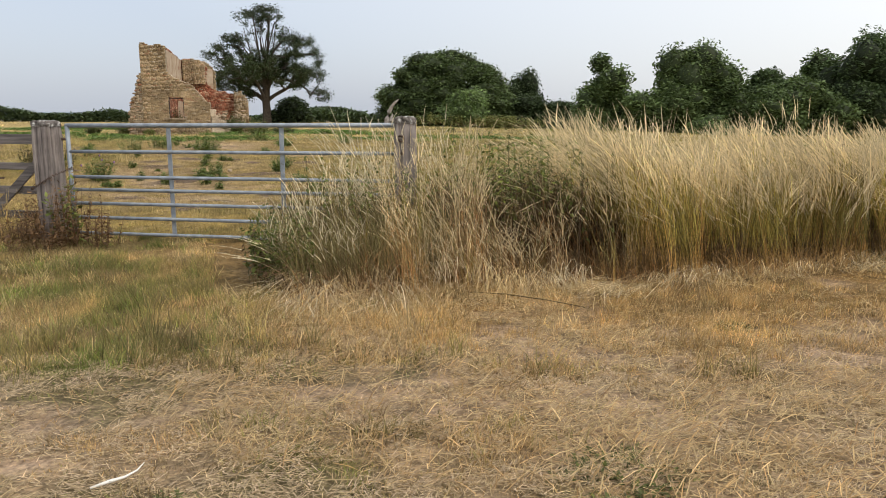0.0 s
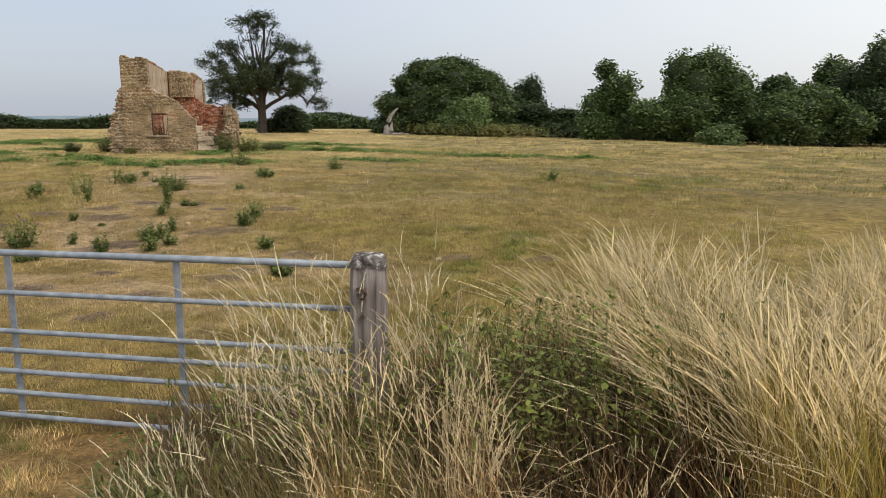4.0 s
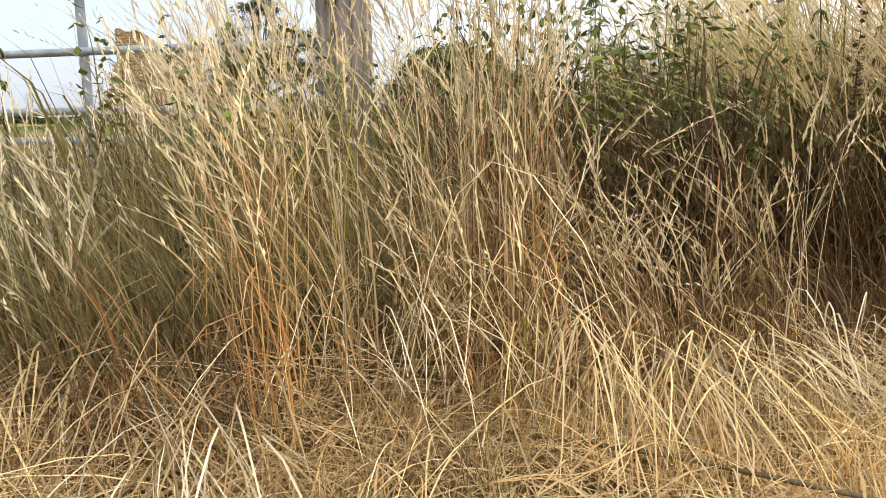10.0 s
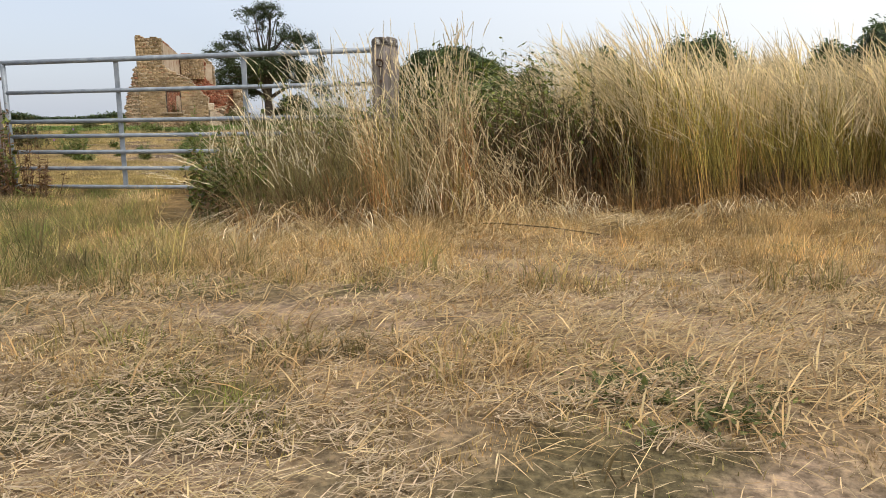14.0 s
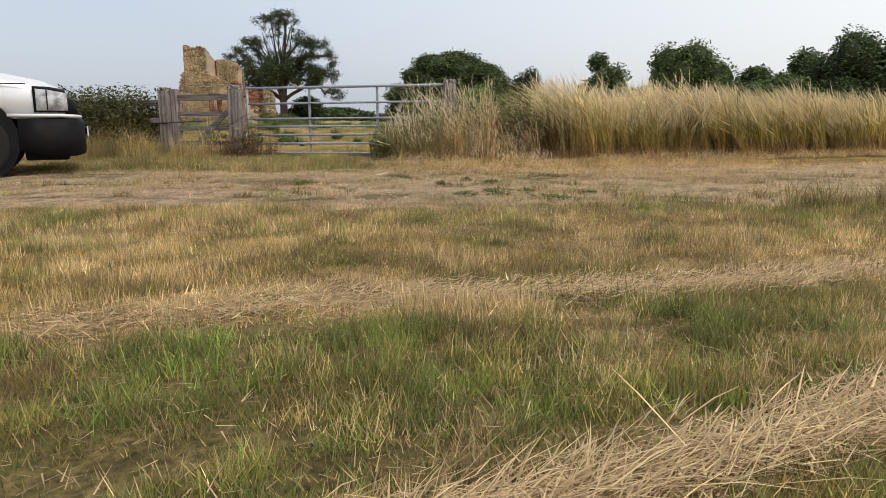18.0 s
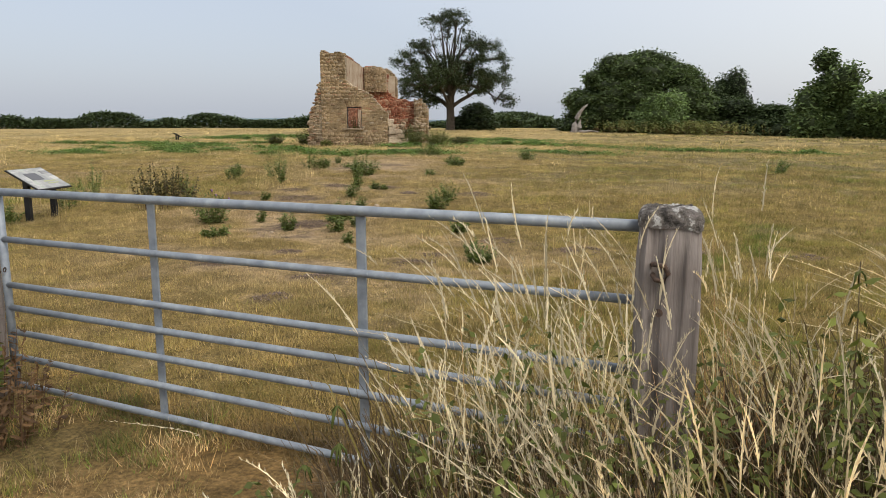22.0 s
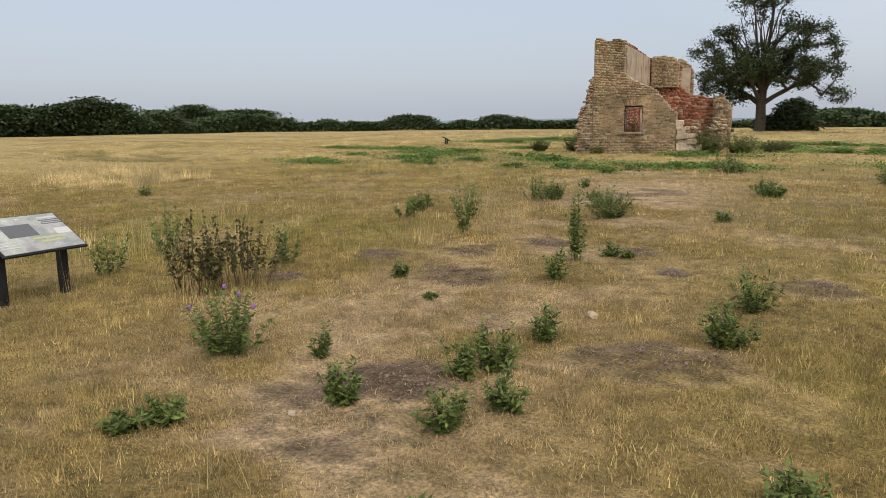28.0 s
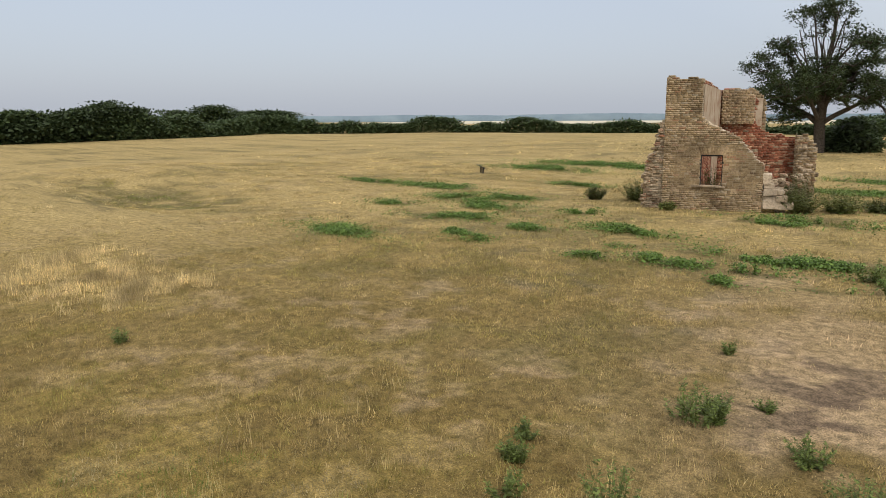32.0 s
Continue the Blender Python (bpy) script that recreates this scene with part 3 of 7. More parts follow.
def on_track(x, y):
    q = (x - 4.8) * -0.2 + (y + 5.0) * 0.98
    return (q > -2.0) & (q < 2.0)


no_swath = lambda x, y: (swath(*HAY_NEAR, x, y) > 0.08) & (swath(*HAY_FAR, x, y) > 0.07)
south_of_track = lambda x, y: ((x - 4.8) * -0.2 + (y + 5.0) * 0.98 < -1.7) & no_swath(x, y)
off_bank = lambda x, y: ~on_bank(x, y)
by_gate = lambda x, y: off_bank(x, y) & (hedge_frame(x, y)[0] < 0.7 + 0.5 * rng.random(len(x)))
stuff("verge_grass", [sward(230000, -4.5, 12, -8.0, -0.2, 0.055, 0.0032, off_bank),
                      sward(260000, 1.5, 8.0, -5.0, -1.0, 0.07, 0.0023, off_bank, 0.22, 0.5),
                      sward(300000, 2.0, 9.5, -11.95, -6.4, 0.040, 0.0030, south_of_track, 0.18, 0.6, 7, 0.022, motley=True),
                      sward(200000, 2.0, 9.8, -10.4, -6.5, 0.062, 0.0030, south_of_track, 0.25, 0.32, 7, 0.022, motley=True),
                      sward(480000, 3.2, 8.0, -11.7, -8.4, 0.036, 0.0024, no_swath, 0.10, 0.55, 6, 0.016, motley=True),
                      sward(90000, 1.5, 9.0, -4.6, -0.9, 0.06, 0.0034, off_bank, 0.10, 0.5, 16, 0.022),
                      sward(60000, -1.5, 4.5, -4.8, -0.8, 0.075, 0.004, by_gate, 0.12, 0.6, 16, 0.026),
                      sward(90000, 0.0, 10.5, -6.8, -3.0, 0.20, 0.0036, lambda x, y: 0.6 * fnoise(x * 0.6, y, 0.22, 6) + 0.4 * fnoise(x * 0.5, y, 0.8, 1) > 0.525, 0.2, 0.6, 12, 0.03, np.array((0.17, 0.175, 0.05))),
                      sward(80000, 0.0, 10, -6.8, -3.0, 0.2, 0.0034, lambda x, y: fnoise(x * 0.7, y, 0.3, 3) > 0.525, 0.2, 0.7, 12, 0.03, np.array((0.30, 0.20, 0.10))),
                      sward(110000, 1.0, 9, -6.3, -3.0, 0.075, 0.0032, lambda x, y: fnoise(x, y, 0.55, 2) + 0.06 * rng.random(len(x)) > 0.58, 0.16, 0.8, 14, 0.028, np.array((0.165, 0.17, 0.06))),
                      sward(26000, -3.6, -0.9, -2.1, -0.3, 0.33, 0.004, lambda x, y: rng.random(len(x)) < 0.25 + 0.75 * ramp(y, -2.0, -1.0), 0.4, 0.75, 10, 0.06, np.array((0.35, 0.235, 0.10))),
                      sward(52000, -1.0, 4.8, -4.8, -0.9, 0.07, 0.0045, lambda x, y: by_gate(x, y) & (fnoise(x, y, 0.42, 6) > 0.5), 0.2, 0.9, 10, 0.035, np.array((0.19, 0.205, 0.055))),
                      sward(34000, -1.0, 5.2, -4.8, -0.9, 0.09, 0.005, lambda x, y: off_bank(x, y) & (fnoise(x, y, 0.35, 1) > 0.52), 0.2, 1.1, 10, 0.035, PALE * 0.8),
                      sward(9000, -1.0, 5.2, -4.8, -0.9, 0.08, 0.005, lambda x, y: off_bank(x, y) & (fnoise(x, y, 0.3, 4) > 0.54), 0.2, 1.1, 10, 0.03, np.array((0.21, 0.135, 0.065))),
                      sward(14000, -4.5, -0.25, -1.1, 0.1, 0.30, 0.0035, None, 0.4, 0.35, 10, 0.05, STRAW * 0.9),
                      sward(170000, -3.5, 4.5, -4.4, 0.2, 0.075, 0.0034, by_gate, 0.3, 0.6, motley=True)],
      M_GRASS, "short mown verge grass, dry gold with green tufts", "grass")
HAY = np.array((0.70, 0.52, 0.31))
near_line = lambda line, w_: (lambda x, y: swath(*line, x, y) < w_ * (0.25 + 0.9 * rng.random(len(x)) ** 1.5))
matted = lambda x, y: on_track(x, y) & (0.55 * fnoise(x * 0.4, y - 0.2 * x, 0.30, 2) + 0.45 * fnoise(x, y, 0.16, 5) + 0.08 * rng.random(len(x)) > 0.52)
strewn = lambda x, y: off_bank(x, y) & (vnoise(x, y, 0.55, 1) + 0.2 * rng.random(len(x)) > 0.56)
heaped = lambda x, y: off_bank(x, y) & (fnoise(x * 0.55, y, 0.38, 5) + 0.10 * rng.random(len(x)) > 0.595)
stuff("cut_hay", [litter(12000, 3.0, 7.5, -4.4, -1.6, 0.12, 0.0036, 0.3, 1.1, 0.05, strewn, STRAW), litter(3500, 3.0, 7.5, -4.4, -1.6, 0.13, 0.0036, 0.3, 1.2, 0.05, off_bank, np.array((0.5, 0.3, 0.12))),
                  litter(330000, 0.0, 10.5, -6.9, -2.9, 0.06, 0.0034, 0.2, 0.9, 0.018, matted, np.array((0.67, 0.53, 0.37)), True), litter(76000, 1.5, 8.8, -6.0, -2.2, 0.075, 0.0022, 0.25, 0.9, 0.02, heaped, PALE * 0.95),
                  litter(18000, 0.5, 10, -6.6, -2.8, 0.07, 0.0024, 0.3, 1.3, 0.010, on_track, HAY), litter(350, 1, 10, -5.4, -2.8, 0.25, 0.0028, 0.3, 0.9, 0.015, on_track, PALE), litter(9000, 2.5, 11, -4.6, -0.6, 0.12, 0.0026, 0.4, 0.9, 0.02, strewn), litter(3500, 2.7, 8.0, -2.9, -1.0, 0.18, 0.0026, 0.2, 1.0, 0.04, strewn, PALE * 0.85), litter(500, 2.7, 8.0, -4.0, -1.2, 0.36, 0.0034, 0.3, 0.9, 0.03, off_bank, PALE),
                  litter(260000, 4.4, 8.2, -11.8, -8.8, 0.065, 0.0034, 0.68, 0.9, 0.03, near_line(HAY_NEAR, 0.115), HAY * 0.9, True), litter(40000, 4.0, 8.5, -11.8, -8.8, 0.16, 0.002, 0.68, 0.5, 0.045, near_line(HAY_NEAR, 0.12), HAY), litter(1500, 4.0, 8.5, -11.8, -8.8, 0.28, 0.0026, 0.6, 0.6, 0.06, near_line(HAY_NEAR, 0.2), PALE),
                  litter(150000, 2.5, 9.5, -11.2, -7.4, 0.09, 0.0042, 0.44, 0.6, 0.03, near_line(HAY_FAR, 0.2), HAY, True), litter(30000, 2.0, 9.5, -11.8, -6.5, 0.06, 0.0024, None, 2.0, 0.025, no_swath, HAY * 0.7, True)],
      M_GRASS, "cut hay and straw lying in loose swaths", "hay")
def wispy(x, y):
    """Where the stock has left longer grass standing."""
    n1, n2 = fnoise(x, y, 2.6, 2), fnoise(x, y, 0.8, 4)
    worn = np.exp(-(((x + 3.2 + (y - 7) * 0.42) / 1.9) ** 2)) * ramp(y, 1.5, 4) * ramp(-y, -26, -15)
    spot = np.exp(-((x + 21) / 3.2) ** 2 - ((y - 10.3) / 1.0) ** 2) + np.exp(-((x + 7.6) / 1.6) ** 2 - ((y - 6.2) / 1.0) ** 2) + np.exp(-((x + 6.2) / 0.8) ** 2 - ((y - 11.3) / 2.2) ** 2)
    return rng.random(len(x)) < (ramp(n1, 0.5, 0.68) * ramp(n2, 0.4, 0.6) * 0.7 + spot) * (1 - 0.95 * np.clip(worn, 0, 1))


def standing(x, y):
    """The ungrazed straw round the docks and along the foot of the worn ridge."""
    spot = np.exp(-((x + 7.7) / 1.2) ** 2 - ((y - 6.3) / 0.9) ** 2) + np.exp(-((x + 6.6 + 0.35 * (y - 11)) / 0.55) ** 2 - ((y - 11.3) / 2.0) ** 2) + 0.6 * np.exp(-((x + 5.9) / 0.5) ** 2 - ((y - 6.6) / 0.5) ** 2)
    return rng.random(len(x)) < spot * (0.4 + ramp(fnoise(x, y, 0.5, 4), 0.4, 0.6))


stuff("pasture_grass", [sward(620000, -7.5, 5.5, 0.2, 9, 0.044, 0.0046, off_bank, 0.16, 0.5, 6, 0.03, full=True),
                        sward(420000, -22, 8.5, 2, 21, 0.055, 0.0085, off_bank, 0.3, 0.5, 6, 0.05, full=True),
                        sward(240000, -60, 20, 16, 46, 0.075, 0.018, None, 0.8, 0.6, 6, 0.12, full=True),
                        sward(60000, -11, 8, 0.2, 16, 0.065, 0.0036, off_bank, 0.25, 0.5, 5, 0.02, HAYLIKE * 0.9, full=True),
                        sward(60000, -30, -6, 4, 20, 0.085, 0.006, clump=0.6, per=9, size=0.05, full=True),
                        sward(90000, -45, 14, 16, 42, 0.10, 0.010, clump=0.9, per=8, size=0.07),
                        sward(70000, -80, 40, 36, 95, 0.15, 0.04, clump=2.0, per=6, size=0.2),
                        sward(60000, -12, 8, 0.6, 16, 0.09, 0.0042, lambda x, y: off_bank(x, y) & (0.6 * fnoise(x, y, 0.35, 5) + 0.4 * fnoise(x, y, 1.5, 2) > 0.535), 0.3, 0.35, 9, 0.035, HAYLIKE, full=True),
                        sward(34000, -10.5, -5.2, 4.2, 14, 0.30, 0.0030, standing, 0.3, 0.22, 10, 0.06, BLEACHED),
                        sward(16000, -10.5, 8, 1.2, 14, 0.15, 0.0026, off_bank, 0.5, 0.3, 5, 0.02, BLEACHED * 0.9),
                        sward(30000, -12, 8, 0.6, 16, 0.17, 0.0022, lambda x, y: off_bank(x, y) & wispy(x, y), 0.4, 0.3, 10, 0.06, HAYLIKE * 0.9),
                        sward(80000, -34, -8, 3, 24, 0.24, 0.0045, wispy, 0.6, 0.3, 10, 0.09, PALE * 0.85),
                        sward(40000, -24.5, -17.5, 8.6, 12.2, 0.22, 0.006, wispy, 0.6, 0.4, 12, 0.08, PALE),
                        sward(70000, -50, 8, 12, 48, 0.12, 0.009, lambda x, y: fnoise(x, y, 1.7, 2) > 0.53, 0.9, 0.5, 14, 0.12, MOSS * 0.7),
                        sward(40000, -50, 8, 12, 48, 0.13, 0.007, lambda x, y: fnoise(x, y, 2.3, 5) > 0.55, 0.9, 0.4, 14, 0.12, PALE),
                        sward(60000, -26, 7, 1, 20, 0.10, 0.0045, lambda x, y: off_bank(x, y) & (fnoise(x, y, 0.5, 3) > 0.56), 0.3, 0.5, 12, 0.05, MOSS * 0.8, full=True),
                        litter(50000, -9, 7, 0.5, 13, 0.05, 0.003, None, 2.5, 0.015, None, TAN)],
      M_TURF, "grazed pasture of short bleached grass", "grass")


crumbs = []
for mx, my, mr in MOLES:
    n = int(420 * mr / 0.4)
    r_, ang = 0.62 * mr * np.sqrt(rng.random(n)) * (0.8 + 0.4 * rng.random(n)), rng.random(n) * 2 * np.pi
    x, y = mx + np.cos(ang) * r_, my + np.sin(ang) * r_ / 1.2
    ok = fnoise(x, y, 0.14, 3) + 0.12 * rng.random(n) > 0.53
    x, y, r_ = x[ok], y[ok], r_[ok]
    n = len(x)
    size = 0.004 + 0.010 * rng.random(n) ** 3
    z = height(x, y) + size * 0.5 + 0.02 * np.exp(-(r_ / (0.4 * mr)) ** 2)
    lump = np.array(((1, 0, 0), (0, 1, 0), (-1, 0, 0), (0, -1, 0), (0, 0, 0.8), (0, 0, -0.8)))
    v = np.stack([x, y, z], 1)[:, None] + lump[None] * size[:, None, None] * (0.6 + 0.8 * rng.random((n, 6, 1)))
    f = np.array(((0, 1, 4), (1, 2, 4), (2, 3, 4), (3, 0, 4), (1, 0, 5), (2, 1, 5), (3, 2, 5), (0, 3, 5)))
    tone = mix(np.broadcast_to(np.array((0.15, 0.11, 0.088)), (n, 3)), np.array((0.30, 0.225, 0.175)), rng.random(n))
    crumbs.append((v.reshape(-1, 3), np.zeros((0, 4), int), ((np.arange(n) * 6)[:, None, None] + f[None]).reshape(-1, 3), np.repeat(tone, 6, 0)))
stuff("soil_crumbs", crumbs, M_CRUMB, "dark crumbled soil of old molehills in the pasture", "soil")


# ---- grass bank beside the gate ----
UMBER, RUST, DRAB = np.array((0.24, 0.155, 0.075)), np.array((0.46, 0.235, 0.085)), np.array((0.33, 0.27, 0.155))


def along(a, d):
    return HEDGE0[0] + a * HEDGE_E[0] + d * HEDGE_N[0], HEDGE0[1] + a * HEDGE_E[1] + d * HEDGE_N[1]


def spikelets(at_, way, length, droop, m_, loose, tint, long_=0.011, wide=0.0026):
    """Seed heads: small scales set round the last stretch of each stem."""
    n = len(at_)
    s = (np.arange(m_)[None, :] + rng.random((n, m_))) / m_
    c = at_[:, None] + way[:, None] * (length[:, None] * s)[..., None] + droop[:, None] * (s ** 2)[..., None]
    out = rng.normal(0, 1, (n, m_, 3))
    out -= way[:, None] * (out * way[:, None]).sum(-1, keepdims=True)
    out /= np.linalg.norm(out, axis=-1, keepdims=True) + 1e-6
    spread = loose * (1.15 - s)[..., None] * (0.4 + rng.random((n, m_, 1)))
    c = c + out * spread * 0.6
    d = way[:, None] + out * (0.15 + 0.3 * rng.random((n, m_, 1)))
    d /= np.linalg.norm(d, axis=-1, keepdims=True)
    e = np.cross(d, rng.normal(0, 1, (n, m_, 3)))
    e /= np.linalg.norm(e, axis=-1, keepdims=True) + 1e-6
    h, w_ = long_ * (0.6 + 0.8 * rng.random((n, m_, 1))), wide * (0.6 + 0.8 * rng.random((n, m_, 1)))
    v = np.stack([c - d * h * 0.3, c + e * w_ * 0.5 + d * h * 0.15, c + d * h * 0.7, c - e * w_ * 0.5 + d * h * 0.15], 2).reshape(-1, 3)
    t = np.repeat(tint, m_ * 4, 0) * np.repeat(0.75 + 0.4 * rng.random(n * m_), 4)[:, None]
    q = (np.arange(n * m_) * 4)[:, None] + np.arange(4)[None, :]
    return v, q, np.zeros((0, 3), int), t


def locks(n, per, a0, a1, d0, d1, tall, wide, foot, tones, top, lean=(-0.30, 0.0), fan=0.14, head=0.16, keep=None, low=0.6, tight=0.03, scales=12, loose=0.006, blades=2, blade=0.0034, leafy=None, part_fan=0.06, curl=0.18, slope=None, gust=0.3):
    """Tall grass in locks of stems that lean together. foot: the colour low down; tones: share and colour of the locks; top: of the seed heads."""
    a, d = rng.uniform(a0, a1, n), rng.uniform(d0, d1, n)
    if keep is not None:
        k_ = keep(a, d)
        a, d = a[k_], d[k_]
    m_ = len(a)
    x, y = along(a, d)
    tallness = (low + (1 - low) * rng.random(m_)) * (0.78 + 0.44 * vnoise(x, y, 0.6, 6))
    if slope:
        tallness = tallness * (0.55 + 0.45 * ramp(a, *slope))
    sway = lean[0] + rng.normal(0, fan, m_) + (vnoise(x, y, 0.55, 2) - 0.5) * gust
    fore = lean[1] + rng.normal(0, 0.07, m_)
    glow = (0.5 + 0.95 * rng.random(m_)) * (0.75 + 0.5 * vnoise(x, y, 0.35, 3))
    share = np.array([p for p, _ in tones]) / sum(p for p, _ in tones)
    pick = rng.choice(len(tones), m_, p=share)
    rep = lambda v: np.repeat(v, per, 0)
    n = m_ * per
    x, y = rep(x) + rng.normal(0, tight, n), rep(y) + rng.normal(0, tight, n)
    h = np.minimum(tall * rep(tallness) * (0.62 + 0.46 * rng.random(n)), tall * (0.98 + 0.06 * rng.random(n)))
    wind = (rep(sway) + rng.normal(0, part_fan, n) + (rng.random(n) < 0.06) * rng.normal(0, 0.3, n)) * h
    deep = (rep(fore) + rng.normal(0, part_fan * 0.7, n)) * h
    root = np.stack([x, y, height(x, y) - 0.01], 1)
    tip = root + np.stack([HEDGE_E[0] * wind + HEDGE_N[0] * deep, HEDGE_E[1] * wind + HEDGE_N[1] * deep, h * (1 - 0.28 * np.minimum(np.abs(wind / h), 1) ** 1.3)], 1)
    bend = np.stack([-wind * HEDGE_E[0] * curl + rng.normal(0, 0.018, n) * h, -wind * HEDGE_E[1] * curl + rng.normal(0, 0.018, n) * h, h * 0.05], 1)
    shade = (rep(glow) * (0.75 + 0.5 * rng.random(n)))[:, None]
    body = np.array([c for _, c in tones])[rep(pick)] * shade
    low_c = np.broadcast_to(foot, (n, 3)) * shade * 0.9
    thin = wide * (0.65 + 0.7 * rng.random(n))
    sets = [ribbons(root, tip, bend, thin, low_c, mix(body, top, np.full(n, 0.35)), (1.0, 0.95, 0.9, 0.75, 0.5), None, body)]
    for _ in range(blades):
        s = (0.10 if leafy is None else 0.26) + 0.5 * rng.random(n)
        p = root + (tip - root) * s[:, None] + bend * (4 * s * (1 - s))[:, None]
        ang, l_ = rng.random(n) * 2 * np.pi, h * (0.12 + 0.18 * rng.random(n))
        if leafy is None:
            drop, c = rng.normal(-0.1, 0.7, n), mix(body, RUST * 0.8, np.where(rng.random(n) < 0.4, 0.8, 0.1))
            q_ = p + np.stack([np.cos(ang), np.sin(ang), drop], 1) * l_[:, None]
        else:
            c = np.broadcast_to(leafy, (n, 3)) * shade
            q_ = p + np.stack([np.cos(ang) * 0.45, np.sin(ang) * 0.45, 0.55 + 0.7 * rng.random(n)], 1) * l_[:, None] + (tip - root) * (0.16 * rng.random(n))[:, None]
        c = c * (0.7 + 0.6 * rng.random(n))[:, None]
        sets.append(ribbons(p, q_, np.stack([np.zeros(n), np.zeros(n), l_ * 0.2], 1), blade * (0.5 + 0.8 * rng.random(n)), c, c, (0.8, 1.0), ang + np.pi / 2))
    way = tip - (root + (tip - root) * 0.85 + bend * 0.51)
    way /= np.linalg.norm(way, axis=1)[:, None]
    length = head * (0.5 + 0.8 * rng.random(n))
    droop = np.stack([wind * 0.14 + rng.normal(0, 0.02, n), rng.normal(0, 0.02, n), -0.04 * rng.random(n)], 1)
    t2 = mix(np.broadcast_to(top, (n, 3)), DRAB, rng.random(n) ** 2 * 0.6) * (0.6 + 0.4 * shade)
    start = tip - way * (length * 0.3)[:, None]
    if scales:
        sets.append(spikelets(start, way, length, droop, scales, loose, t2, 0.017 * max(1.0, wide / 0.0022), 0.0026 * max(1.0, wide / 0.0018)))
    f = rng.random(n) * np.pi
    for turn in (0, np.pi / 2):
        sets.append(ribbons(start, start + way * length[:, None] + droop, -droop * 0.25, np.maximum(thin * 0.8, np.minimum(loose, 0.013) * (0.5 + 0.55 * rng.random(n))), t2, t2, (0.3, 1.0, 0.5, 0.9, 0.4), f + turn))
    return sets


CREAM, PLUME = np.array((0.88, 0.74, 0.47)), np.array((0.97, 0.84, 0.56))
SILVER = np.array((0.93, 0.83, 0.60))


def left_end(a, d):
    """The rounded end of the bank by the gate."""
    return a + np.maximum(0, 0.7 - d) * 0.4 > 0.24 + 0.2 * rng.random(len(a))


def no_hollow(a, d):
    """Leaves the nettle hollow nearly free of stems."""
    hollow = ramp(a, 1.75, 2.0) * ramp(-a, -2.85, -2.55) * ramp(-d, -1.5, -1.2)
    return rng.random(len(a)) > 0.75 * hollow


VERDANT = np.array((0.33, 0.275, 0.075))
# the darkest foot paints shade low between the stems over their umber bases
FOOT_GOLD, FOOT_SHADED, FOOT_RUST = np.array((0.52, 0.32, 0.11)), np.array((0.17, 0.12, 0.065)), np.array((0.42, 0.23, 0.085))
ASHEN = [(0.13, np.array((0.56, 0.46, 0.27))), (0.26, np.array((0.33, 0.27, 0.14))), (0.28, np.array((0.26, 0.25, 0.10))), (0.22, np.array((0.42, 0.28, 0.13)))]
GILT = [(0.30, np.array((0.58, 0.39, 0.165))), (0.32, np.array((0.46, 0.235, 0.09))), (0.26, np.array((0.68, 0.54, 0.31))), (0.12, OLIVE)]
DUSKY = [(0.3, UMBER * 1.2), (0.25, RUST * 0.9), (0.14, np.array((0.62, 0.50, 0.29))), (0.26, np.array((0.30, 0.27, 0.09)))]
TAWNY = [(0.30, np.array((0.38, 0.31, 0.075))), (0.24, np.array((0.55, 0.35, 0.11))), (0.12, np.array((0.24, 0.23, 0.055))), (0.10, np.array((0.38, 0.20, 0.08))), (0.13, np.array((0.66, 0.51, 0.26)))]
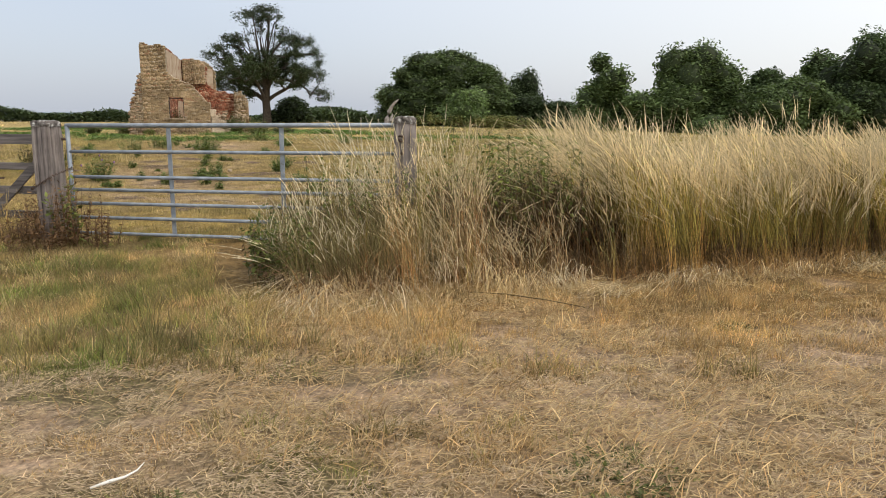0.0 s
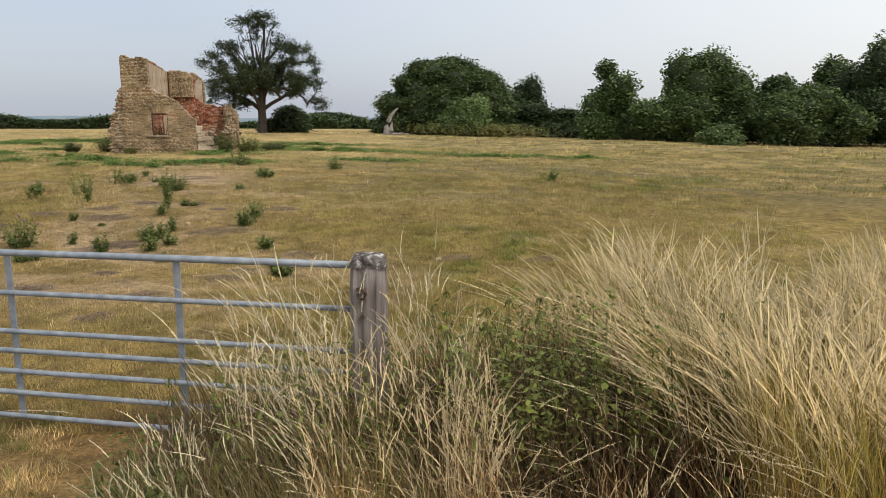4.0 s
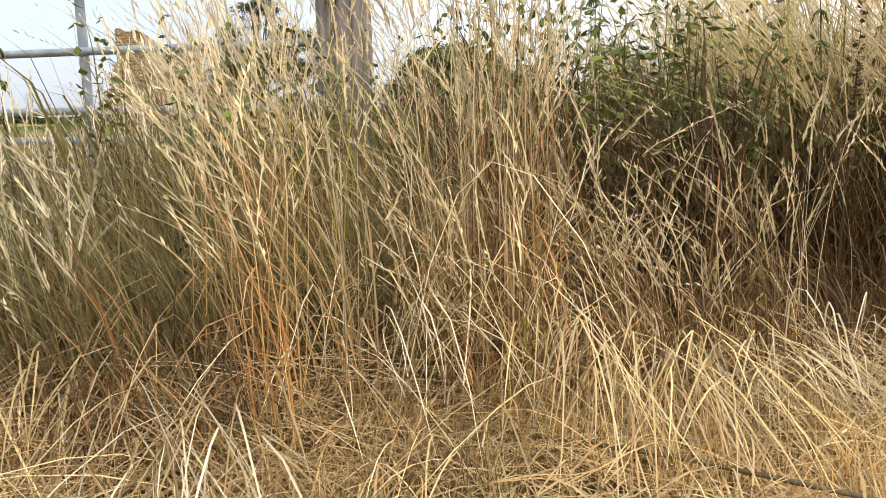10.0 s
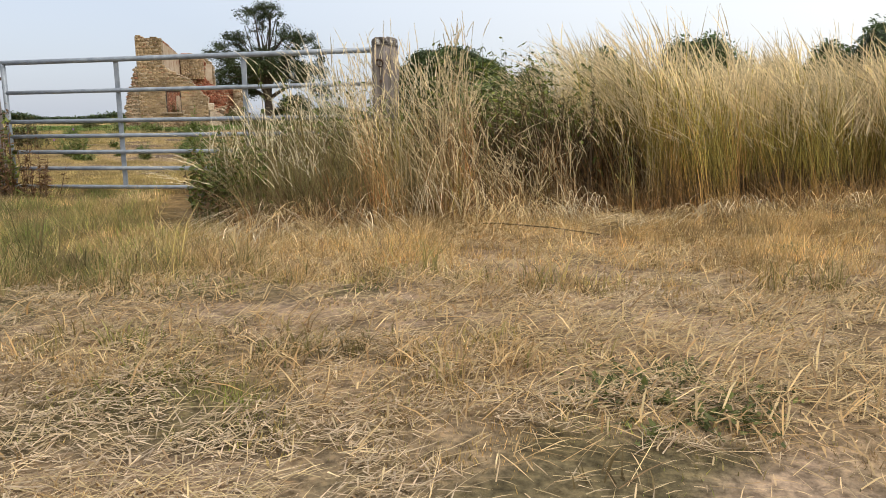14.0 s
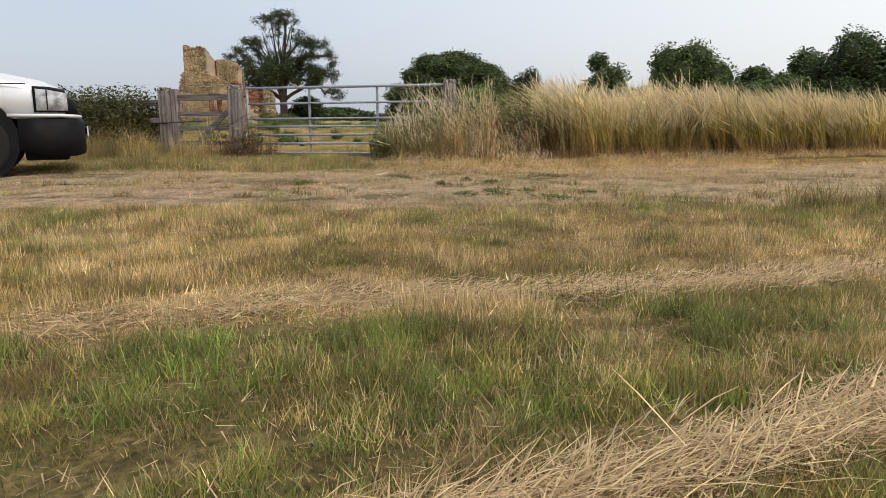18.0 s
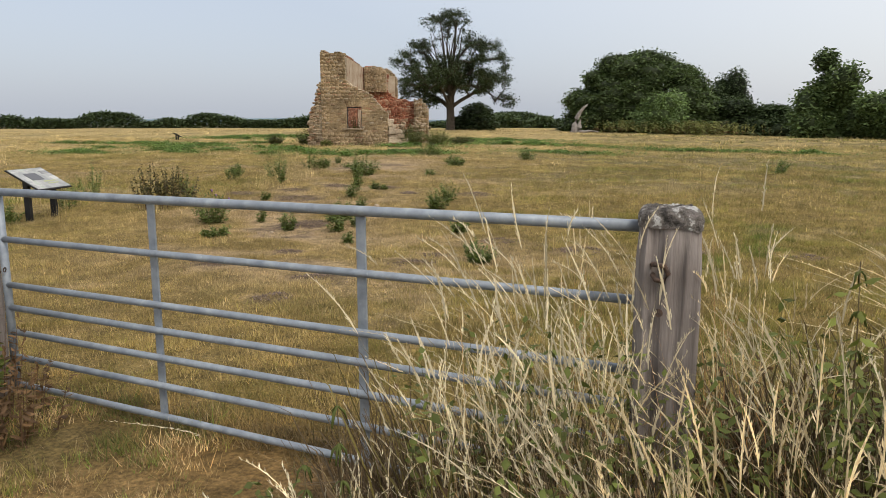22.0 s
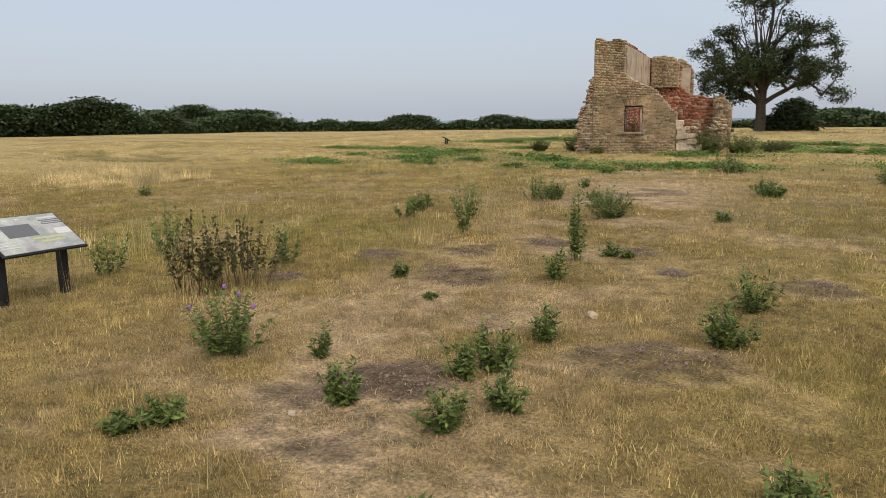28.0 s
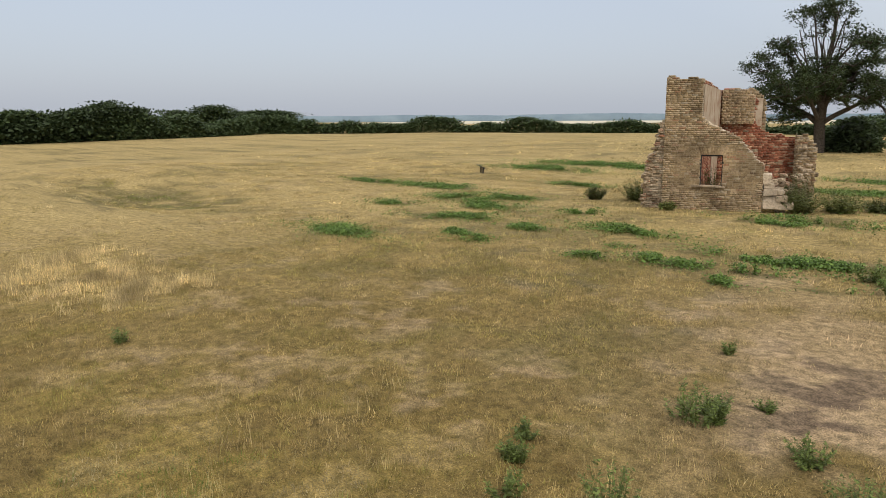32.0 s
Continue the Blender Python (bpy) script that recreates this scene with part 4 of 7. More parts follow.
stuff("tall_grass", locks(52, 9, 0.0, 1.25, 0.0, 1.5, 1.18, 0.0020, FOOT_SHADED, ASHEN, SILVER, (-0.08, 0.02), 0.10, gust=0.12, keep=left_end, tight=0.05, scales=22, loose=0.006, head=0.18, part_fan=0.06, blade=0.0024, slope=(0.0, 1.2))
      + locks(26, 8, 0.8, 1.9, 0.5, 1.6, 1.28, 0.0020, FOOT_SHADED, ASHEN + GILT, SILVER, (-0.06, 0.02), 0.11, gust=0.12, tight=0.05, scales=24, loose=0.008, head=0.19, part_fan=0.08, blade=0.0026, low=0.7)
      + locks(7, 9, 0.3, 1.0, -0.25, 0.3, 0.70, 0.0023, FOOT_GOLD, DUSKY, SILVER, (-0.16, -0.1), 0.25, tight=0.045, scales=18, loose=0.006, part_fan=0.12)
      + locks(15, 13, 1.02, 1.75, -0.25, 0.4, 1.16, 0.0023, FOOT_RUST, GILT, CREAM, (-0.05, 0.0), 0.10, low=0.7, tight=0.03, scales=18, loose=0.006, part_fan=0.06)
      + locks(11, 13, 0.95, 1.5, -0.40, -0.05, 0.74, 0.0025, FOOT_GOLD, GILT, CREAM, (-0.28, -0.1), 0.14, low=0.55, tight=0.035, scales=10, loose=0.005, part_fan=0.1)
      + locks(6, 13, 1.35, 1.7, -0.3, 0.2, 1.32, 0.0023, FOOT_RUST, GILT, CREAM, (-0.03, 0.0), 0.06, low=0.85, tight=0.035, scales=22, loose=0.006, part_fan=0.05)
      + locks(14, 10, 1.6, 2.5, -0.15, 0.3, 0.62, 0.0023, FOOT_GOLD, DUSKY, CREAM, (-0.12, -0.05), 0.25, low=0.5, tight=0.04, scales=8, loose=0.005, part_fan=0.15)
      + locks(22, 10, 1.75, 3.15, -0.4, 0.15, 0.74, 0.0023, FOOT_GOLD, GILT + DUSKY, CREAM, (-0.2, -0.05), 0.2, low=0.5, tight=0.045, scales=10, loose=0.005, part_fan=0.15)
      + locks(64, 8, 1.1, 3.0, 0.35, 1.9, 1.10, 0.0021, FOOT_SHADED, DUSKY, CREAM, (-0.16, 0.02), 0.22, keep=no_hollow, scales=18, loose=0.006, part_fan=0.1)
      + locks(8, 4, 2.4, 3.3, 0.0, 0.7, 1.16, 0.0022, FOOT_SHADED, GILT, CREAM, (-0.62, 0.0), 0.12, scales=22, loose=0.006, curl=0.05)
      + locks(26, 6, 2.7, 6.0, 0.3, 1.9, 1.30, 0.0021, FOOT_GOLD, TAWNY, PLUME, (-0.30, 0.0), 0.12, scales=22, loose=0.010, head=0.24, low=0.8)
      + locks(275, 13, 2.9, 5.0, -0.5, 1.8, 1.13, 0.0021, FOOT_GOLD, TAWNY, PLUME, (-0.28, 0.0), 0.2, blades=3, blade=0.0040, leafy=VERDANT, scales=22, loose=0.009, head=0.32, low=0.7, curl=0.14)
      + locks(300, 13, 4.8, 8.0, -0.45, 1.8, 1.07, 0.0026, FOOT_GOLD, TAWNY, PLUME, (-0.40, 0.0), 0.18, blades=3, blade=0.006, leafy=VERDANT, scales=16, loose=0.014, head=0.32, low=0.7, tight=0.04, curl=0.14)
      + locks(200, 13, 7.5, 11, -0.4, 1.9, 1.04, 0.0034, FOOT_GOLD, TAWNY, PLUME, (-0.40, 0.0), 0.13, scales=10, loose=0.016, curl=0.14, head=0.32, blades=2, blade=0.010, leafy=VERDANT, low=0.7, tight=0.05)
      + locks(280, 12, 10.5, 20, -0.3, 2.0, 1.04, 0.006, FOOT_GOLD, TAWNY, PLUME, (-0.38, 0.0), 0.13, curl=0.14, head=0.32, scales=7, loose=0.016, blades=2, blade=0.016, leafy=VERDANT, low=0.7, tight=0.07)
      + locks(220, 12, 20, 45, 0.0, 2.5, 1.1, 0.016, FOOT_GOLD, TAWNY, PLUME, (-0.34, 0.0), 0.12, head=0.3, scales=4, loose=0.03, blades=1, blade=0.04, leafy=VERDANT, low=0.7, tight=0.1),
      M_GRASS, "tall dry seeding grass bank leaning in the wind", "grass")


def low_mass(n, a0, a1, d0, d1, tall, tint, wide=0.006, flat=0.9):
    """Tangled leaning blades low in the bank."""
    a, d = rng.uniform(a0, a1, n), rng.uniform(d0, d1, n)
    k_ = vnoise(a, d, 0.45, 3) + 0.25 * rng.random(n) > 0.48 - 0.4 * ramp(d, d0, d0 + 0.6)
    a, d = a[k_], d[k_]
    n = len(a)
    x, y = along(a, d)
    h = tall * (0.3 + 0.9 * rng.random(n))
    root = np.stack([x, y, height(x, y) + rng.random(n) * 0.05], 1)
    ang = rng.normal(np.pi * 1.25, 1.2, n)
    r = h * flat * (0.3 + 1.2 * rng.random(n))
    tip = root + np.stack([np.cos(ang) * r, np.sin(ang) * r, h * (0.25 + 0.75 * rng.random(n))], 1)
    bend = np.stack([np.zeros(n), np.zeros(n), h * 0.25], 1)
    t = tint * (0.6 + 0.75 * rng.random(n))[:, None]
    return ribbons(root, tip, bend, wide * (0.5 + rng.random(n)), t, mix(t, PALE, np.full(n, 0.12)), (1.0, 0.9, 0.6))


def flopped(n, per, a0, a1, d0, d1, long_, rise, aim, tones, wide=0.0034, spread=0.5, sheaf=0.2, lift=0.0):
    """Bent-over straw: sheaves that arch up from the ground and fall away in one direction."""
    a, d = rng.uniform(a0, a1, n), rng.uniform(d0, d1, n)
    x, y = along(a, d)
    ang, l_ = rng.normal(aim, spread, n), long_ * (0.55 + 0.6 * rng.random(n))
    up, glow = rise * (0.4 + 0.9 * rng.random(n)), 0.6 + 0.75 * rng.random(n)
    pick = rng.choice(len(tones), n, p=np.array([p for p, _ in tones]) / sum(p for p, _ in tones))
    rep = lambda v: np.repeat(v, per, 0)
    m_ = n * per
    x, y = rep(x) + rng.normal(0, 0.05, m_), rep(y) + rng.normal(0, 0.05, m_)
    ang = rep(ang) + rng.normal(0, sheaf, m_)
    l_, up = rep(l_) * (0.6 + 0.6 * rng.random(m_)), rep(up) * (0.4 + 0.9 * rng.random(m_))
    x2, y2 = x + np.cos(ang) * l_, y + np.sin(ang) * l_
    root = np.stack([x, y, height(x, y) + lift * rng.random(m_)], 1)
    tip = np.stack([x2, y2, height(x2, y2) + 0.01 + up * 0.8 * rng.random(m_) ** 2], 1)
    bend = np.stack([np.cos(ang) * l_ * -0.12 + rng.normal(0, 0.02, m_), np.sin(ang) * l_ * -0.12 + rng.normal(0, 0.02, m_), up], 1)
    t = np.array([c for _, c in tones])[rep(pick)] * (rep(glow) * (0.7 + 0.6 * rng.random(m_)))[:, None]
    return ribbons(root, tip, bend, wide * (0.5 + rng.random(m_)), t, mix(t, PALE, np.full(m_, 0.2)), (0.9, 1.0, 1.0, 1.0, 0.9, 0.7), ang + np.pi / 2)


SHADE_BROWN = np.array((0.105, 0.070, 0.040))
STRAWS = [(0.34, np.array((0.70, 0.54, 0.28))), (0.26, np.array((0.54, 0.39, 0.18))), (0.2, np.array((0.78, 0.67, 0.46))), (0.20, np.array((0.36, 0.23, 0.115)))]
BELOW = math.atan2(-HEDGE_N[1], -HEDGE_N[0])
stuff("fallen_grass", [flopped(22, 9, 0.8, 1.7, -0.35, 0.0, 0.56, 0.22, BELOW, STRAWS, 0.0024, 1.2, 0.5, 0.12), flopped(40, 12, 0.3, 1.0, -0.3, 0.15, 0.70, 0.11, BELOW - 0.6, STRAWS, 0.0029, 0.7, 0.3),
                       flopped(34, 11, 0.2, 0.95, -0.5, -0.1, 0.55, 0.06, BELOW - 1.0, STRAWS, 0.0029, 0.6, 0.35),
                       flopped(36, 12, 1.75, 2.35, -0.4, -0.05, 0.55, 0.12, BELOW - 0.4, STRAWS, 0.0030, 0.45, 0.25),
                       flopped(22, 11, 2.4, 3.1, -0.65, -0.4, 0.55, 0.05, BELOW - 1.0, STRAWS, 0.0030, 0.3, 0.2),
                       flopped(34, 11, 0.9, 1.9, -0.6, -0.2, 0.45, 0.04, BELOW, STRAWS, 0.0029, 1.2, 0.5),
                       flopped(170, 11, 3.0, 9.0, -0.62, -0.3, 0.40, 0.07, BELOW - 0.7, STRAWS, 0.0036, 0.5, 0.35),
                       flopped(170, 9, -0.2, 5.0, -0.75, -0.2, 0.34, 0.018, BELOW - 0.8, STRAWS, 0.0028, 1.3, 0.7),
                       low_mass(5000, 0.25, 1.75, 0.0, 0.8, 0.58, np.array((0.31, 0.235, 0.11)), 0.0024, 0.45), low_mass(2600, 0.25, 1.7, -0.05, 0.7, 0.55, np.array((0.27, 0.25, 0.10)), 0.0034, 0.6), low_mass(1500, 1.7, 3.0, 0.1, 0.6, 0.6, RUST * 0.6, 0.0026, 0.5),
                       low_mass(3000, 0.2, 4.6, -0.45, 0.3, 0.17, RUST * 0.75, 0.0026), low_mass(7000, 3.2, 20, -0.65, -0.2, 0.2, STRAW * 0.85, 0.004), low_mass(3400, 0.2, 4.0, -0.35, 0.3, 0.3, UMBER * 0.7, 0.0030, 0.6)],
      M_GRASS, "collapsed golden grass at the foot of the bank", "grass")
# dead blades behind the front stems, coloured dark to stand in for deep shade
stuff("bank_thatch", [low_mass(4500, 0.35, 1.8, 0.4, 1.7, 0.6, SHADE_BROWN, 0.005, 0.4), low_mass(12000, 1.6, 12, 0.2, 1.8, 0.66, SHADE_BROWN, 0.007, 0.4), low_mass(6000, 3.1, 12, -0.3, 0.3, 0.36, SHADE_BROWN * 1.3, 0.006, 0.4), low_mass(8000, 0.5, 12, 0.2, 1.8, 0.74, OLIVE * 0.5, 0.006, 0.4), low_mass(7000, 1.7, 3.2, 0.15, 1.6, 0.74, SHADE_BROWN * 0.85, 0.007, 0.35), low_mass(6000, 12, 45, 0.3, 1.9, 0.8, OLIVE * 0.5, 0.014, 0.4)],
      M_LEAF, "dead undergrowth coloured dark for the shade deep in the grass bank", "grass")


def nettles(n, place, tall, tint, leaf=0.06, pairs=9, lean=0.1):
    """Upright leafy stems: corners for the stems, and for their leaves."""
    x, y = place(n)
    n = len(x)
    z = height(x, y)
    h = tall * (0.6 + 0.5 * rng.random(n))
    root = np.stack([x, y, z], 1)
    tip = root + np.stack([rng.normal(0, lean, n) * h, rng.normal(0, lean, n) * h, h], 1)
    stem = np.broadcast_to(np.array((0.16, 0.15, 0.06)), (n, 3))
    sets = [ribbons(root, tip, np.zeros((n, 3)), np.full(n, 0.006), stem, stem, (1, 0.8)), ribbons(root, tip, np.zeros((n, 3)), np.full(n, 0.006), stem, stem, (1, 0.8))]
    for i in range(pairs * 2):
        s = (0.25 + 0.75 * (i // 2 + 0.5) / pairs)
        c = root + (tip - root) * s
        size = leaf * (1.1 - 0.55 * s) * (0.7 + 0.6 * rng.random(n))
        face = (i // 2) * 1.57 + (i % 2) * np.pi + rng.normal(0, 0.4, n)
        t = tint * (0.7 + 0.7 * rng.random(n))[:, None]
        dead = rng.random(n) < 0.75 - 0.75 * s
        t[dead] = np.array((0.17, 0.105, 0.05)) * (0.6 + 0.6 * rng.random(dead.sum()))[:, None]
        sets.append(leaves(c, size * np.where(dead, 0.7, 1.0), t, 0.35, face))
    return sets


def in_bank(a0, a1, d0, d1):
    return lambda n: along(rng.uniform(a0, a1, n), rng.uniform(d0, d1, n))


LEAF = np.array((0.155, 0.185, 0.040))
stuff("nettle_bed", nettles(170, in_bank(1.65, 3.15, 0.2, 1.3), 1.04, LEAF * 0.9, 0.040, 13) + nettles(130, in_bank(-0.02, 0.42, 0.0, 0.95), 0.52, LEAF * 0.75, 0.034, 10) + nettles(150, in_bank(3.0, 9, 0.5, 1.6), 0.92, LEAF * 1.1, 0.036, 11)
      + nettles(44, in_bank(1.65, 2.6, 0.15, 0.8), 1.10, LEAF * np.array((1.15, 1.1, 1.0)), 0.034, 13)
      + nettles(80, in_bank(0.6, 1.6, 0.5, 1.4), 0.86, LEAF * 0.85, 0.034, 12), M_LEAF, "green stinging nettles growing through the dry grass", "nettles")


def tall_nettle(a, d, tall, tilt, seed):
    """One nettle that stands clear of the bank: a ribbed stem, paired toothed leaves and hanging seed tassels."""
    rr = random.Random(seed)
    x, y = along(a, d)
    t = thing("nettle", (float(x), float(y), float(height(x, y)) - 0.02), "tall stinging nettle rising above the dry grass", "nettle", "nettles along the bank", rr.uniform(0, 6))
    at = lambda s: Vector((tilt * tall * s ** 1.5, 0.01 * math.sin(6 * s), tall * s))
    part("stem", tube([at(k / 8) for k in range(9)], [0.0045 - 0.0004 * k for k in range(9)], 6), M_STEM, t)
    levels = 9
    for k in range(levels):
        s = 0.30 + 0.68 * k / (levels - 1)
        size = 0.066 * (1.05 - 0.75 * (s - 0.3) / 0.7) * rr.uniform(0.8, 1.15)
        for side in (0, math.pi):
            bm = bmesh.new()
            ang = k * 1.57 + side + rr.uniform(-0.3, 0.3)
            turn = Matrix.Translation(at(s)) @ Matrix.Rotation(ang, 4, "Z") @ Matrix.Rotation(rr.uniform(0.15, 0.75), 4, "Y")
            ring = []
            for u, w_ in ((0.0, 0.03), (0.2, 0.03), (0.3, 0.24), (0.45, 0.30), (0.62, 0.24), (0.8, 0.13), (1.0, 0.01)):
                ring.append([bm.verts.new(turn @ Vector((u * size, v * w_ * size, -0.35 * size * u * u - abs(v) * -0.06 * size))) for v in (-1, 0, 1)])
            for p_, q_ in zip(ring, ring[1:]):
                for j in (0, 1):
                    bm.faces.new((p_[j], p_[j + 1], q_[j + 1], q_[j]))
            part("leaf", bm, M_NETTLE, t)
        if k > 2:
            bm = bmesh.new()
            for j in range(4):
                ang = rr.uniform(0, 6.28)
                c = at(s)
                add_tube(bm, [c, c + Vector((math.cos(ang) * 0.014, math.sin(ang) * 0.014, -0.012)), c + Vector((math.cos(ang) * 0.022, math.sin(ang) * 0.022, -0.04))], [0.002, 0.003, 0.0015], 5)
            part("tassel", bm, M_NETTLE, t)


nm = Mat("nettle_leaf", 0.6, spec=0.2)
nm.color(nm.ramp(nm.noise(0.02, 4), (0.3, (0.075, 0.095, 0.024)), (0.7, (0.13, 0.155, 0.04))))
M_NETTLE = nm.thin(0.25).m
for k, (a_, d_, h_, tilt_) in enumerate([(0.45, 0.43, 0.98, 0.02), (0.33, 0.62, 0.74, 0.05), (2.62, 0.1, 1.02, -0.06), (2.84, 0.05, 1.0, -0.03), (2.95, 0.3, 1.1, 0.02), (1.80, 0.5, 1.16, 0.03), (1.95, 0.65, 1.18, -0.04), (2.2, 0.7, 1.15, 0.02), (2.4, 0.6, 1.1, 0.05), (1.72, 0.75, 1.2, -0.02)]):
    tall_nettle(a_, d_, h_, tilt_, 300 + k)


# ---- gate, posts and wicket ----
Z0 = 0.09
gate = thing("field_gate", (0, 0, Z0), "galvanised tubular steel seven-bar field gate, closed and chained", "gate")
RAILS = (1.145, 0.895, 0.64, 0.51, 0.37, 0.225, 0.063)
for i, z in enumerate(RAILS):
    sag = lambda x: 0.012 * x / 3.5 + (0.01 if i == 0 else 0)
    part("rail", tube([(0.04, 0, z + sag(0)), (1.2, 0, z + sag(1.2)), (2.4, 0, z + sag(2.4)), (3.54, 0, z + sag(3.54))], 0.0215 if i == 0 else 0.0175, 12), M_STEEL, gate)
for x in (0.055,):
    part("stile", tube([(x, 0, 0.05), (x, 0, 1.15)], 0.022, 12), M_STEEL, gate)
for x in (1.172, 2.36):
    part("brace", box((x - 0.022, 0.014, 0.045), (x + 0.022, 0.026, 1.15), 0.003), M_STEEL, gate)
for z in (1.02, 0.2):
    part("hinge", tube([(-0.06, -0.02, z), (0.07, 0, z)], 0.014, 8), M_RUST, gate)


def post(name, x, y, w_, h, label, seed, top=True):
    """A heavy square post, split and weathered, with a worn top."""
    rr = random.Random(seed)
    t = thing(name, (x, y, Z0 - 0.05), label, "post")
    bm = bmesh.new()
    rings = []
    n = 28
    for k in range(9):
        z = (h + 0.05) * k / 8
        ring = []
        for j in range(n):
            a_ = 2 * math.pi * j / n
            c, s = math.cos(a_), math.sin(a_)
            r = w_ / 2 / max(abs(c), abs(s)) ** 0.82
            groove = 0.018 if j in (5, 12, 19, 26) else 0.0
            r += -groove + rr.uniform(-0.0035, 0.0035) - (0.012 if k == 8 else 0)
            ring.append(bm.verts.new((c * r, s * r, z - (0.01 * abs(c * s)) * (k == 8))))
        rings.append(ring)
    for a_, b_ in zip(rings, rings[1:]):
        for j in range(n):
            bm.faces.new((a_[j], a_[(j + 1) % n], b_[(j + 1) % n], b_[j]))
    body = part("shaft", bm, M_OAK, t)
    bm = bmesh.new()
    square = lambda a_: 1 / max(abs(math.cos(a_)), abs(math.sin(a_))) ** 0.82
    rings = []
    for f_, dz in ((0.975, -0.045), (0.985, -0.018), (0.94, 0.0), (0.86, 0.010), (0.7, 0.016), (0.52, 0.013), (0.34, 0.018), (0.16, 0.012)):
        rings.append([])
        for j in range(36):
            a_ = 2 * math.pi * j / 36
            r = w_ / 2 * f_ * square(a_) + rr.uniform(-0.003, 0.003)
            chip = 0.012 * max(0.0, noise.noise(Vector((math.cos(a_) * f_ * 2.2 + seed * 7, math.sin(a_) * f_ * 2.2, 0.3)))) * (f_ > 0.3)
            rings[-1].append(bm.verts.new((math.cos(a_) * r, math.sin(a_) * r, dz - chip * 2 + rr.uniform(-0.004, 0.004))))
    for p_, q_ in zip(rings, rings[1:]):
        for j in range(36):
            bm.faces.new((p_[j], p_[(j + 1) % 36], q_[(j + 1) % 36], q_[j]))
    bm.faces.new(rings[-1])
    part("end_grain", bm, M_TOP, t, "lichened end grain", (0, 0, h + 0.046))
    return t


p = post("gate_post", 3.602, -0.07, 0.205, 1.235, "massive weathered grey oak gate post with lichened top", 1)
p.rotation_euler = (0, 0, 0.22)
part("ring_staple", tube([(-0.055, -0.100, 1.12), (-0.05, -0.125, 1.125), (-0.02, -0.13, 1.12), (-0.008, -0.120, 1.095), (-0.02, -0.125, 1.07), (-0.045, -0.125, 1.075), (-0.055, -0.105, 1.09)], 0.0085, 8), M_RUST, p, "rusty iron ring staple")
part("bolt_hole", tube([(-0.03, -0.10, 0.965), (-0.03, -0.112, 0.965)], 0.013, 8), M_RUST, p)
p = post("gate_post", -0.115, -0.085, 0.225, 1.195, "massive weathered grey oak hinge post, split by drying", 2)
post("wicket_post", -1.475, -0.03, 0.20, 1.185, "weathered grey oak post of the wicket gate", 3)

chain = thing("chain", (-0.115, -0.085, 0.70), "rusty chain looped round the hinge post", "chain")
for k in range(26):
    s = k / 25
    path_pts = [(-0.135, 0.02, 0.02), (-0.13, -0.125, -0.09), (0.0, -0.135, -0.02), (0.13, -0.13, 0.05), (0.20, 0.06, 0.12)]
    f_ = s * 4
    i0 = min(int(f_), 3)
    pos = Vector(path_pts[i0]).lerp(Vector(path_pts[i0 + 1]), f_ - i0)
    bm = bmesh.new()
    ring = [(0.014 * math.cos(u_), 0, 0.008 * math.sin(u_)) for u_ in np.linspace(0, 2 * math.pi, 9)]
    turn = Matrix.Translation(pos) @ Matrix.Rotation(0.6 * (k % 2) * 2.2 + 0.4, 4, "X") @ Matrix.Rotation(k * 0.3, 4, "Z")
    add_tube(bm, [turn @ Vector(v) for v in ring], 0.0035, 5, False)
    part("link", bm, M_RUST, chain)

wicket = thing("wicket_gate", (-1.31, 0.0, Z0), "weathered wooden wicket gate with a diagonal brace", "gate")
part("stile", box((-0.055, -0.05, -0.02), (0.055, 0.05, 1.165), 0.008, 0.003), M_OAK, wicket)
for z, t_ in ((0.965, 0.10), (0.70, 0.075), (0.45, 0.08), (0.20, 0.075), (0.03, 0.06)):
    part("rail", box((0.05, -0.02, z), (1.08, 0.018, z + t_), 0.005, 0.003), M_RAIL, wicket)
bm = bmesh.new()
add_box(bm, (-0.57, -0.022, -0.045), (0.57, 0.0, 0.045), 0.005, 0, Matrix.Translation((0.60, -0.03, 0.40)) @ Matrix.Rotation(-math.atan2(0.78, 0.86), 4, "Y"))
part("brace", bm, M_RAIL, wicket, "diagonal timber brace")
part("latch_bar", tube([(-0.26, -0.15, 0.58), (0.2, -0.13, 0.60), (0.62, -0.06, 0.62)], 0.011, 8), M_RUST, wicket, "iron latch bar")
part("twine", tube([(0.40, -0.12, 0.64), (0.46, -0.135, 0.615), (0.52, -0.1, 0.63), (0.47, -0.08, 0.66), (0.40, -0.12, 0.64)], 0.009, 6), M_TWINE, wicket, "loop of blue twine")

fence = thing("wooden_fence", (-1.55, -0.08, Z0), "weathered post and rail fence running off through weeds", "fence")
for k in range(1, 8):
    part("post", box((-1.9 * k - 0.05, -0.06 + 0.03 * k, -0.05), (-1.9 * k + 0.05, 0.06 + 0.03 * k, 1.12), 0.01, 0.006), M_OAK, fence)
for z in (0.93, 0.62, 0.30):
    for k in range(7):
        part("rail", box((-1.9 * k - 1.9, -0.025 + 0.03 * k, z - 0.04), (-1.9 * k, 0.015 + 0.03 * k, z + 0.045), 0.005, 0.012), M_RAIL, fence)


# ---- ruined farmhouse ----
RU = thing("ruined_farmhouse", (-19.55, 31.02, 0.64), "roofless ruin of a buff and red brick farmhouse", "ruin", turn=radians(24.5))
RU.scale = (0.985, 0.985, 0.975)
BW, BH = 0.225, 0.074


def outline(points):
    xs, zs = zip(*points)
    return lambda u: float(np.interp(u, xs, zs))


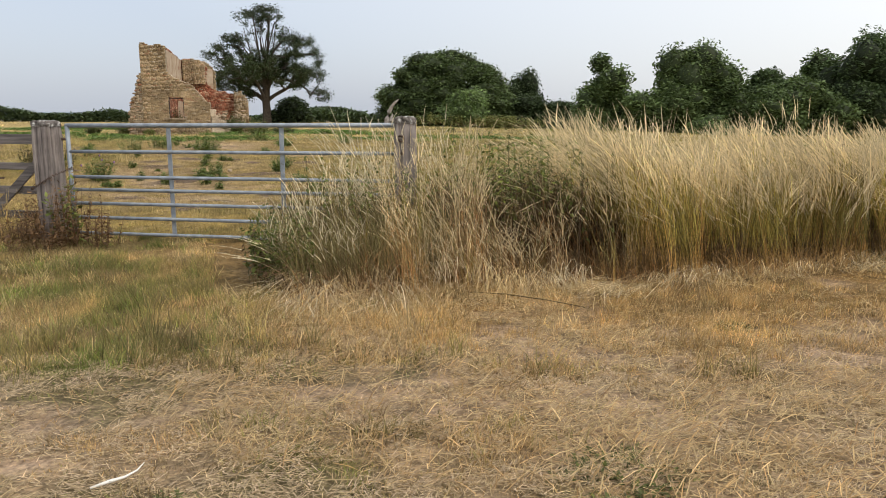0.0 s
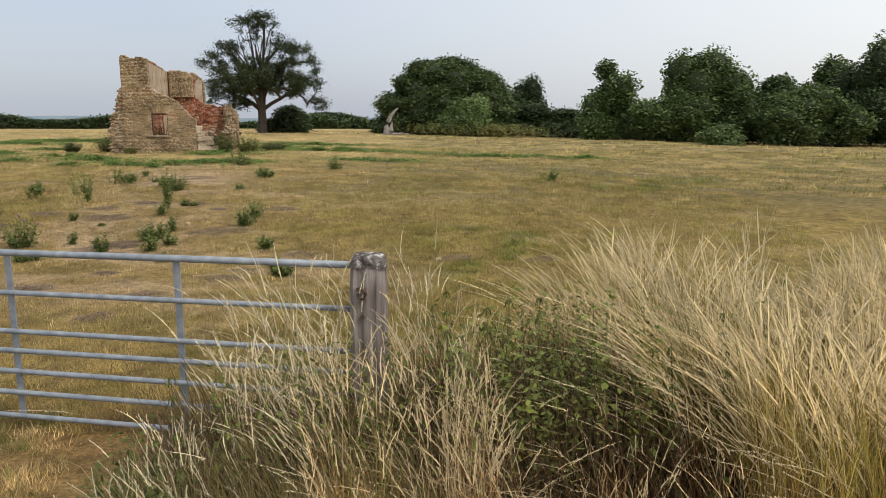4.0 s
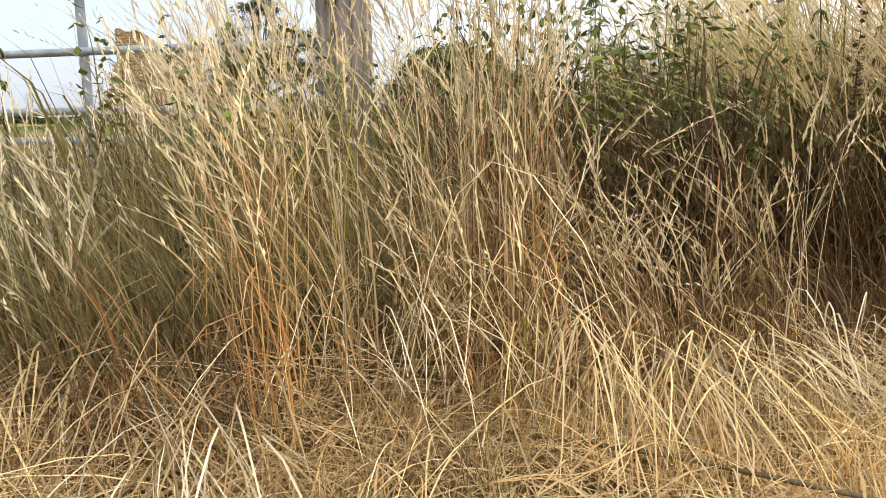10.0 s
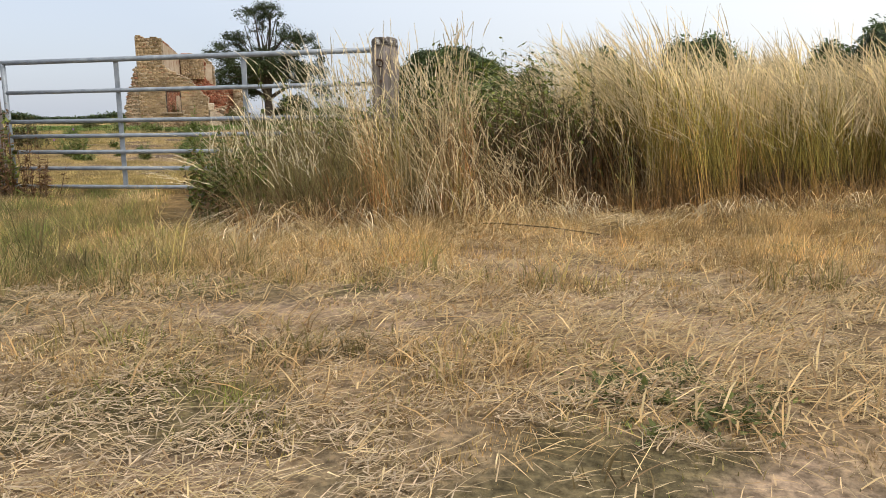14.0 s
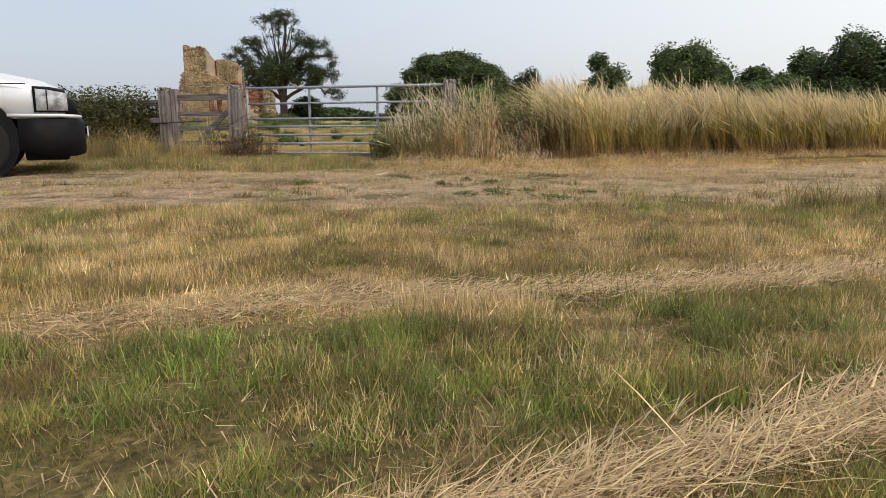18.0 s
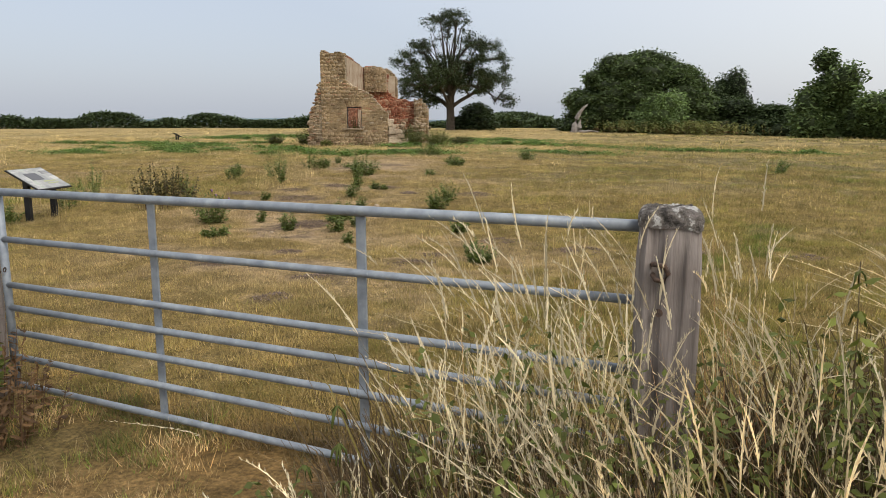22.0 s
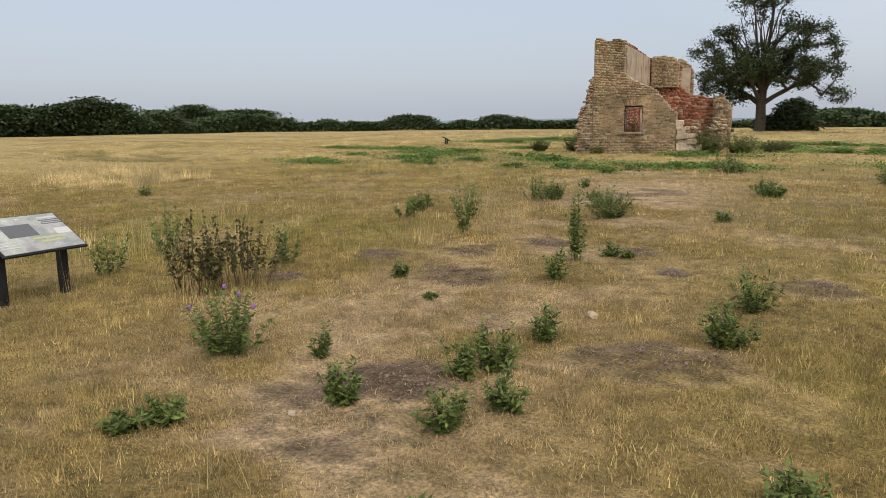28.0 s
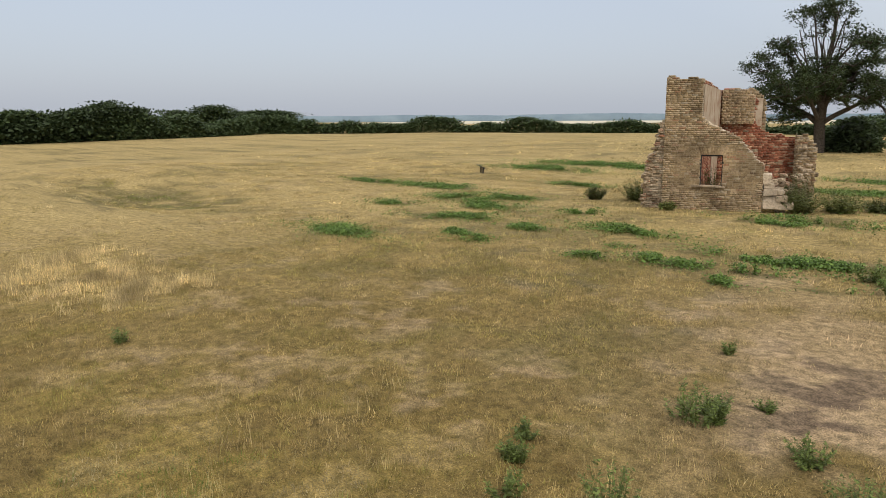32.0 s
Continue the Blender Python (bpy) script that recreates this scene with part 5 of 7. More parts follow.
def brick_wall(name, u0, u1, top, hole, thick, at_, turn, brick, core, label, keep=0, left=None, one=None, proud=0.012, rough=0.004, band=None, low=-0.45, cuts=(), ragged=False):
    """A wall laid of single bricks on a mortar core, its broken edge following the outline top(u)."""
    rr = random.Random(name)
    wall = part(name, box((u0, 0.02, -0.3), (u0 + 0.01, 0.03, -0.29)), core, RU, label, at_)
    wall.rotation_euler = (0, 0, turn)
    courses, cells, cut = int(6 / BH), [], []
    for c in range(int(low / BH), courses):
        z = c * BH
        u = u0 - 0.3 - (BW / 2 if c % 2 else 0)
        while u < u1 + 0.3:
            w_ = BW * rr.uniform(0.93, 1.06) * (0.55 if rr.random() < 0.22 else 1.0)
            lo = left(z) if left else u0
            p, q = max(u, lo - (0.05 if ragged else 0.008) * rr.random()), min(u + w_, u1 + (0.05 if ragged else 0.008) * rr.random())
            if hole and hole[2] - BH * 0.4 < z + BH / 2 < hole[3] + BH * 0.4:
                if u + w_ / 2 < (hole[0] + hole[1]) / 2:
                    q = min(q, hole[0])
                else:
                    p = max(p, hole[1])
            for cu, cz in cuts:
                if z > cz and p < cu < q:
                    q = cu
            mid = (p + q) / 2
            if q - p > 0.035 and z + BH * 0.5 < top(mid) + rr.uniform(-0.04, 0.04):
                cells.append((p, z, q - p))
            u += w_ + 0.008
    vs, qs = [], []
    solo = 0
    F = np.array([(0, 1, 2, 3), (7, 6, 5, 4), (0, 4, 5, 1), (1, 5, 6, 2), (2, 6, 7, 3), (3, 7, 4, 0)])
    cv, cq = [], []
    unit = None
    for u, z, w_ in cells:
        out = proud + rr.uniform(-rough, rough) - (0.03 if rr.random() < 0.04 else 0)
        back = thick + rr.uniform(-rough, rough) + proud
        j = [rr.uniform(-0.004, 0.004) for _ in range(8)]
        if keep and solo < keep and one and band and band[0] < u < band[1] and band[2] < z < band[3]:
            if unit is None:
                unit = bpy.data.meshes.new("brick")
                bm = box((-0.5, 0, -0.5), (0.5, 1, 0.5), 0.03, 0.012)
                bm.to_mesh(unit), bm.free()
                unit.materials.append(one)
            ob = new("brick", unit)
            ob.parent = wall
            ob.location, ob.scale, ob.rotation_euler = (u + w_ / 2, -out, z + BH / 2), (w_ - 0.004, 0.1, BH - 0.009), (rr.uniform(-0.01, 0.01), rr.uniform(-0.012, 0.012), rr.uniform(-0.015, 0.015))
            solo += 1
        else:
            b = len(vs)
            x0, x1, z0, z1 = u + 0.002, u + w_ - 0.002, z + 0.004, z + BH - 0.004
            vs += [(x0 + j[0], -out, z0), (x1 + j[1], -out + j[2], z0), (x1, -out, z1 + j[3]), (x0, -out + j[4], z1 + j[5]), (x0, back, z0), (x1, back, z0), (x1, back, z1), (x0, back, z1)]
            qs += (F + b).tolist()
        b = len(cv)
        x0, x1, z0, z1 = u - 0.006, u + w_ + 0.006, z - 0.002, z + BH + 0.002
        cv += [(x0, 0, z0), (x1, 0, z0), (x1, 0, z1), (x0, 0, z1), (x0, thick, z0), (x1, thick, z0), (x1, thick, z1), (x0, thick, z1)]
        cq += (F + b).tolist()
    none = np.zeros((0, 3), int)
    wall.data = raw_mesh(name, cv, np.array(cq), none, None, core)
    joint = part("brickwork", raw_mesh("brickwork", vs, np.array(qs), none, None, brick), None, wall)
    joint["kind"] = "stuff"
    return wall


front_top = outline([(-0.8, 1.3), (-0.66, 1.75), (-0.5, 1.8), (-0.3, 2.6), (-0.1, 3.4), (0, 3.42), (0.001, 5.02), (0.2, 5.06), (0.5, 5.0), (1.22, 5.0), (1.36, 4.85), (1.37, 3.45), (1.7, 3.2), (2.17, 2.95), (2.5, 2.78), (2.77, 2.58), (3.1, 2.2), (3.37, 1.88), (3.5, 1.75), (3.75, 1.68)])
front_left = lambda z: float(np.interp(z, (0, 0.6, 1.2, 1.75, 2.4, 3.42, 3.43, 6), (-0.8, -0.74, -0.72, -0.62, -0.36, -0.1, 0, 0)))
WIN = (1.40, 2.22, 0.86, 2.03)
brick_wall("front_wall", 0.0, 3.68, front_top, WIN, 0.42, (0, 0, 0), 0, M_BUFF, M_MORTAR, "buff brick front wall with one window, broken off in a slope", 300, None, M_BUFF_ONE, 0.009, 0.005, (0.3, 3.4, 0.55, 2.6), cuts=[(1.36, 3.45)])
brick_wall("wall_end", -0.8, -0.02, front_top, None, 0.5, (0, 0.12, 0), 0, M_RUBBLE, M_MORTAR, "torn end of the outer side wall, stones and brick showing", 0, front_left, None, 0.015, 0.04, ragged=True)
brick_wall("side_wall", 0.0, 7.7, outline([(0, 4.9), (3, 4.95), (5, 4.85), (7.7, 4.8)]), None, 0.30, (1.30, 0.35, 0), radians(90), M_RED, M_MORTAR, "inner side wall of red brick under old plaster")
brick_wall("back_wall", 1.3, 5.6, outline([(1.3, 4.85), (1.9, 4.88), (2.55, 4.8), (2.75, 4.5), (2.95, 4.3), (2.98, 3.2), (3.3, 2.9), (3.6, 2.78), (4.0, 2.72), (4.5, 2.55), (4.8, 2.6), (5.2, 2.4), (5.45, 2.25), (5.6, 1.9)]), None, 0.35, (0, 8.0, 0), 0, M_RED, M_MORTAR, "red brick back wall, its upper part broken away")
brick_wall("far_wall", 2.3, 3.24, outline([(2.3, 4.95), (2.62, 4.98), (2.85, 4.78), (3.05, 4.6), (3.15, 4.3), (3.24, 3.4)]), None, 0.35, (0, 12.0, 0), 0, M_BUFF, M_MORTAR, "standing fragment of the far wall")
brick_wall("chimney_breast", 1.42, 2.86, outline([(1.4, 4.84), (2.0, 4.87), (2.6, 4.75), (2.86, 4.5)]), None, 0.2, (0, 7.72, 0), 0, M_BUFF, M_MORTAR, "buff brick chimney breast", low=3.2, rough=0.002, proud=0.006)
brick_wall("end_pier", 4.7, 5.62, outline([(4.7, 2.7), (5.1, 2.75), (5.4, 2.4), (5.62, 2.0)]), None, 0.5, (0, 7.3, 0), 0, M_BUFF, M_MORTAR, "broken pier of buff brick", rough=0.03)
part("plaster", box((1.345, 0.45, 2.45), (1.372, 7.6, 4.78), 0.0, 0.008), M_PLASTER, RU, "pale patches of old wall plaster")
part("plaster", box((2.46, 11.965, 3.0), (3.06, 11.985, 4.5), 0.0, 0.008), M_PLASTER, RU, "weathered plaster on the far wall")
part("plaster", box((1.33, 5.0, 0.1), (1.36, 7.6, 2.0), 0.0, 0.008), M_PLASTER, RU, "pale plaster left low on the inner wall")
part("window_sill", box((WIN[0] - 0.28, -0.10, WIN[2] - 0.085), (WIN[1] + 0.12, 0.30, WIN[2] - 0.012), 0.008, 0.006), M_RUBBLE, RU, "stone window sill")
frame_thing = part("window_frame", box((WIN[0] - 0.015, 0.06, WIN[3] - 0.05), (WIN[1] + 0.015, 0.14, WIN[3] + 0.005), 0.004), M_BLACK, RU, "dark rotten timber window frame")
for x in (WIN[0] + 0.01, WIN[1] - 0.01):
    part("jamb", box((x - 0.025, 0.06, WIN[2] - 0.01), (x + 0.025, 0.14, WIN[3] - 0.055), 0.004), M_BLACK, frame_thing)
for k in range(13):
    f_ = (k - 6) / 6
    bm = bmesh.new()
    add_box(bm, (-0.034, -0.022, 0), (0.034, 0.1, 0.30), 0.004, 0.003, Matrix.Translation(((WIN[0] + WIN[1]) / 2 + f_ * 0.46, 0, WIN[3] + 0.02)) @ Matrix.Rotation(f_ * 0.35, 4, "Y"))
    part("arch_brick", bm, M_BUFF_ONE, RU)
rr = random.Random(5)


def boulder(name, loc, size, material, parent, label=""):
    bm = bmesh.new()
    bmesh.ops.create_icosphere(bm, subdivisions=2, radius=0.5)
    o = rr.uniform(0, 50)
    for v in bm.verts:
        d = v.co.normalized()
        q_ = [max(-0.40, min(0.40, c)) for c in v.co]
        v.co = Vector(q_) * (1 + 0.28 * noise.noise(d * 1.7 + Vector((o, 0, 0))))
        v.co = Vector((v.co.x * size[0], v.co.y * size[1], v.co.z * size[2]))
    ob = part(name, bm, material, parent, label, loc)
    ob.rotation_euler = (rr.uniform(-0.15, 0.15), rr.uniform(-0.15, 0.15), rr.uniform(-0.5, 0.5))
    return ob


for z, u, w_, h in ((0.0, 3.70, 0.62, 0.34), (0.0, 4.28, 0.5, 0.26), (0.26, 3.72, 0.5, 0.28), (0.28, 4.15, 0.42, 0.26), (0.52, 3.70, 0.45, 0.26), (0.55, 4.05, 0.35, 0.2), (0.78, 3.68, 0.4, 0.2), (0.95, 3.66, 0.3, 0.2), (1.15, 3.66, 0.32, 0.2)):
    block = part("quoin_stone", box((-w_ / 2, -0.24, -h / 2), (w_ / 2, 0.24, h / 2), 0.03, 0.025), M_QUOIN, RU, "", (u + w_ / 2, 0.25 + rr.uniform(-0.05, 0.05), z + h / 2))
    block.rotation_euler = (rr.uniform(-0.04, 0.04), rr.uniform(-0.04, 0.04), rr.uniform(-0.12, 0.12))
for k in range(34):
    u = 1.40 + 2.2 * (k + rr.random()) / 34
    chip = part("edge_stone", box((-0.09, -0.2, -0.03), (0.09, 0.2, 0.03), 0.012, 0.012), M_QUOIN, RU, "", (u, 0.21 + rr.uniform(-0.02, 0.02), float(front_top(u)) + rr.uniform(-0.02, 0.03)))
    chip.rotation_euler = (rr.uniform(-0.1, 0.1), rr.uniform(0.15, 0.75), rr.uniform(-0.2, 0.2))
for k in range(70):
    z = rr.uniform(0, 3.3)
    u = front_left(z) + rr.uniform(-0.04, 0.25)
    boulder("rubble_stone", (min(u, -0.12), rr.uniform(0.08, 0.3), z), (rr.uniform(0.16, 0.32), 0.3, rr.uniform(0.09, 0.15)), M_RUBBLE_ONE, RU)
for k in range(110):
    s = rr.random()
    v_, u = 0.4 + s * 7.8, 4.1 + s * 1.3 + rr.uniform(-0.35, 0.35)
    hmax = float(np.interp(s, (0, 0.25, 0.6, 0.9, 1), (0.9, 1.2, 1.0, 2.2, 2.5)))
    boulder("rubble_stone", (u, v_, rr.random() * hmax), (rr.uniform(0.18, 0.38), rr.uniform(0.2, 0.4), rr.uniform(0.1, 0.19)), M_RUBBLE_ONE, RU)
part("end_wall", box((4.1, 0.5, -0.2), (4.45, 4.2, 0.75), 0.06, 0.08), M_RUBBLE, RU, "low collapsed end wall of rubble")


# ---- trees and hedges ----
def bush_mass(name, loc, size, label, seed, leaf_n, leaf_size, tint, category="bush", group="", trunk=True, lumps=26, base=0.0, uneven=0.0, shell_of=0.25):
    """A dense shrub or small tree: many leafy lumps heaped over a framework of stems."""
    g_ = np.random.default_rng(seed)
    t = thing(name, loc, label, category, group)
    hub = g_.normal(0, 1, (lumps, 3))
    hub /= np.linalg.norm(hub, axis=1)[:, None]
    hub[:, 2] = np.abs(hub[:, 2])
    hub *= (shell_of + (1 - shell_of) * g_.random(lumps) ** 0.4)[:, None]
    half = np.array((size[0] / 2, size[1] / 2, size[2]))
    hub = hub * half * 0.82
    hub *= 1 - uneven * 0.5 + uneven * g_.random((lumps, 1)) ** 2
    hub[:, 2] = base + hub[:, 2] * (1 - base / size[2])
    leaf_n, leaf_size = int(leaf_n * 3.4), leaf_size * 0.78
    which = g_.integers(0, lumps, leaf_n)
    d = g_.normal(0, 1, (leaf_n, 3))
    d /= np.linalg.norm(d, axis=1)[:, None]
    size_l = 0.8 + 0.8 * g_.random(lumps)
    rad = size_l[which] * (1.75 / lumps ** 0.5) * (0.62 + 0.4 * g_.random(leaf_n))
    pos = hub[which] + d * rad[:, None] * np.array((size[0], size[1], size[2] * 1.05)) * 0.62
    pos[:, 2] = np.abs(pos[:, 2])
    stretch = np.array((size[0] / 2 / np.percentile(np.abs(pos[:, 0]), 98), size[1] / 2 / np.percentile(np.abs(pos[:, 1]), 98), size[2] / np.percentile(pos[:, 2], 99)))
    pos, hub = pos * stretch, hub * stretch
    col = tint * (0.72 + 0.5 * g_.random(leaf_n))[:, None] * (0.75 + 0.5 * g_.random(lumps))[which][:, None]
    if trunk:
        bm = bmesh.new()
        for h_ in hub[: min(lumps, 14)]:
            add_tube(bm, [(h_[0] * 0.1, h_[1] * 0.1, -0.1), (h_[0] * 0.45, h_[1] * 0.45, h_[2] * 0.55), tuple(h_)], [size[2] * 0.022, size[2] * 0.014, size[2] * 0.004], 5, False)
        part("trunk", bm, M_BARK, t)
    # solid cores hidden in the lumps, tinted dark as the crown's inner shade
    ico = bmesh.new()
    bmesh.ops.create_icosphere(ico, subdivisions=2, radius=1.0)
    iv = np.array([tuple(v.co) for v in ico.verts])
    it = np.array([[v.index for v in f.verts] for f in ico.faces])
    ico.free()
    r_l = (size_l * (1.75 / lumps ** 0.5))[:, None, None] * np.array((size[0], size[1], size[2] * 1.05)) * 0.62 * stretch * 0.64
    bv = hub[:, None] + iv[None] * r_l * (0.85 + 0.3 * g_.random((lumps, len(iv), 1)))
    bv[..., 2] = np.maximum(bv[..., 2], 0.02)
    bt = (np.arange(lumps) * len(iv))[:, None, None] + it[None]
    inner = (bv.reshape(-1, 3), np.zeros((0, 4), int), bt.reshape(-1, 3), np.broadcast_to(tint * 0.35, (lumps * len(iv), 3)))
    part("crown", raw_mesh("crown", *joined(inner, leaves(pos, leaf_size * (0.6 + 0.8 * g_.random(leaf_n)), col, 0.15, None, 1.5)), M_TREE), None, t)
    return t


def gz(x, y):
    return float(height(x, y))


TREE, WILLOW, DARK = np.array((0.055, 0.078, 0.028)), np.array((0.105, 0.150, 0.052)), np.array((0.056, 0.082, 0.032))


def open_oak(loc, tall, spread, seed, leaf_n):
    """A spreading tree: a short bole that forks into many limbs, foliage in lobes with bare limbs showing between the upper ones."""
    rr = random.Random(seed)
    g_ = np.random.default_rng(seed)
    t = thing("oak_tree", loc, "large open-crowned oak with bare limbs showing near the top", "tree")
    # lobes of the crown: across, deep and up as shares of the spread and the height, then their half sizes and weight
    lobes = [(-0.03, 0.0, 0.93, 0.40, 0.35, 0.075, 1.0), (-0.55, 0.1, 0.76, 0.16, 0.2, 0.04, 0.2), (-0.68, 0.0, 0.59, 0.30, 0.4, 0.13, 0.95), (0.66, 0.0, 0.60, 0.32, 0.4, 0.15, 1.15), (-0.42, 0.0, 0.70, 0.26, 0.3, 0.07, 0.4), (0.42, 0.0, 0.74, 0.26, 0.3, 0.06, 0.4), (0.0, 0.0, 0.82, 0.34, 0.3, 0.06, 0.25),
             (-0.50, 0.1, 0.40, 0.44, 0.5, 0.11, 2.1), (0.55, -0.1, 0.42, 0.42, 0.5, 0.10, 1.7), (0.0, 0.0, 0.52, 0.36, 0.5, 0.13, 2.3), (0.85, 0.1, 0.27, 0.24, 0.3, 0.06, 0.4), (-0.45, -0.2, 0.26, 0.35, 0.3, 0.06, 0.5),
             (0.0, 0.7, 0.48, 0.45, 0.3, 0.14, 1.1), (0.05, -0.7, 0.46, 0.45, 0.3, 0.13, 0.9), (0.1, 0.1, 0.68, 0.40, 0.4, 0.08, 0.15)]
    hubs = []
    for x, y, z, rx, ry, rz, w_ in lobes:
        for _ in range(int(34 * w_)):
            d = g_.normal(0, 1, 3)
            d *= g_.random() ** 0.33 / np.linalg.norm(d)
            hubs.append(((x + d[0] * rx) * spread, (y + d[1] * ry) * spread, (z + d[2] * rz) * tall))
    hubs = np.array(hubs)
    # limbs: each clump is tied to the nearest wood already grown, working outwards
    nodes = [np.array(p) for p in ((0, 0, -0.2), (0.08, 0, 1.2), (0.0, 0.05, 2.6), (0.05, 0, 4.0), (-0.1, 0, 5.6), (0.05, 0.1, 7.2), (0.0, 0, 8.8))]
    up = [None, 0, 1, 2, 3, 4, 5]
    for ang, z, r_ in ((0.2, 2.6, 0.62), (2.9, 2.6, 0.62), (1.5, 3.0, 0.5), (4.5, 2.9, 0.5), (0.6, 4.0, 0.42), (2.6, 4.2, 0.42), (3.6, 4.0, 0.4), (5.4, 4.4, 0.4), (0.0, 5.6, 0.3), (3.1, 5.6, 0.3), (0.3, 5.0, 0.20), (2.8, 5.0, 0.22), (1.6, 5.6, 0.2), (4.6, 5.6, 0.22), (5.6, 5.2, 0.34), (3.7, 5.2, 0.34)):
        last = min(range(7), key=lambda k: abs(nodes[k][2] - z))
        for f_ in (0.25, 0.5, 0.75, 1.0):
            nodes.append(np.array((math.cos(ang + 0.2 * f_) * r_ * spread * f_, math.sin(ang + 0.2 * f_) * r_ * spread * 0.8 * f_, z + tall * (0.10 + 0.17 * (z / 5.6) + 0.28 * max(0.0, 0.42 - r_)) * f_ ** 0.8 + rr.uniform(-0.15, 0.15))))
            up.append(last)
            last = len(nodes) - 1
    bare_from = len(nodes)
    for k in range(15):
        ang, r_, top_z = k * 2.4, 0.10 + 0.34 * ((k * 7) % 15) / 14, tall * (0.92 - 0.16 * ((k * 7) % 15) / 14)
        last = 3 + k % 3
        foot_ = nodes[last]
        for f_ in (0.2, 0.4, 0.6, 0.8, 1.0):
            nodes.append(np.array((foot_[0] + math.cos(ang + 0.25 * f_) * r_ * spread * f_ ** 0.8, foot_[1] + math.sin(ang + 0.25 * f_) * r_ * spread * f_ ** 0.8, foot_[2] + (top_z - foot_[2]) * f_ + rr.uniform(-0.1, 0.1))))
            up.append(last)
            last = len(nodes) - 1
    bare_to = len(nodes)
    order = np.argsort(np.linalg.norm((hubs - np.array((0, 0, tall * 0.3))) * np.array((1, 1, 0.8)), axis=1))
    for k in order:
        h_ = hubs[k]
        P_ = np.array(nodes)
        reach = np.linalg.norm(P_ - h_, axis=1) + 0.6 * np.maximum(0, P_[:, 2] - h_[2])
        reach[:2] = 1e9
        j = int(reach.argmin())
        mid = (P_[j] + h_) / 2 + g_.normal(0, 0.12, 3)
        nodes += [mid, h_]
        up += [j, len(nodes) - 2]
    load = np.ones(len(nodes))
    for k in range(len(nodes) - 1, 0, -1):
        load[up[k]] += load[k]
    thick = 0.018 * load ** 0.5
    thick[bare_from:bare_to] = np.maximum(thick[bare_from:bare_to], np.tile((0.11, 0.09, 0.07, 0.055, 0.04), 15))
    thick[:3] = (0.66, 0.46, 0.43)
    bm = bmesh.new()
    for k in range(1, len(nodes)):
        add_tube(bm, [nodes[up[k]], nodes[k]], [float(min(thick[up[k]], thick[k] * 1.25)), float(thick[k])], 9 if thick[k] > 0.15 else 4, False)
    part("trunk", bm, M_BARK, t)
    size = 0.55 + 0.5 * g_.random(len(hubs))
    which = g_.choice(len(hubs), leaf_n, p=size ** 2 / (size ** 2).sum())
    pos = hubs[which] + g_.normal(0, 1, (leaf_n, 3)) * size[which][:, None] * np.array((0.36, 0.36, 0.25))
    pos = pos[pos[:, 2] > 1.3]
    n = len(pos)
    col = TREE * 0.85 * (0.7 + 0.6 * g_.random(n))[:, None]
    part("crown", raw_mesh("crown", *leaves(pos, 0.128 * (0.6 + 0.8 * g_.random(n)), col, 0.25, None, 1.4), M_TREE), None, t)


open_oak((-31.0, 71.9, 0.95), 12.9, 7.2, 11, 52000)
bush_mass("bush", (-30.3, 76.5, 1.0), (4.8, 4.6, 2.9), "dark rounded bush behind the oak", 12, 3500, 0.3, DARK)
bush_mass("willow_tree", (-13.8, 89.5, 0.5), (17.4, 13, 9.3), "broad dome-shaped willow, dense to the ground", 13, 25000, 0.30, WILLOW * 0.9, "tree", lumps=230, shell_of=0.86)
bush_mass("bush", (-10.1, 82.8, 0.6), (5.8, 5, 4.4), "pale green rounded bush under the willow", 14, 4200, 0.26, WILLOW * 1.8)
bush_mass("bush", (-7.4, 93.5, 0.4), (8.0, 6, 5.6), "dark scrub between the willow and the narrow tree", 18, 4600, 0.28, DARK * 1.15)
bush_mass("conifer", (-4.2, 96.1, 0.4), (5.4, 5, 7.4), "dark narrow tree at the end of the thicket", 15, 5000, 0.28, DARK, "tree")
bush_mass("bush", (-4.1, 91.1, 0.4), (9.5, 6, 4.1), "low dark thicket of scrub", 16, 5200, 0.30, DARK * 1.1)
bush_mass("bush", (1.2, 90.6, 0.2), (7.5, 6, 3.6), "low dark hedge bushes", 17, 3600, 0.30, DARK * 1.15)
ROW = "trees along the field edge"
for x, y, sx, h, sd, col in ((6.2, 82, 7.4, 8.2, 21, WILLOW), (12.3, 80.2, 8.6, 5.6, 22, WILLOW), (16.4, 82.5, 10.8, 9.6, 23, WILLOW * 0.9), (24.3, 85.5, 8.0, 7.0, 24, DARK * 1.2), (25.6, 78, 10.6, 5.4, 25, WILLOW * 0.85),
                             (30.2, 86.5, 8.0, 8.7, 26, WILLOW * 0.8), (34.6, 82.5, 10.4, 10.6, 27, DARK * 1.2), (41.5, 80, 14.5, 9.8, 28, DARK * 1.1), (50, 76, 12, 10, 29, DARK)):
    bush_mass("field_tree", (x + 0.5, y, 0.15), (sx * 0.9, sx * 0.75, h * 0.96), "leafy green tree in the row along the field edge", sd, 9000, 0.33, col * 1.2, "tree", ROW, lumps=44, base=0.6, uneven=0.44)
bush_mass("bush", (17.2, 72.5, 0.0), (3.9, 3, 1.8), "small pale bush in front of the tree row", 31, 1800, 0.2, WILLOW * 1.5)

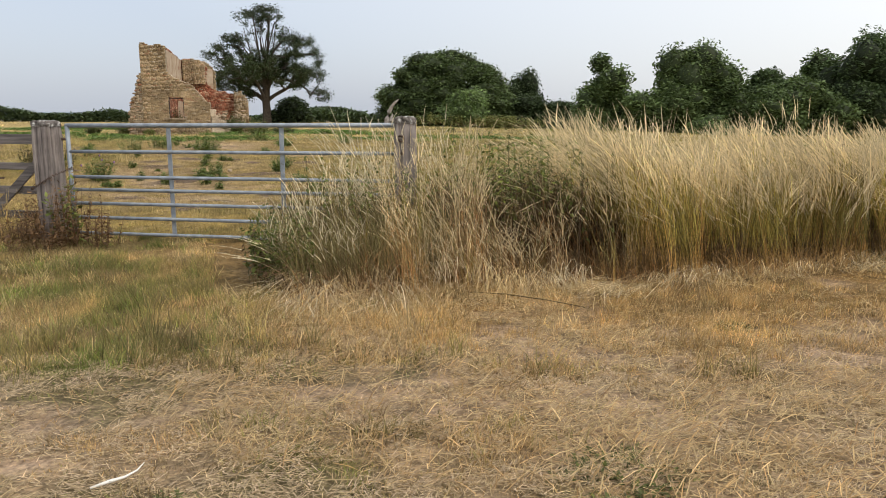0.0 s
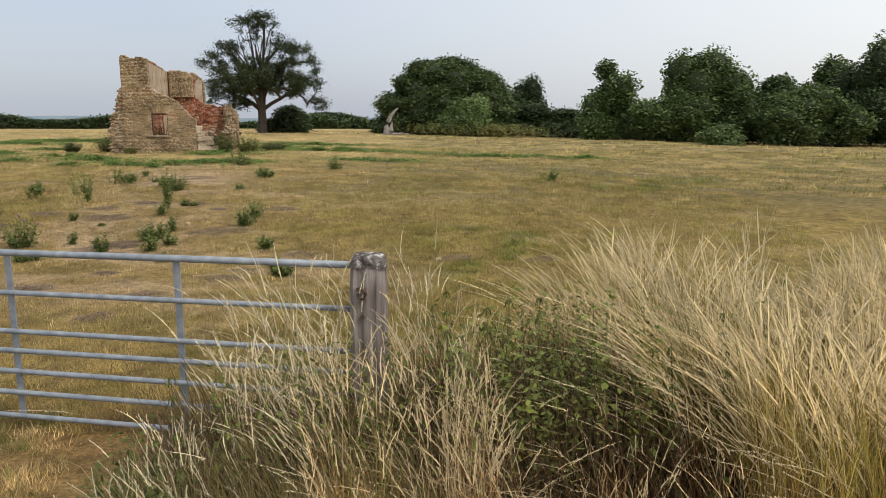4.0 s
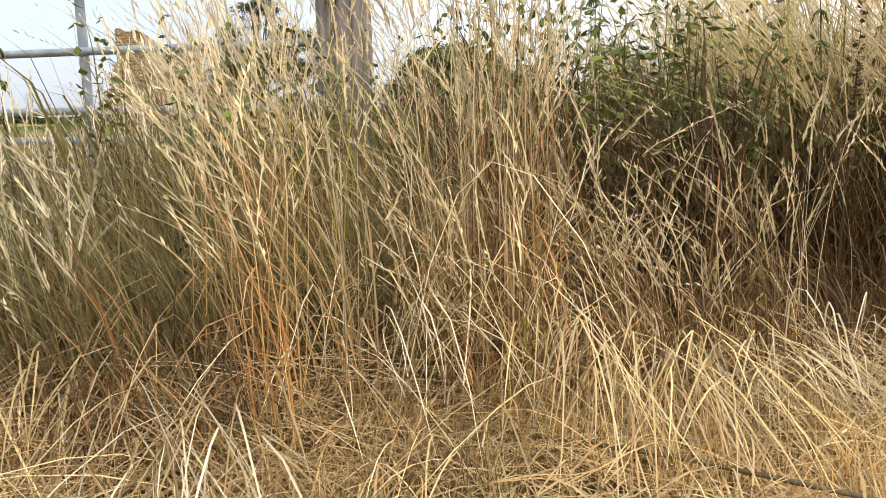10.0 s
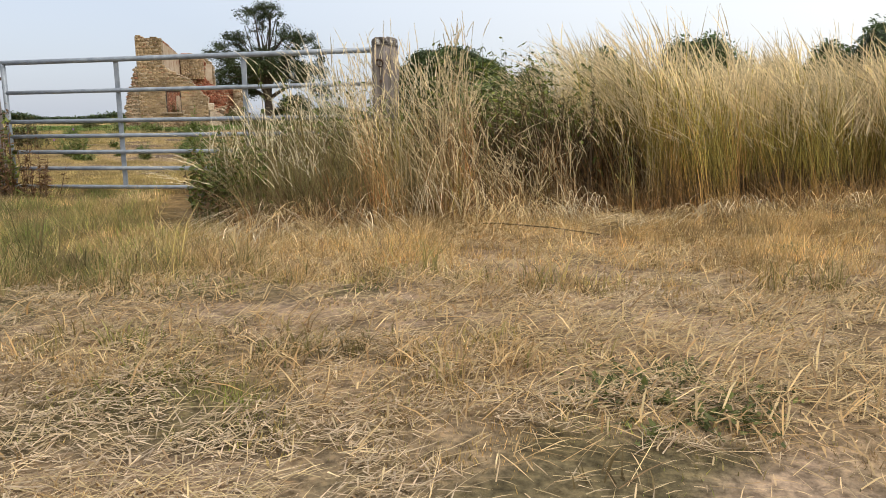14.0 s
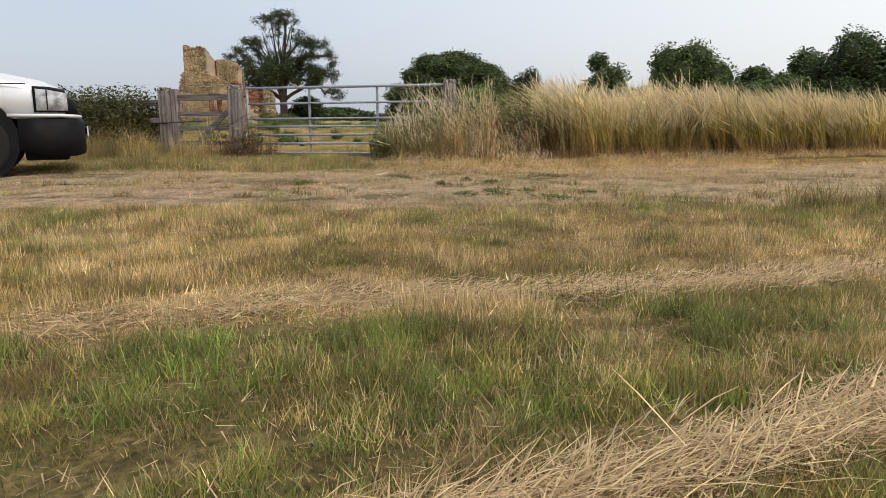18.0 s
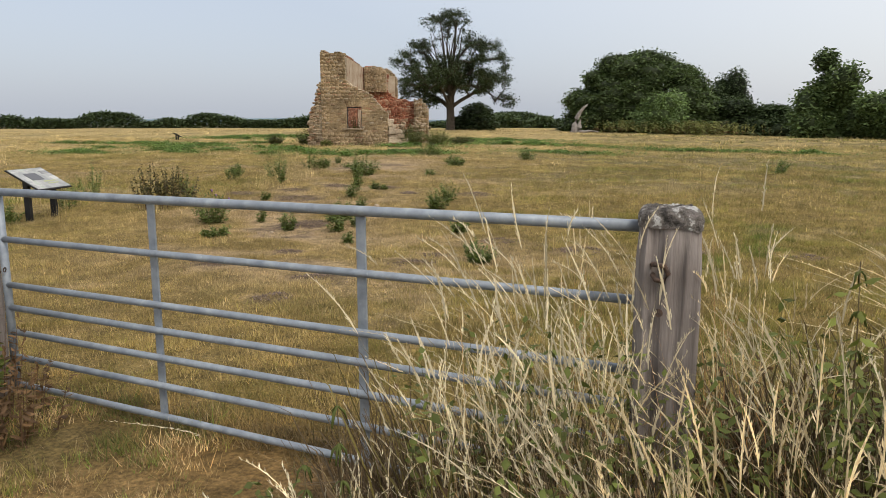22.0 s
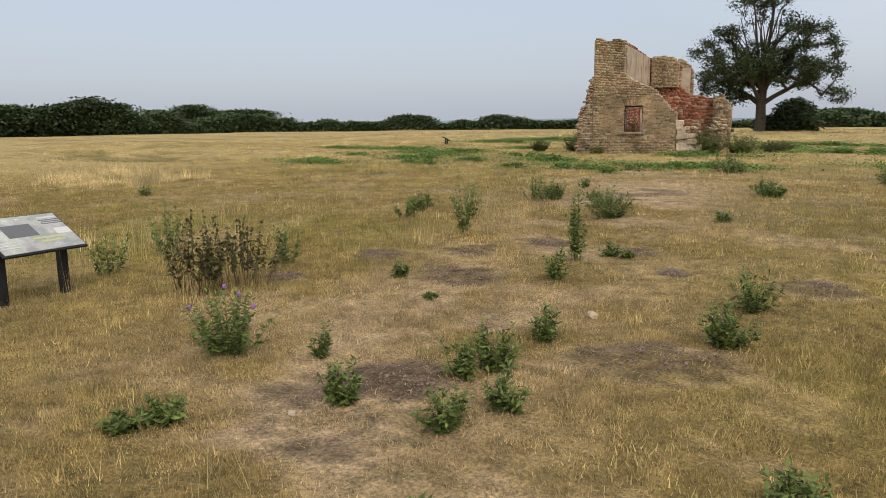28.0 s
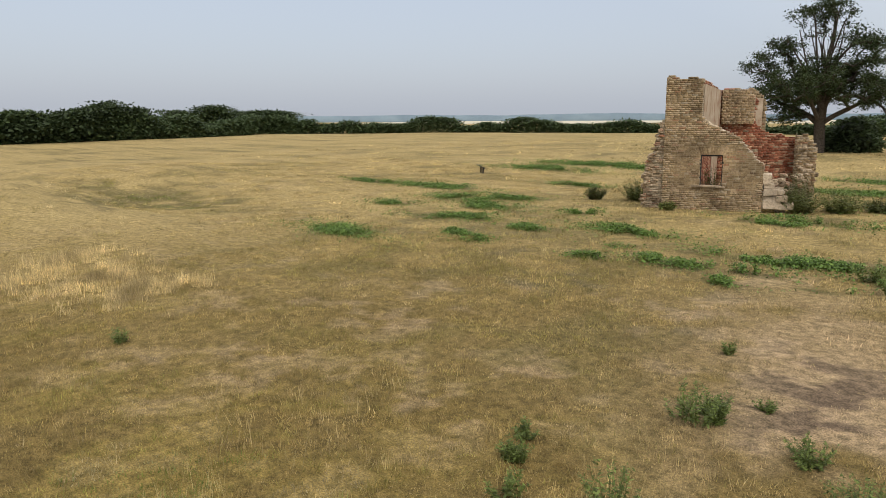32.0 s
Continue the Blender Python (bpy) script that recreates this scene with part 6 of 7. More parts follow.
stump = thing("dead_tree", (-18.5, 78.6, 0.6), "bleached dead trunk leaning by the willow", "tree")
part("trunk", tube([(-0.1, 0, -0.2), (-0.12, 0, 0.5), (-0.18, 0.05, 1.1), (0.02, 0.05, 1.8), (0.42, 0, 2.5), (0.85, 0, 3.0), (1.25, 0, 3.3)], [0.62, 0.46, 0.34, 0.27, 0.2, 0.14, 0.05], 9), M_DEAD, stump)
part("limb", tube([(0.15, -0.1, 0.2), (0.42, -0.15, 0.8), (0.40, -0.1, 1.3), (0.62, -0.1, 1.9)], [0.4, 0.28, 0.16, 0.05], 8), M_DEAD, stump)
part("limb", tube([(0.3, -0.1, 0.3), (0.9, 0.1, 0.3), (1.6, 0.2, 0.42), (2.5, 0.3, 0.3)], [0.3, 0.16, 0.1, 0.04], 7), M_DEAD, stump)
part("root", tube([(-0.3, -0.1, 0.3), (-0.6, -0.2, 0.1), (-0.9, -0.3, -0.1)], [0.3, 0.2, 0.08], 7), M_DEAD, stump)
bare_tree = thing("bare_shrub", (-7.2, 91.5, 0.4), "leafless grey shrub standing in the thicket", "tree")
bm = bmesh.new()
for k in range(26):
    a_, r_ = rr.uniform(0, 6.28), rr.uniform(0.2, 1.6)
    x, y, z = math.cos(a_) * r_, math.sin(a_) * r_, rr.uniform(5, 8)
    add_tube(bm, [(0, 0, 0), (x * 0.4, y * 0.4, z * 0.5), (x, y, z)], [0.09, 0.05, 0.015], 4, False)
part("limb", bm, M_DEAD, bare_tree)

reed_x, reed_y = -8.5 + rng.normal(0, 3.3, 900), 81.5 + rng.normal(0, 1.0, 900)
stuff("tall_weeds", nettles(900, lambda n: (reed_x, reed_y), 1.5, np.array((0.19, 0.20, 0.06)), 0.22, 5), M_TREE, "pale green tall weeds at the foot of the willow", "weeds")


def hedge_line(name, pts, tall, n, size, tint, label, var=0.35):
    """A far hedge as one mass of leaf clumps along a line."""
    g_ = np.random.default_rng(len(name) + n)
    n, size = int(n * 2.6), size * 0.85
    pts = np.array(pts, float)
    seg = np.hypot(*np.diff(pts[:, :2], axis=0).T)
    cum = np.concatenate([[0], np.cumsum(seg)])
    s = g_.random(n) * cum[-1]
    x, y, b = (np.interp(s, cum, pts[:, i]) for i in range(3))
    hh = np.full(n, tall * (1 - var))
    mid = 0.0
    while mid < cum[-1]:
        wide_ = tall * g_.uniform(0.4, 2.6)
        dome = tall * (1 - var + 2 * var * g_.random() ** 2) * np.clip(1 - ((s - mid) / wide_) ** 2, 0, 1) ** 0.35
        hh = np.maximum(hh, dome)
        mid += wide_ * g_.uniform(0.35, 1.0)
    z = b + hh * g_.random(n) ** 0.7
    pos = np.stack([x + g_.normal(0, tall * 0.25, n), y + g_.normal(0, tall * 0.25, n), z], 1)
    col = tint * (0.75 + 0.5 * g_.random(n))[:, None]
    return stuff(name, [leaves(pos, size * (0.6 + 0.8 * g_.random(n)), col, 0.1, None, 1.4)], M_TREE, label, "hedge")


hedge_line("far_hedge", [(-112, 12, 1.1), (-130, 46, 1.1), (-160, 82, 1.0), (-158, 100, 1.0), (-146, 124, .8), (-128, 142, 0.6), (-100, 153, .5), (-60, 155, .4), (-40, 160, .3)], 3.4, 36000, 0.5, DARK * 1.2, "long dark hedge closing the far side of the pasture", 0.42)
hedge_line("far_trees", [(-111, 0, 1.1), (-119, 26, 1.1), (-125, 36, 1.1), (-133, 48, 1.1)], 4.6, 20000, 0.45, DARK * 0.8, "dark trees at the far edge of the pasture", 0.45)
hedge_line("distant_trees", [(-184, 70, 1.0), (-177, 82, 1.0), (-168, 96, 1.0)], 5.4, 9000, 0.5, DARK, "distant field trees", 0.45)
hedge_line("back_hedge", [(-62, 150, .4), (-50, 142, .4), (-38, 150, .3), (-20, 150, .3), (30, 140, 0), (90, 100, 0)], 3.3, 9000, 0.6, DARK * 1.3, "low hedge beyond the oak", 0.5)
# blue-grey of the distance haze goes straight into the ridge's colour
ridge_m = Mat("haze_blue_ridge", 1.0, spec=0.0)
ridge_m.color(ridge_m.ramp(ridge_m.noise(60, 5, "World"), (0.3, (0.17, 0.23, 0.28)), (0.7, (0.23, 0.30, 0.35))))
vs, qs = [], []
ang = np.linspace(radians(5), radians(215), 260)
top = 16 + 20 * vnoise(ang * 40, ang * 0, 5.0, 4) * (0.4 + 0.6 * vnoise(ang * 10, ang * 0 + 3, 2.5, 6)) + 3 * vnoise(ang * 300, ang * 0, 2.0, 1)
for a_, t_ in zip(ang, top):
    c, s = math.cos(a_) * 2500, math.sin(a_) * 2500
    vs += [(c, s, -5), (c, s, t_), (c * 1.1, s * 1.1, t_ * 0.9)]
for k in range(len(ang) - 1):
    qs += [(3 * k, 3 * k + 3, 3 * k + 4, 3 * k + 1), (3 * k + 1, 3 * k + 4, 3 * k + 5, 3 * k + 2)]
tagged(new("backdrop_ridge", raw_mesh("backdrop_ridge", vs, np.array(qs), np.zeros((0, 3), int), None, ridge_m.m)), "wooded ridge on the horizon, coloured blue-grey for haze", "ridge", kind="structure")
wheat = Mat("pale_far_field", 0.95)
wheat.color(wheat.ramp(wheat.noise(25, 4, "World"), (0.3, (0.50, 0.45, 0.33)), (0.7, (0.60, 0.55, 0.42))))
bm = bmesh.new()
for x0, y0, x1, y1 in ((-900, 560, -420, 760), (-330, 640, -160, 780)):
    bm.faces.new([bm.verts.new((x, y, z)) for x, y, z in ((x0, y0, 0.9), (x1, y0, 0.9), (x1, y1, 4.0), (x0, y1, 4.0))])
tagged(part("far_field", bm, wheat.m), "pale ripe fields far off", "field", kind="structure")


# ---- information boards ----
m = Mat("faded_print", 0.35, spec=0.5)
m.color(m.blend(m.ramp(m.noise(0.16, 3), (0.42, (0.30, 0.31, 0.30)), (0.55, (0.44, 0.43, 0.41)), (0.62, (0.36, 0.40, 0.33))), m.ramp(m.noise(0.4, 4), (0.4, (0.85, 0.85, 0.85)), (0.6, (1.15, 1.15, 1.15))), 1.0, "MULTIPLY"))
M_PRINT = m.m
M_TEXT = Mat("grey_print", 0.5).color((0.55, 0.55, 0.52)).m
M_INK = Mat("dark_print", 0.5).color((0.12, 0.12, 0.13)).m
M_YEL = Mat("yellow_green_print", 0.5).color((0.42, 0.44, 0.22)).m


def info_board(loc, turn, label, w_=0.86, text=True):
    """A sloping lectern panel on two legs."""
    t = thing("information_board", loc, label, "information board", turn=turn)
    tilt = Matrix.Translation((0, 0, 0.70)) @ Matrix.Rotation(radians(30), 4, "X")
    bm = bmesh.new()
    add_box(bm, (-w_ / 2, -0.31, -0.022), (w_ / 2, 0.31, 0.0), 0.006, 0, tilt)
    panel = part("panel_frame", bm, M_BLACK, t, "black steel panel tray")
    bm = bmesh.new()
    add_box(bm, (-w_ / 2 + 0.02, -0.29, 0.002), (w_ / 2 - 0.02, 0.29, 0.008), 0, 0, tilt)
    part("printed_panel", bm, M_PRINT, t, "sun-faded printed panel")
    if text:
        for x, y, sx, sy, mm in [(-0.32, 0.22, 0.16, 0.018, M_TEXT), (-0.12, 0.235, 0.05, 0.022, M_TEXT), (0.0, 0.235, 0.04, 0.022, M_TEXT), (0.3, 0.225, 0.2, 0.02, M_TEXT), (0.3, 0.18, 0.22, 0.012, M_INK), (0.3, 0.15, 0.2, 0.012, M_INK), (0.3, 0.12, 0.22, 0.012, M_INK),
                                 (-0.08, 0.05, 0.3, 0.2, M_INK), (0.12, -0.1, 0.3, 0.03, M_YEL), (0.14, -0.16, 0.26, 0.025, M_YEL), (-0.3, -0.12, 0.18, 0.012, M_TEXT), (-0.3, -0.16, 0.2, 0.012, M_TEXT), (-0.3, -0.2, 0.17, 0.012, M_TEXT), (0.33, -0.02, 0.16, 0.1, M_TEXT)]:
            bm = bmesh.new()
            add_box(bm, (x - sx / 2, y - sy / 2, 0.0085), (x + sx / 2, y + sy / 2, 0.0105), 0, 0, tilt)
            part("print_bar", bm, mm, t)
    for x in (-w_ / 2 + 0.10, w_ / 2 - 0.12):
        part("leg", box((x - 0.038, -0.04, -0.12), (x + 0.038, 0.045, 0.67), 0.006), M_BLACK, t)
    part("crossbar", box((-w_ / 2 + 0.13, -0.045, 0.50), (w_ / 2 - 0.15, -0.01, 0.54), 0.004), M_BLACK, t)
    return t


info_board((-7.0, 5.25, 0.07), radians(110), "black lectern board with a faded printed panel")
info_board((-38.3, 38.9, gz(-38.3, 38.9) - 0.3), radians(150), "distant black lectern board in the grass", text=False)


# ---- weeds ----
M_STALK = attr_mat("weed_stalk", 0.8, 0.0)
M_PURPLE = Mat("thistle_flower", 0.8).color((0.28, 0.14, 0.34)).m


def weed(name, x, y, tall, r, stems, label, seed, tint, leaf=0.06, per=16, category="thistle", narrow=2.6, flowers=0, stalk=(0.16, 0.17, 0.06), bottom=0.05, group="thistles and weeds in the pasture", gather=0.35, thick=0.007, droop=-0.15):
    """A clump of leafy stems spreading from one root."""
    global rng
    keep_rng, rng = rng, np.random.default_rng(seed)
    tall, r = (tall * 0.85, r * 0.85) if category == "thistle" else (tall, r)
    t = thing(name, (x, y, gz(x, y) - 0.01), label, category, group)
    a = rng.random(stems) * 2 * np.pi
    d = r * np.sqrt(rng.random(stems))
    h = tall * (1 - 0.45 * (d / r) ** 2) * (0.7 + 0.4 * rng.random(stems))
    root = np.stack([np.cos(a) * d * gather, np.sin(a) * d * gather, np.zeros(stems)], 1)
    tip = np.stack([np.cos(a) * d, np.sin(a) * d, h], 1)
    sc = np.broadcast_to(np.array(stalk), (stems, 3))
    S = [ribbons(root, tip, np.zeros((stems, 3)), np.full(stems, thick), sc, sc, (1, 0.8, 0.6), a + k) for k in (0, 1.57)]
    v, q, tr_, c = joined(*S)
    part("stalk", raw_mesh("stalk", v, q, tr_, c, M_STALK), None, t)
    L = []
    for k in range(per):
        s = bottom + (1 - bottom) * ((k + rng.random(stems)) / per)
        pos = root + (tip - root) * s[:, None]
        L.append(leaves(pos, leaf * (0.6 + 0.7 * rng.random(stems)) * (1.15 - 0.5 * s), tint * (0.55 + 0.8 * rng.random(stems))[:, None], droop, None, narrow))
    v, q, tr_, c = joined(*L)
    part("foliage", raw_mesh("foliage", v, q, tr_, c, M_LEAF), None, t)
    for k in range(flowers):
        bm = bmesh.new()
        bmesh.ops.create_icosphere(bm, subdivisions=1, radius=0.018)
        bmesh.ops.scale(bm, vec=(1, 1, 1.3), verts=bm.verts)
        part("flower", bm, M_PURPLE, t, "purple thistle flower", tuple(tip[k]))
    rng = keep_rng
    return t


TH, DOCK = np.array((0.150, 0.195, 0.050)), np.array((0.10, 0.065, 0.03))
for k, (x, y, h, r, n) in enumerate([(-3.92, 5.84, 0.62, 0.42, 34), (0.82, 4.88, 0.34, 0.27, 24), (-0.17, 6.56, 0.3, 0.19, 16), (-1.43, 8.36, 0.4, 0.3, 24), (-1.68, 9.38, 0.5, 0.3, 18), (-2.27, 6.93, 0.45, 0.22, 18), (-2.37, 6.68, 0.34, 0.2, 12), (-2.6, 5.91, 0.42, 0.17, 14), (-3.36, 6.26, 0.36, 0.08, 6), (-3.02, 5, 0.2, 0.2, 12), (-3.03, 4.77, 0.14, 0.15, 10), (-5.36, 12.5, 0.6, 0.5, 40), (-3.57, 9.1, 0.48, 0.18, 12), (-4.8, 8.12, 0.2, 0.11, 8), (-8.2, 11.17, 0.4, 0.25, 14), (-8.19, 21.91, 0.6, 0.45, 18), (-4.91, 16.78, 0.38, 0.38, 18), (-3.76, 10.3, 0.24, 0.18, 10), (-7.43, 13.76, 0.42, 0.3, 14), (-4, 13.26, 0.22, 0.2, 10), (-5.18, 17.15, 0.45, 0.35, 14), (-4.32, 21.32, 0.55, 0.5, 18), (-8.99, 23, 0.6, 0.6, 18), (-1.89, 6.11, 0.34, 0.2, 12), (-1.79, 6.52, 0.32, 0.18, 10), (-2.42, 7.62, 0.36, 0.2, 12), (3.51, 18.42, 0.5, 0.5, 12), (-1.22, 5.36, 0.22, 0.12, 8), (-8.48, 11.64, 0.34, 0.18, 12), (-7.45, 13.76, 0.3, 0.3, 16), (-6.1, 13.31, 0.4, 0.4, 20), (-15.56, 9.42, 0.34, 0.25, 10), (-7.28, 13.51, 0.45, 0.25, 14), (-8.16, 11.22, 0.3, 0.2, 12), (-8.44, 15.98, 0.3, 0.2, 9), (-7.05, 14.3, 0.2, 0.2, 8), (-3.59, 10.33, 0.15, 0.12, 6), (-3.97, 7.84, 0.08, 0.12, 6)]):
    weed("thistle", x, y, h, r, n, "green spiny thistle clump in the dry pasture", 100 + k, TH, 0.025 if y < 16 else 0.036, 36, flowers=4 if k == 0 else 0)
for k, (x, y, h, r, n) in enumerate([(-6.05, 10.21, 0.7, 0.16, 9), (-3.88, 9.83, 0.85, 0.13, 16), (-7.5, 6.11, 0.7, 0.25, 12), (-7.89, 6.92, 0.85, 0.3, 12), (-6.25, 7.63, 0.6, 0.18, 9), (-6.85, 4.57, 0.4, 0.25, 12), (-7.78, 10.6, 0.4, 0.25, 8), (-7.61, 13.35, 0.6, 0.3, 9), (-6.87, 11.06, 0.6, 0.35, 14), (-7.38, 13.31, 0.5, 0.35, 9)]):
    weed("tall_weed", x, y, h, r, n, "tall thin green weed going to seed", 150 + k, TH * 1.1, 0.026, 40, "weed", 2.8, bottom=0.15)
for k, (x, y) in enumerate([(-5.88, 6.39), (-5.72, 6.64), (-5.67, 6.82)]):
    weed("dock_plant", x, y, 0.86, 0.42, 17, "withered dark dock stems with drooping brown leaves", 170 + k, np.array((0.095, 0.085, 0.03)), 0.042, 30, "dock plant", 1.6, 0, (0.16, 0.095, 0.055), 0.36, "docks by the board", 0.55, 0.008, 0.5)
for k, (x, y, h, r) in enumerate(((0.30, -0.42, 0.72, 0.30), (0.08, -0.5, 0.5, 0.30), (0.55, -0.36, 0.48, 0.30), (-0.25, -0.42, 0.42, 0.26), (0.2, -0.7, 0.3, 0.3))):
    weed("dead_weed", x, y, h * 1.15, r, 22, "reddish brown dead weeds at the foot of the post", 180 + 7 * k, np.array((0.19, 0.11, 0.05)), 0.022, 22, "weed", 2.6, 0, (0.15, 0.09, 0.05), 0.05, "dead weeds by the post", 0.7)
weed("dead_weed", 0.25, -0.25, 0.85, 0.25, 10, "green leafy weed beside the hinge post", 181, LEAF, 0.05, 14, "weed", 1.8, 0, (0.17, 0.10, 0.06), 0.2, "")
for k, (a_, d_, h) in enumerate([(4.9, -0.1, 1.42), (2.45, -0.12, 1.0), (8.7, 0.0, 1.25)]):
    x, y = HEDGE0 + HEDGE_E * a_ + HEDGE_N * d_
    weed("dock_plant", float(x), float(y), h, 0.05, 2, "single dark dock stalk with seeds", 190 + k, DOCK, 0.022, 60, "dock plant", 1.1, 0, (0.09, 0.06, 0.035), 0.6, "dock stalks along the bank")
stuff("fence_weeds", nettles(2100, lambda n: (rng.uniform(-6.5, -1.72, n), rng.normal(-0.2, 0.35, n)), 1.14, np.array((0.082, 0.088, 0.028)), 0.056, 12)
      + nettles(60, lambda n: (rng.uniform(-6.5, -1.9, n), rng.normal(0.1, 0.3, n)), 1.3, np.array((0.07, 0.06, 0.03)), 0.04, 16), M_LEAF, "rank brown-green weeds smothering the fence", "weeds")

for k, (x, y, r) in enumerate([(5.83, -5.79, 0.13), (5.57, -6.28, 0.22), (5.37, -5.94, 0.09), (5.21, -6.26, 0.15), (4.95, -6.36, 0.12), (4.01, -4.72, 0.15), (4.98, -5.13, 0.10), (4.55, -5.35, 0.06), (4.69, -4.84, 0.07), (5.41, -4.18, 0.28), (3.29, -5.5, 0.2), (6.13, -2.12, 0.14), (5.14, -5.94, 0.14)]):
    weed("track_weed", x, y, 0.05, r, int(24 + 260 * r), "low dark green weed pressed flat on the track", 400 + k, np.array((0.135, 0.15, 0.045)), 0.014, 8, "weed", 2.0, 0, (0.10, 0.11, 0.04), 0.1, "low weeds on the track")

# low green beds round the ruin
sets = []
for nx, ny, rx, ry in NETTLES:
    n = int(6500 * rx * ry / (1 + 0.03 * ny)) + 900
    far_out = np.where(rng.random(n) < 0.25, 0.85, 0.40)
    x, y = nx + rng.normal(0, 1, n) * far_out * rx, ny + rng.normal(0, 1, n) * far_out * ry
    ok = fnoise(x, y, 0.8, 6) > 0.44
    x, y = x[ok], y[ok]
    z = height(x, y) + 0.01 + 0.2 * rng.random(len(x)) * (0.3 + vnoise(x, y, 0.8, 3))
    sets.append(leaves(np.stack([x, y, z], 1), (0.028 + 0.0006 * ny) * (0.6 + 0.8 * rng.random(len(x))), np.array((0.15, 0.24, 0.05)) * (0.6 + 0.7 * rng.random(len(x)))[:, None], 0.1))
stuff("low_nettles", sets, M_LEAF, "low green nettle beds spreading over the pasture", "nettles")
for x, y, sx, h, sd in ((-21.9, 32.8, 1.5, 0.9, 41), (-23.4, 31.8, 0.9, 0.6, 42), (-15.2, 33.4, 1.5, 0.95, 43), (-14.2, 34.4, 1.8, 0.85, 44), (-15.9, 34.6, 1.2, 1.3, 45), (-17.6, 34.2, 1.2, 1.35, 46), (-19.0, 30.6, 0.6, 0.35, 47), (-13.2, 35.6, 1.4, 0.5, 48), (-18.35, 32.6, 0.8, 1.5, 49)):
    weed("shrub", x, y, h * 1.15, sx * 0.62, int(60 + 40 * sx), "rank green growth against the ruined wall", sd, np.array((0.125, 0.145, 0.04)) * (0.7 + 0.3 * (sd % 3)), 0.05, 30, "shrub", 1.7, 0, (0.13, 0.11, 0.05), 0.02, "shrubs round the ruin")

# stones and sticks on the ground
for k, (x, y, s_) in enumerate([(-2.56, 8.36, 0.09), (-2.64, 5.6, 0.05), (2.68, 6.2, 0.08), (2.02, 4.14, 0.06), (-1.33, 5.54, 0.04)]):
    st = boulder("stone", (x, y, gz(x, y) + s_ * 0.25), (s_ * 1.3, s_, s_ * 0.8), M_PLASTER, None)
    tagged(st, "small pale stone lying in the dry grass", "stone", "stones in the pasture")
stalk_d = thing("dead_stalk", (4.84, -1.76, gz(4.84, -1.76)), "long grey-brown dead stalk lying before the bank", "stalk")
part("shaft", tube([(-0.40, 0.11, 0.035), (-0.12, 0.03, 0.05), (0.15, -0.05, 0.045), (0.42, -0.11, 0.02)], [0.004, 0.0045, 0.004, 0.003], 7), M_STEM, stalk_d)
stick = thing("stick", (3.78, -4.60, gz(3.78, -4.60)), "bleached white splinter of wood on the track", "stick", turn=0.7)
part("shaft", tube([(-0.085, -0.01, 0.02), (-0.03, 0, 0.024), (0.02, 0.006, 0.026), (0.06, 0.02, 0.034), (0.085, 0.035, 0.05)], [0.0035, 0.006, 0.0045, 0.003, 0.0015], 6), Mat("bleached_wood", 0.8).color((0.75, 0.72, 0.66)).m, stick)


# ---- parked car ----
paint = Mat("silver_paint", 0.3, 0.25, 0.5)
paint.color(paint.ramp(paint.noise(0.5, 3), (0.3, (0.62, 0.64, 0.67)), (0.7, (0.68, 0.70, 0.73))))
M_PAINT = paint.m
M_PLASTIC = Mat("black_plastic", 0.55, spec=0.08)
M_PLASTIC.color(M_PLASTIC.ramp(M_PLASTIC.noise(0.2, 4), (0.3, (0.006, 0.006, 0.007)), (0.7, (0.014, 0.014, 0.015))))
M_PLASTIC = M_PLASTIC.m
M_GLASS = Mat("dark_glass", 0.05, spec=0.6).color((0.02, 0.025, 0.03)).m
M_LENS = Mat("lamp_lens", 0.06, 0.0, 0.7)
M_LENS.color(M_LENS.ramp(M_LENS.noise(0.09, 2), (0.38, (0.20, 0.21, 0.22)), (0.6, (0.52, 0.54, 0.57))))
M_LENS = M_LENS.m
M_RUBBER = Mat("tyre_rubber", 0.85).color((0.012, 0.012, 0.012)).m
M_ALLOY = Mat("alloy_rim", 0.35, 0.8).color((0.45, 0.45, 0.46)).m
car = thing("parked_car", (-0.89, -4.52, 0.08), "silver off-road car with black bumpers, parked on the verge", "car", turn=radians(39))


def shell(sections, sides=10):
    """A body lofted through cross-sections: x, half-width, low, high, roundness."""
    bm = bmesh.new()
    rings = []
    for x, hw, lo, hi, rd in sections:
        pts = [(-hw, lo), (-hw, lo + (hi - lo) * 0.5), (-hw * 0.985, hi - rd), (-hw * 0.93, hi - rd * 0.35), (-hw * 0.8, hi), (0, hi + 0.015), (hw * 0.8, hi), (hw * 0.93, hi - rd * 0.35), (hw * 0.985, hi - rd), (hw, lo + (hi - lo) * 0.5), (hw, lo)]
        rings.append([bm.verts.new((x, y, z)) for y, z in pts])
    for a_, b_ in zip(rings, rings[1:]):
        for k in range(len(a_) - 1):
            f = bm.faces.new((a_[k], a_[k + 1], b_[k + 1], b_[k]))
            f.smooth = True
        bm.faces.new((a_[-1], a_[0], b_[0], b_[-1]))
    bm.faces.new(rings[0][::-1])
    bm.faces.new(rings[-1])
    return bm


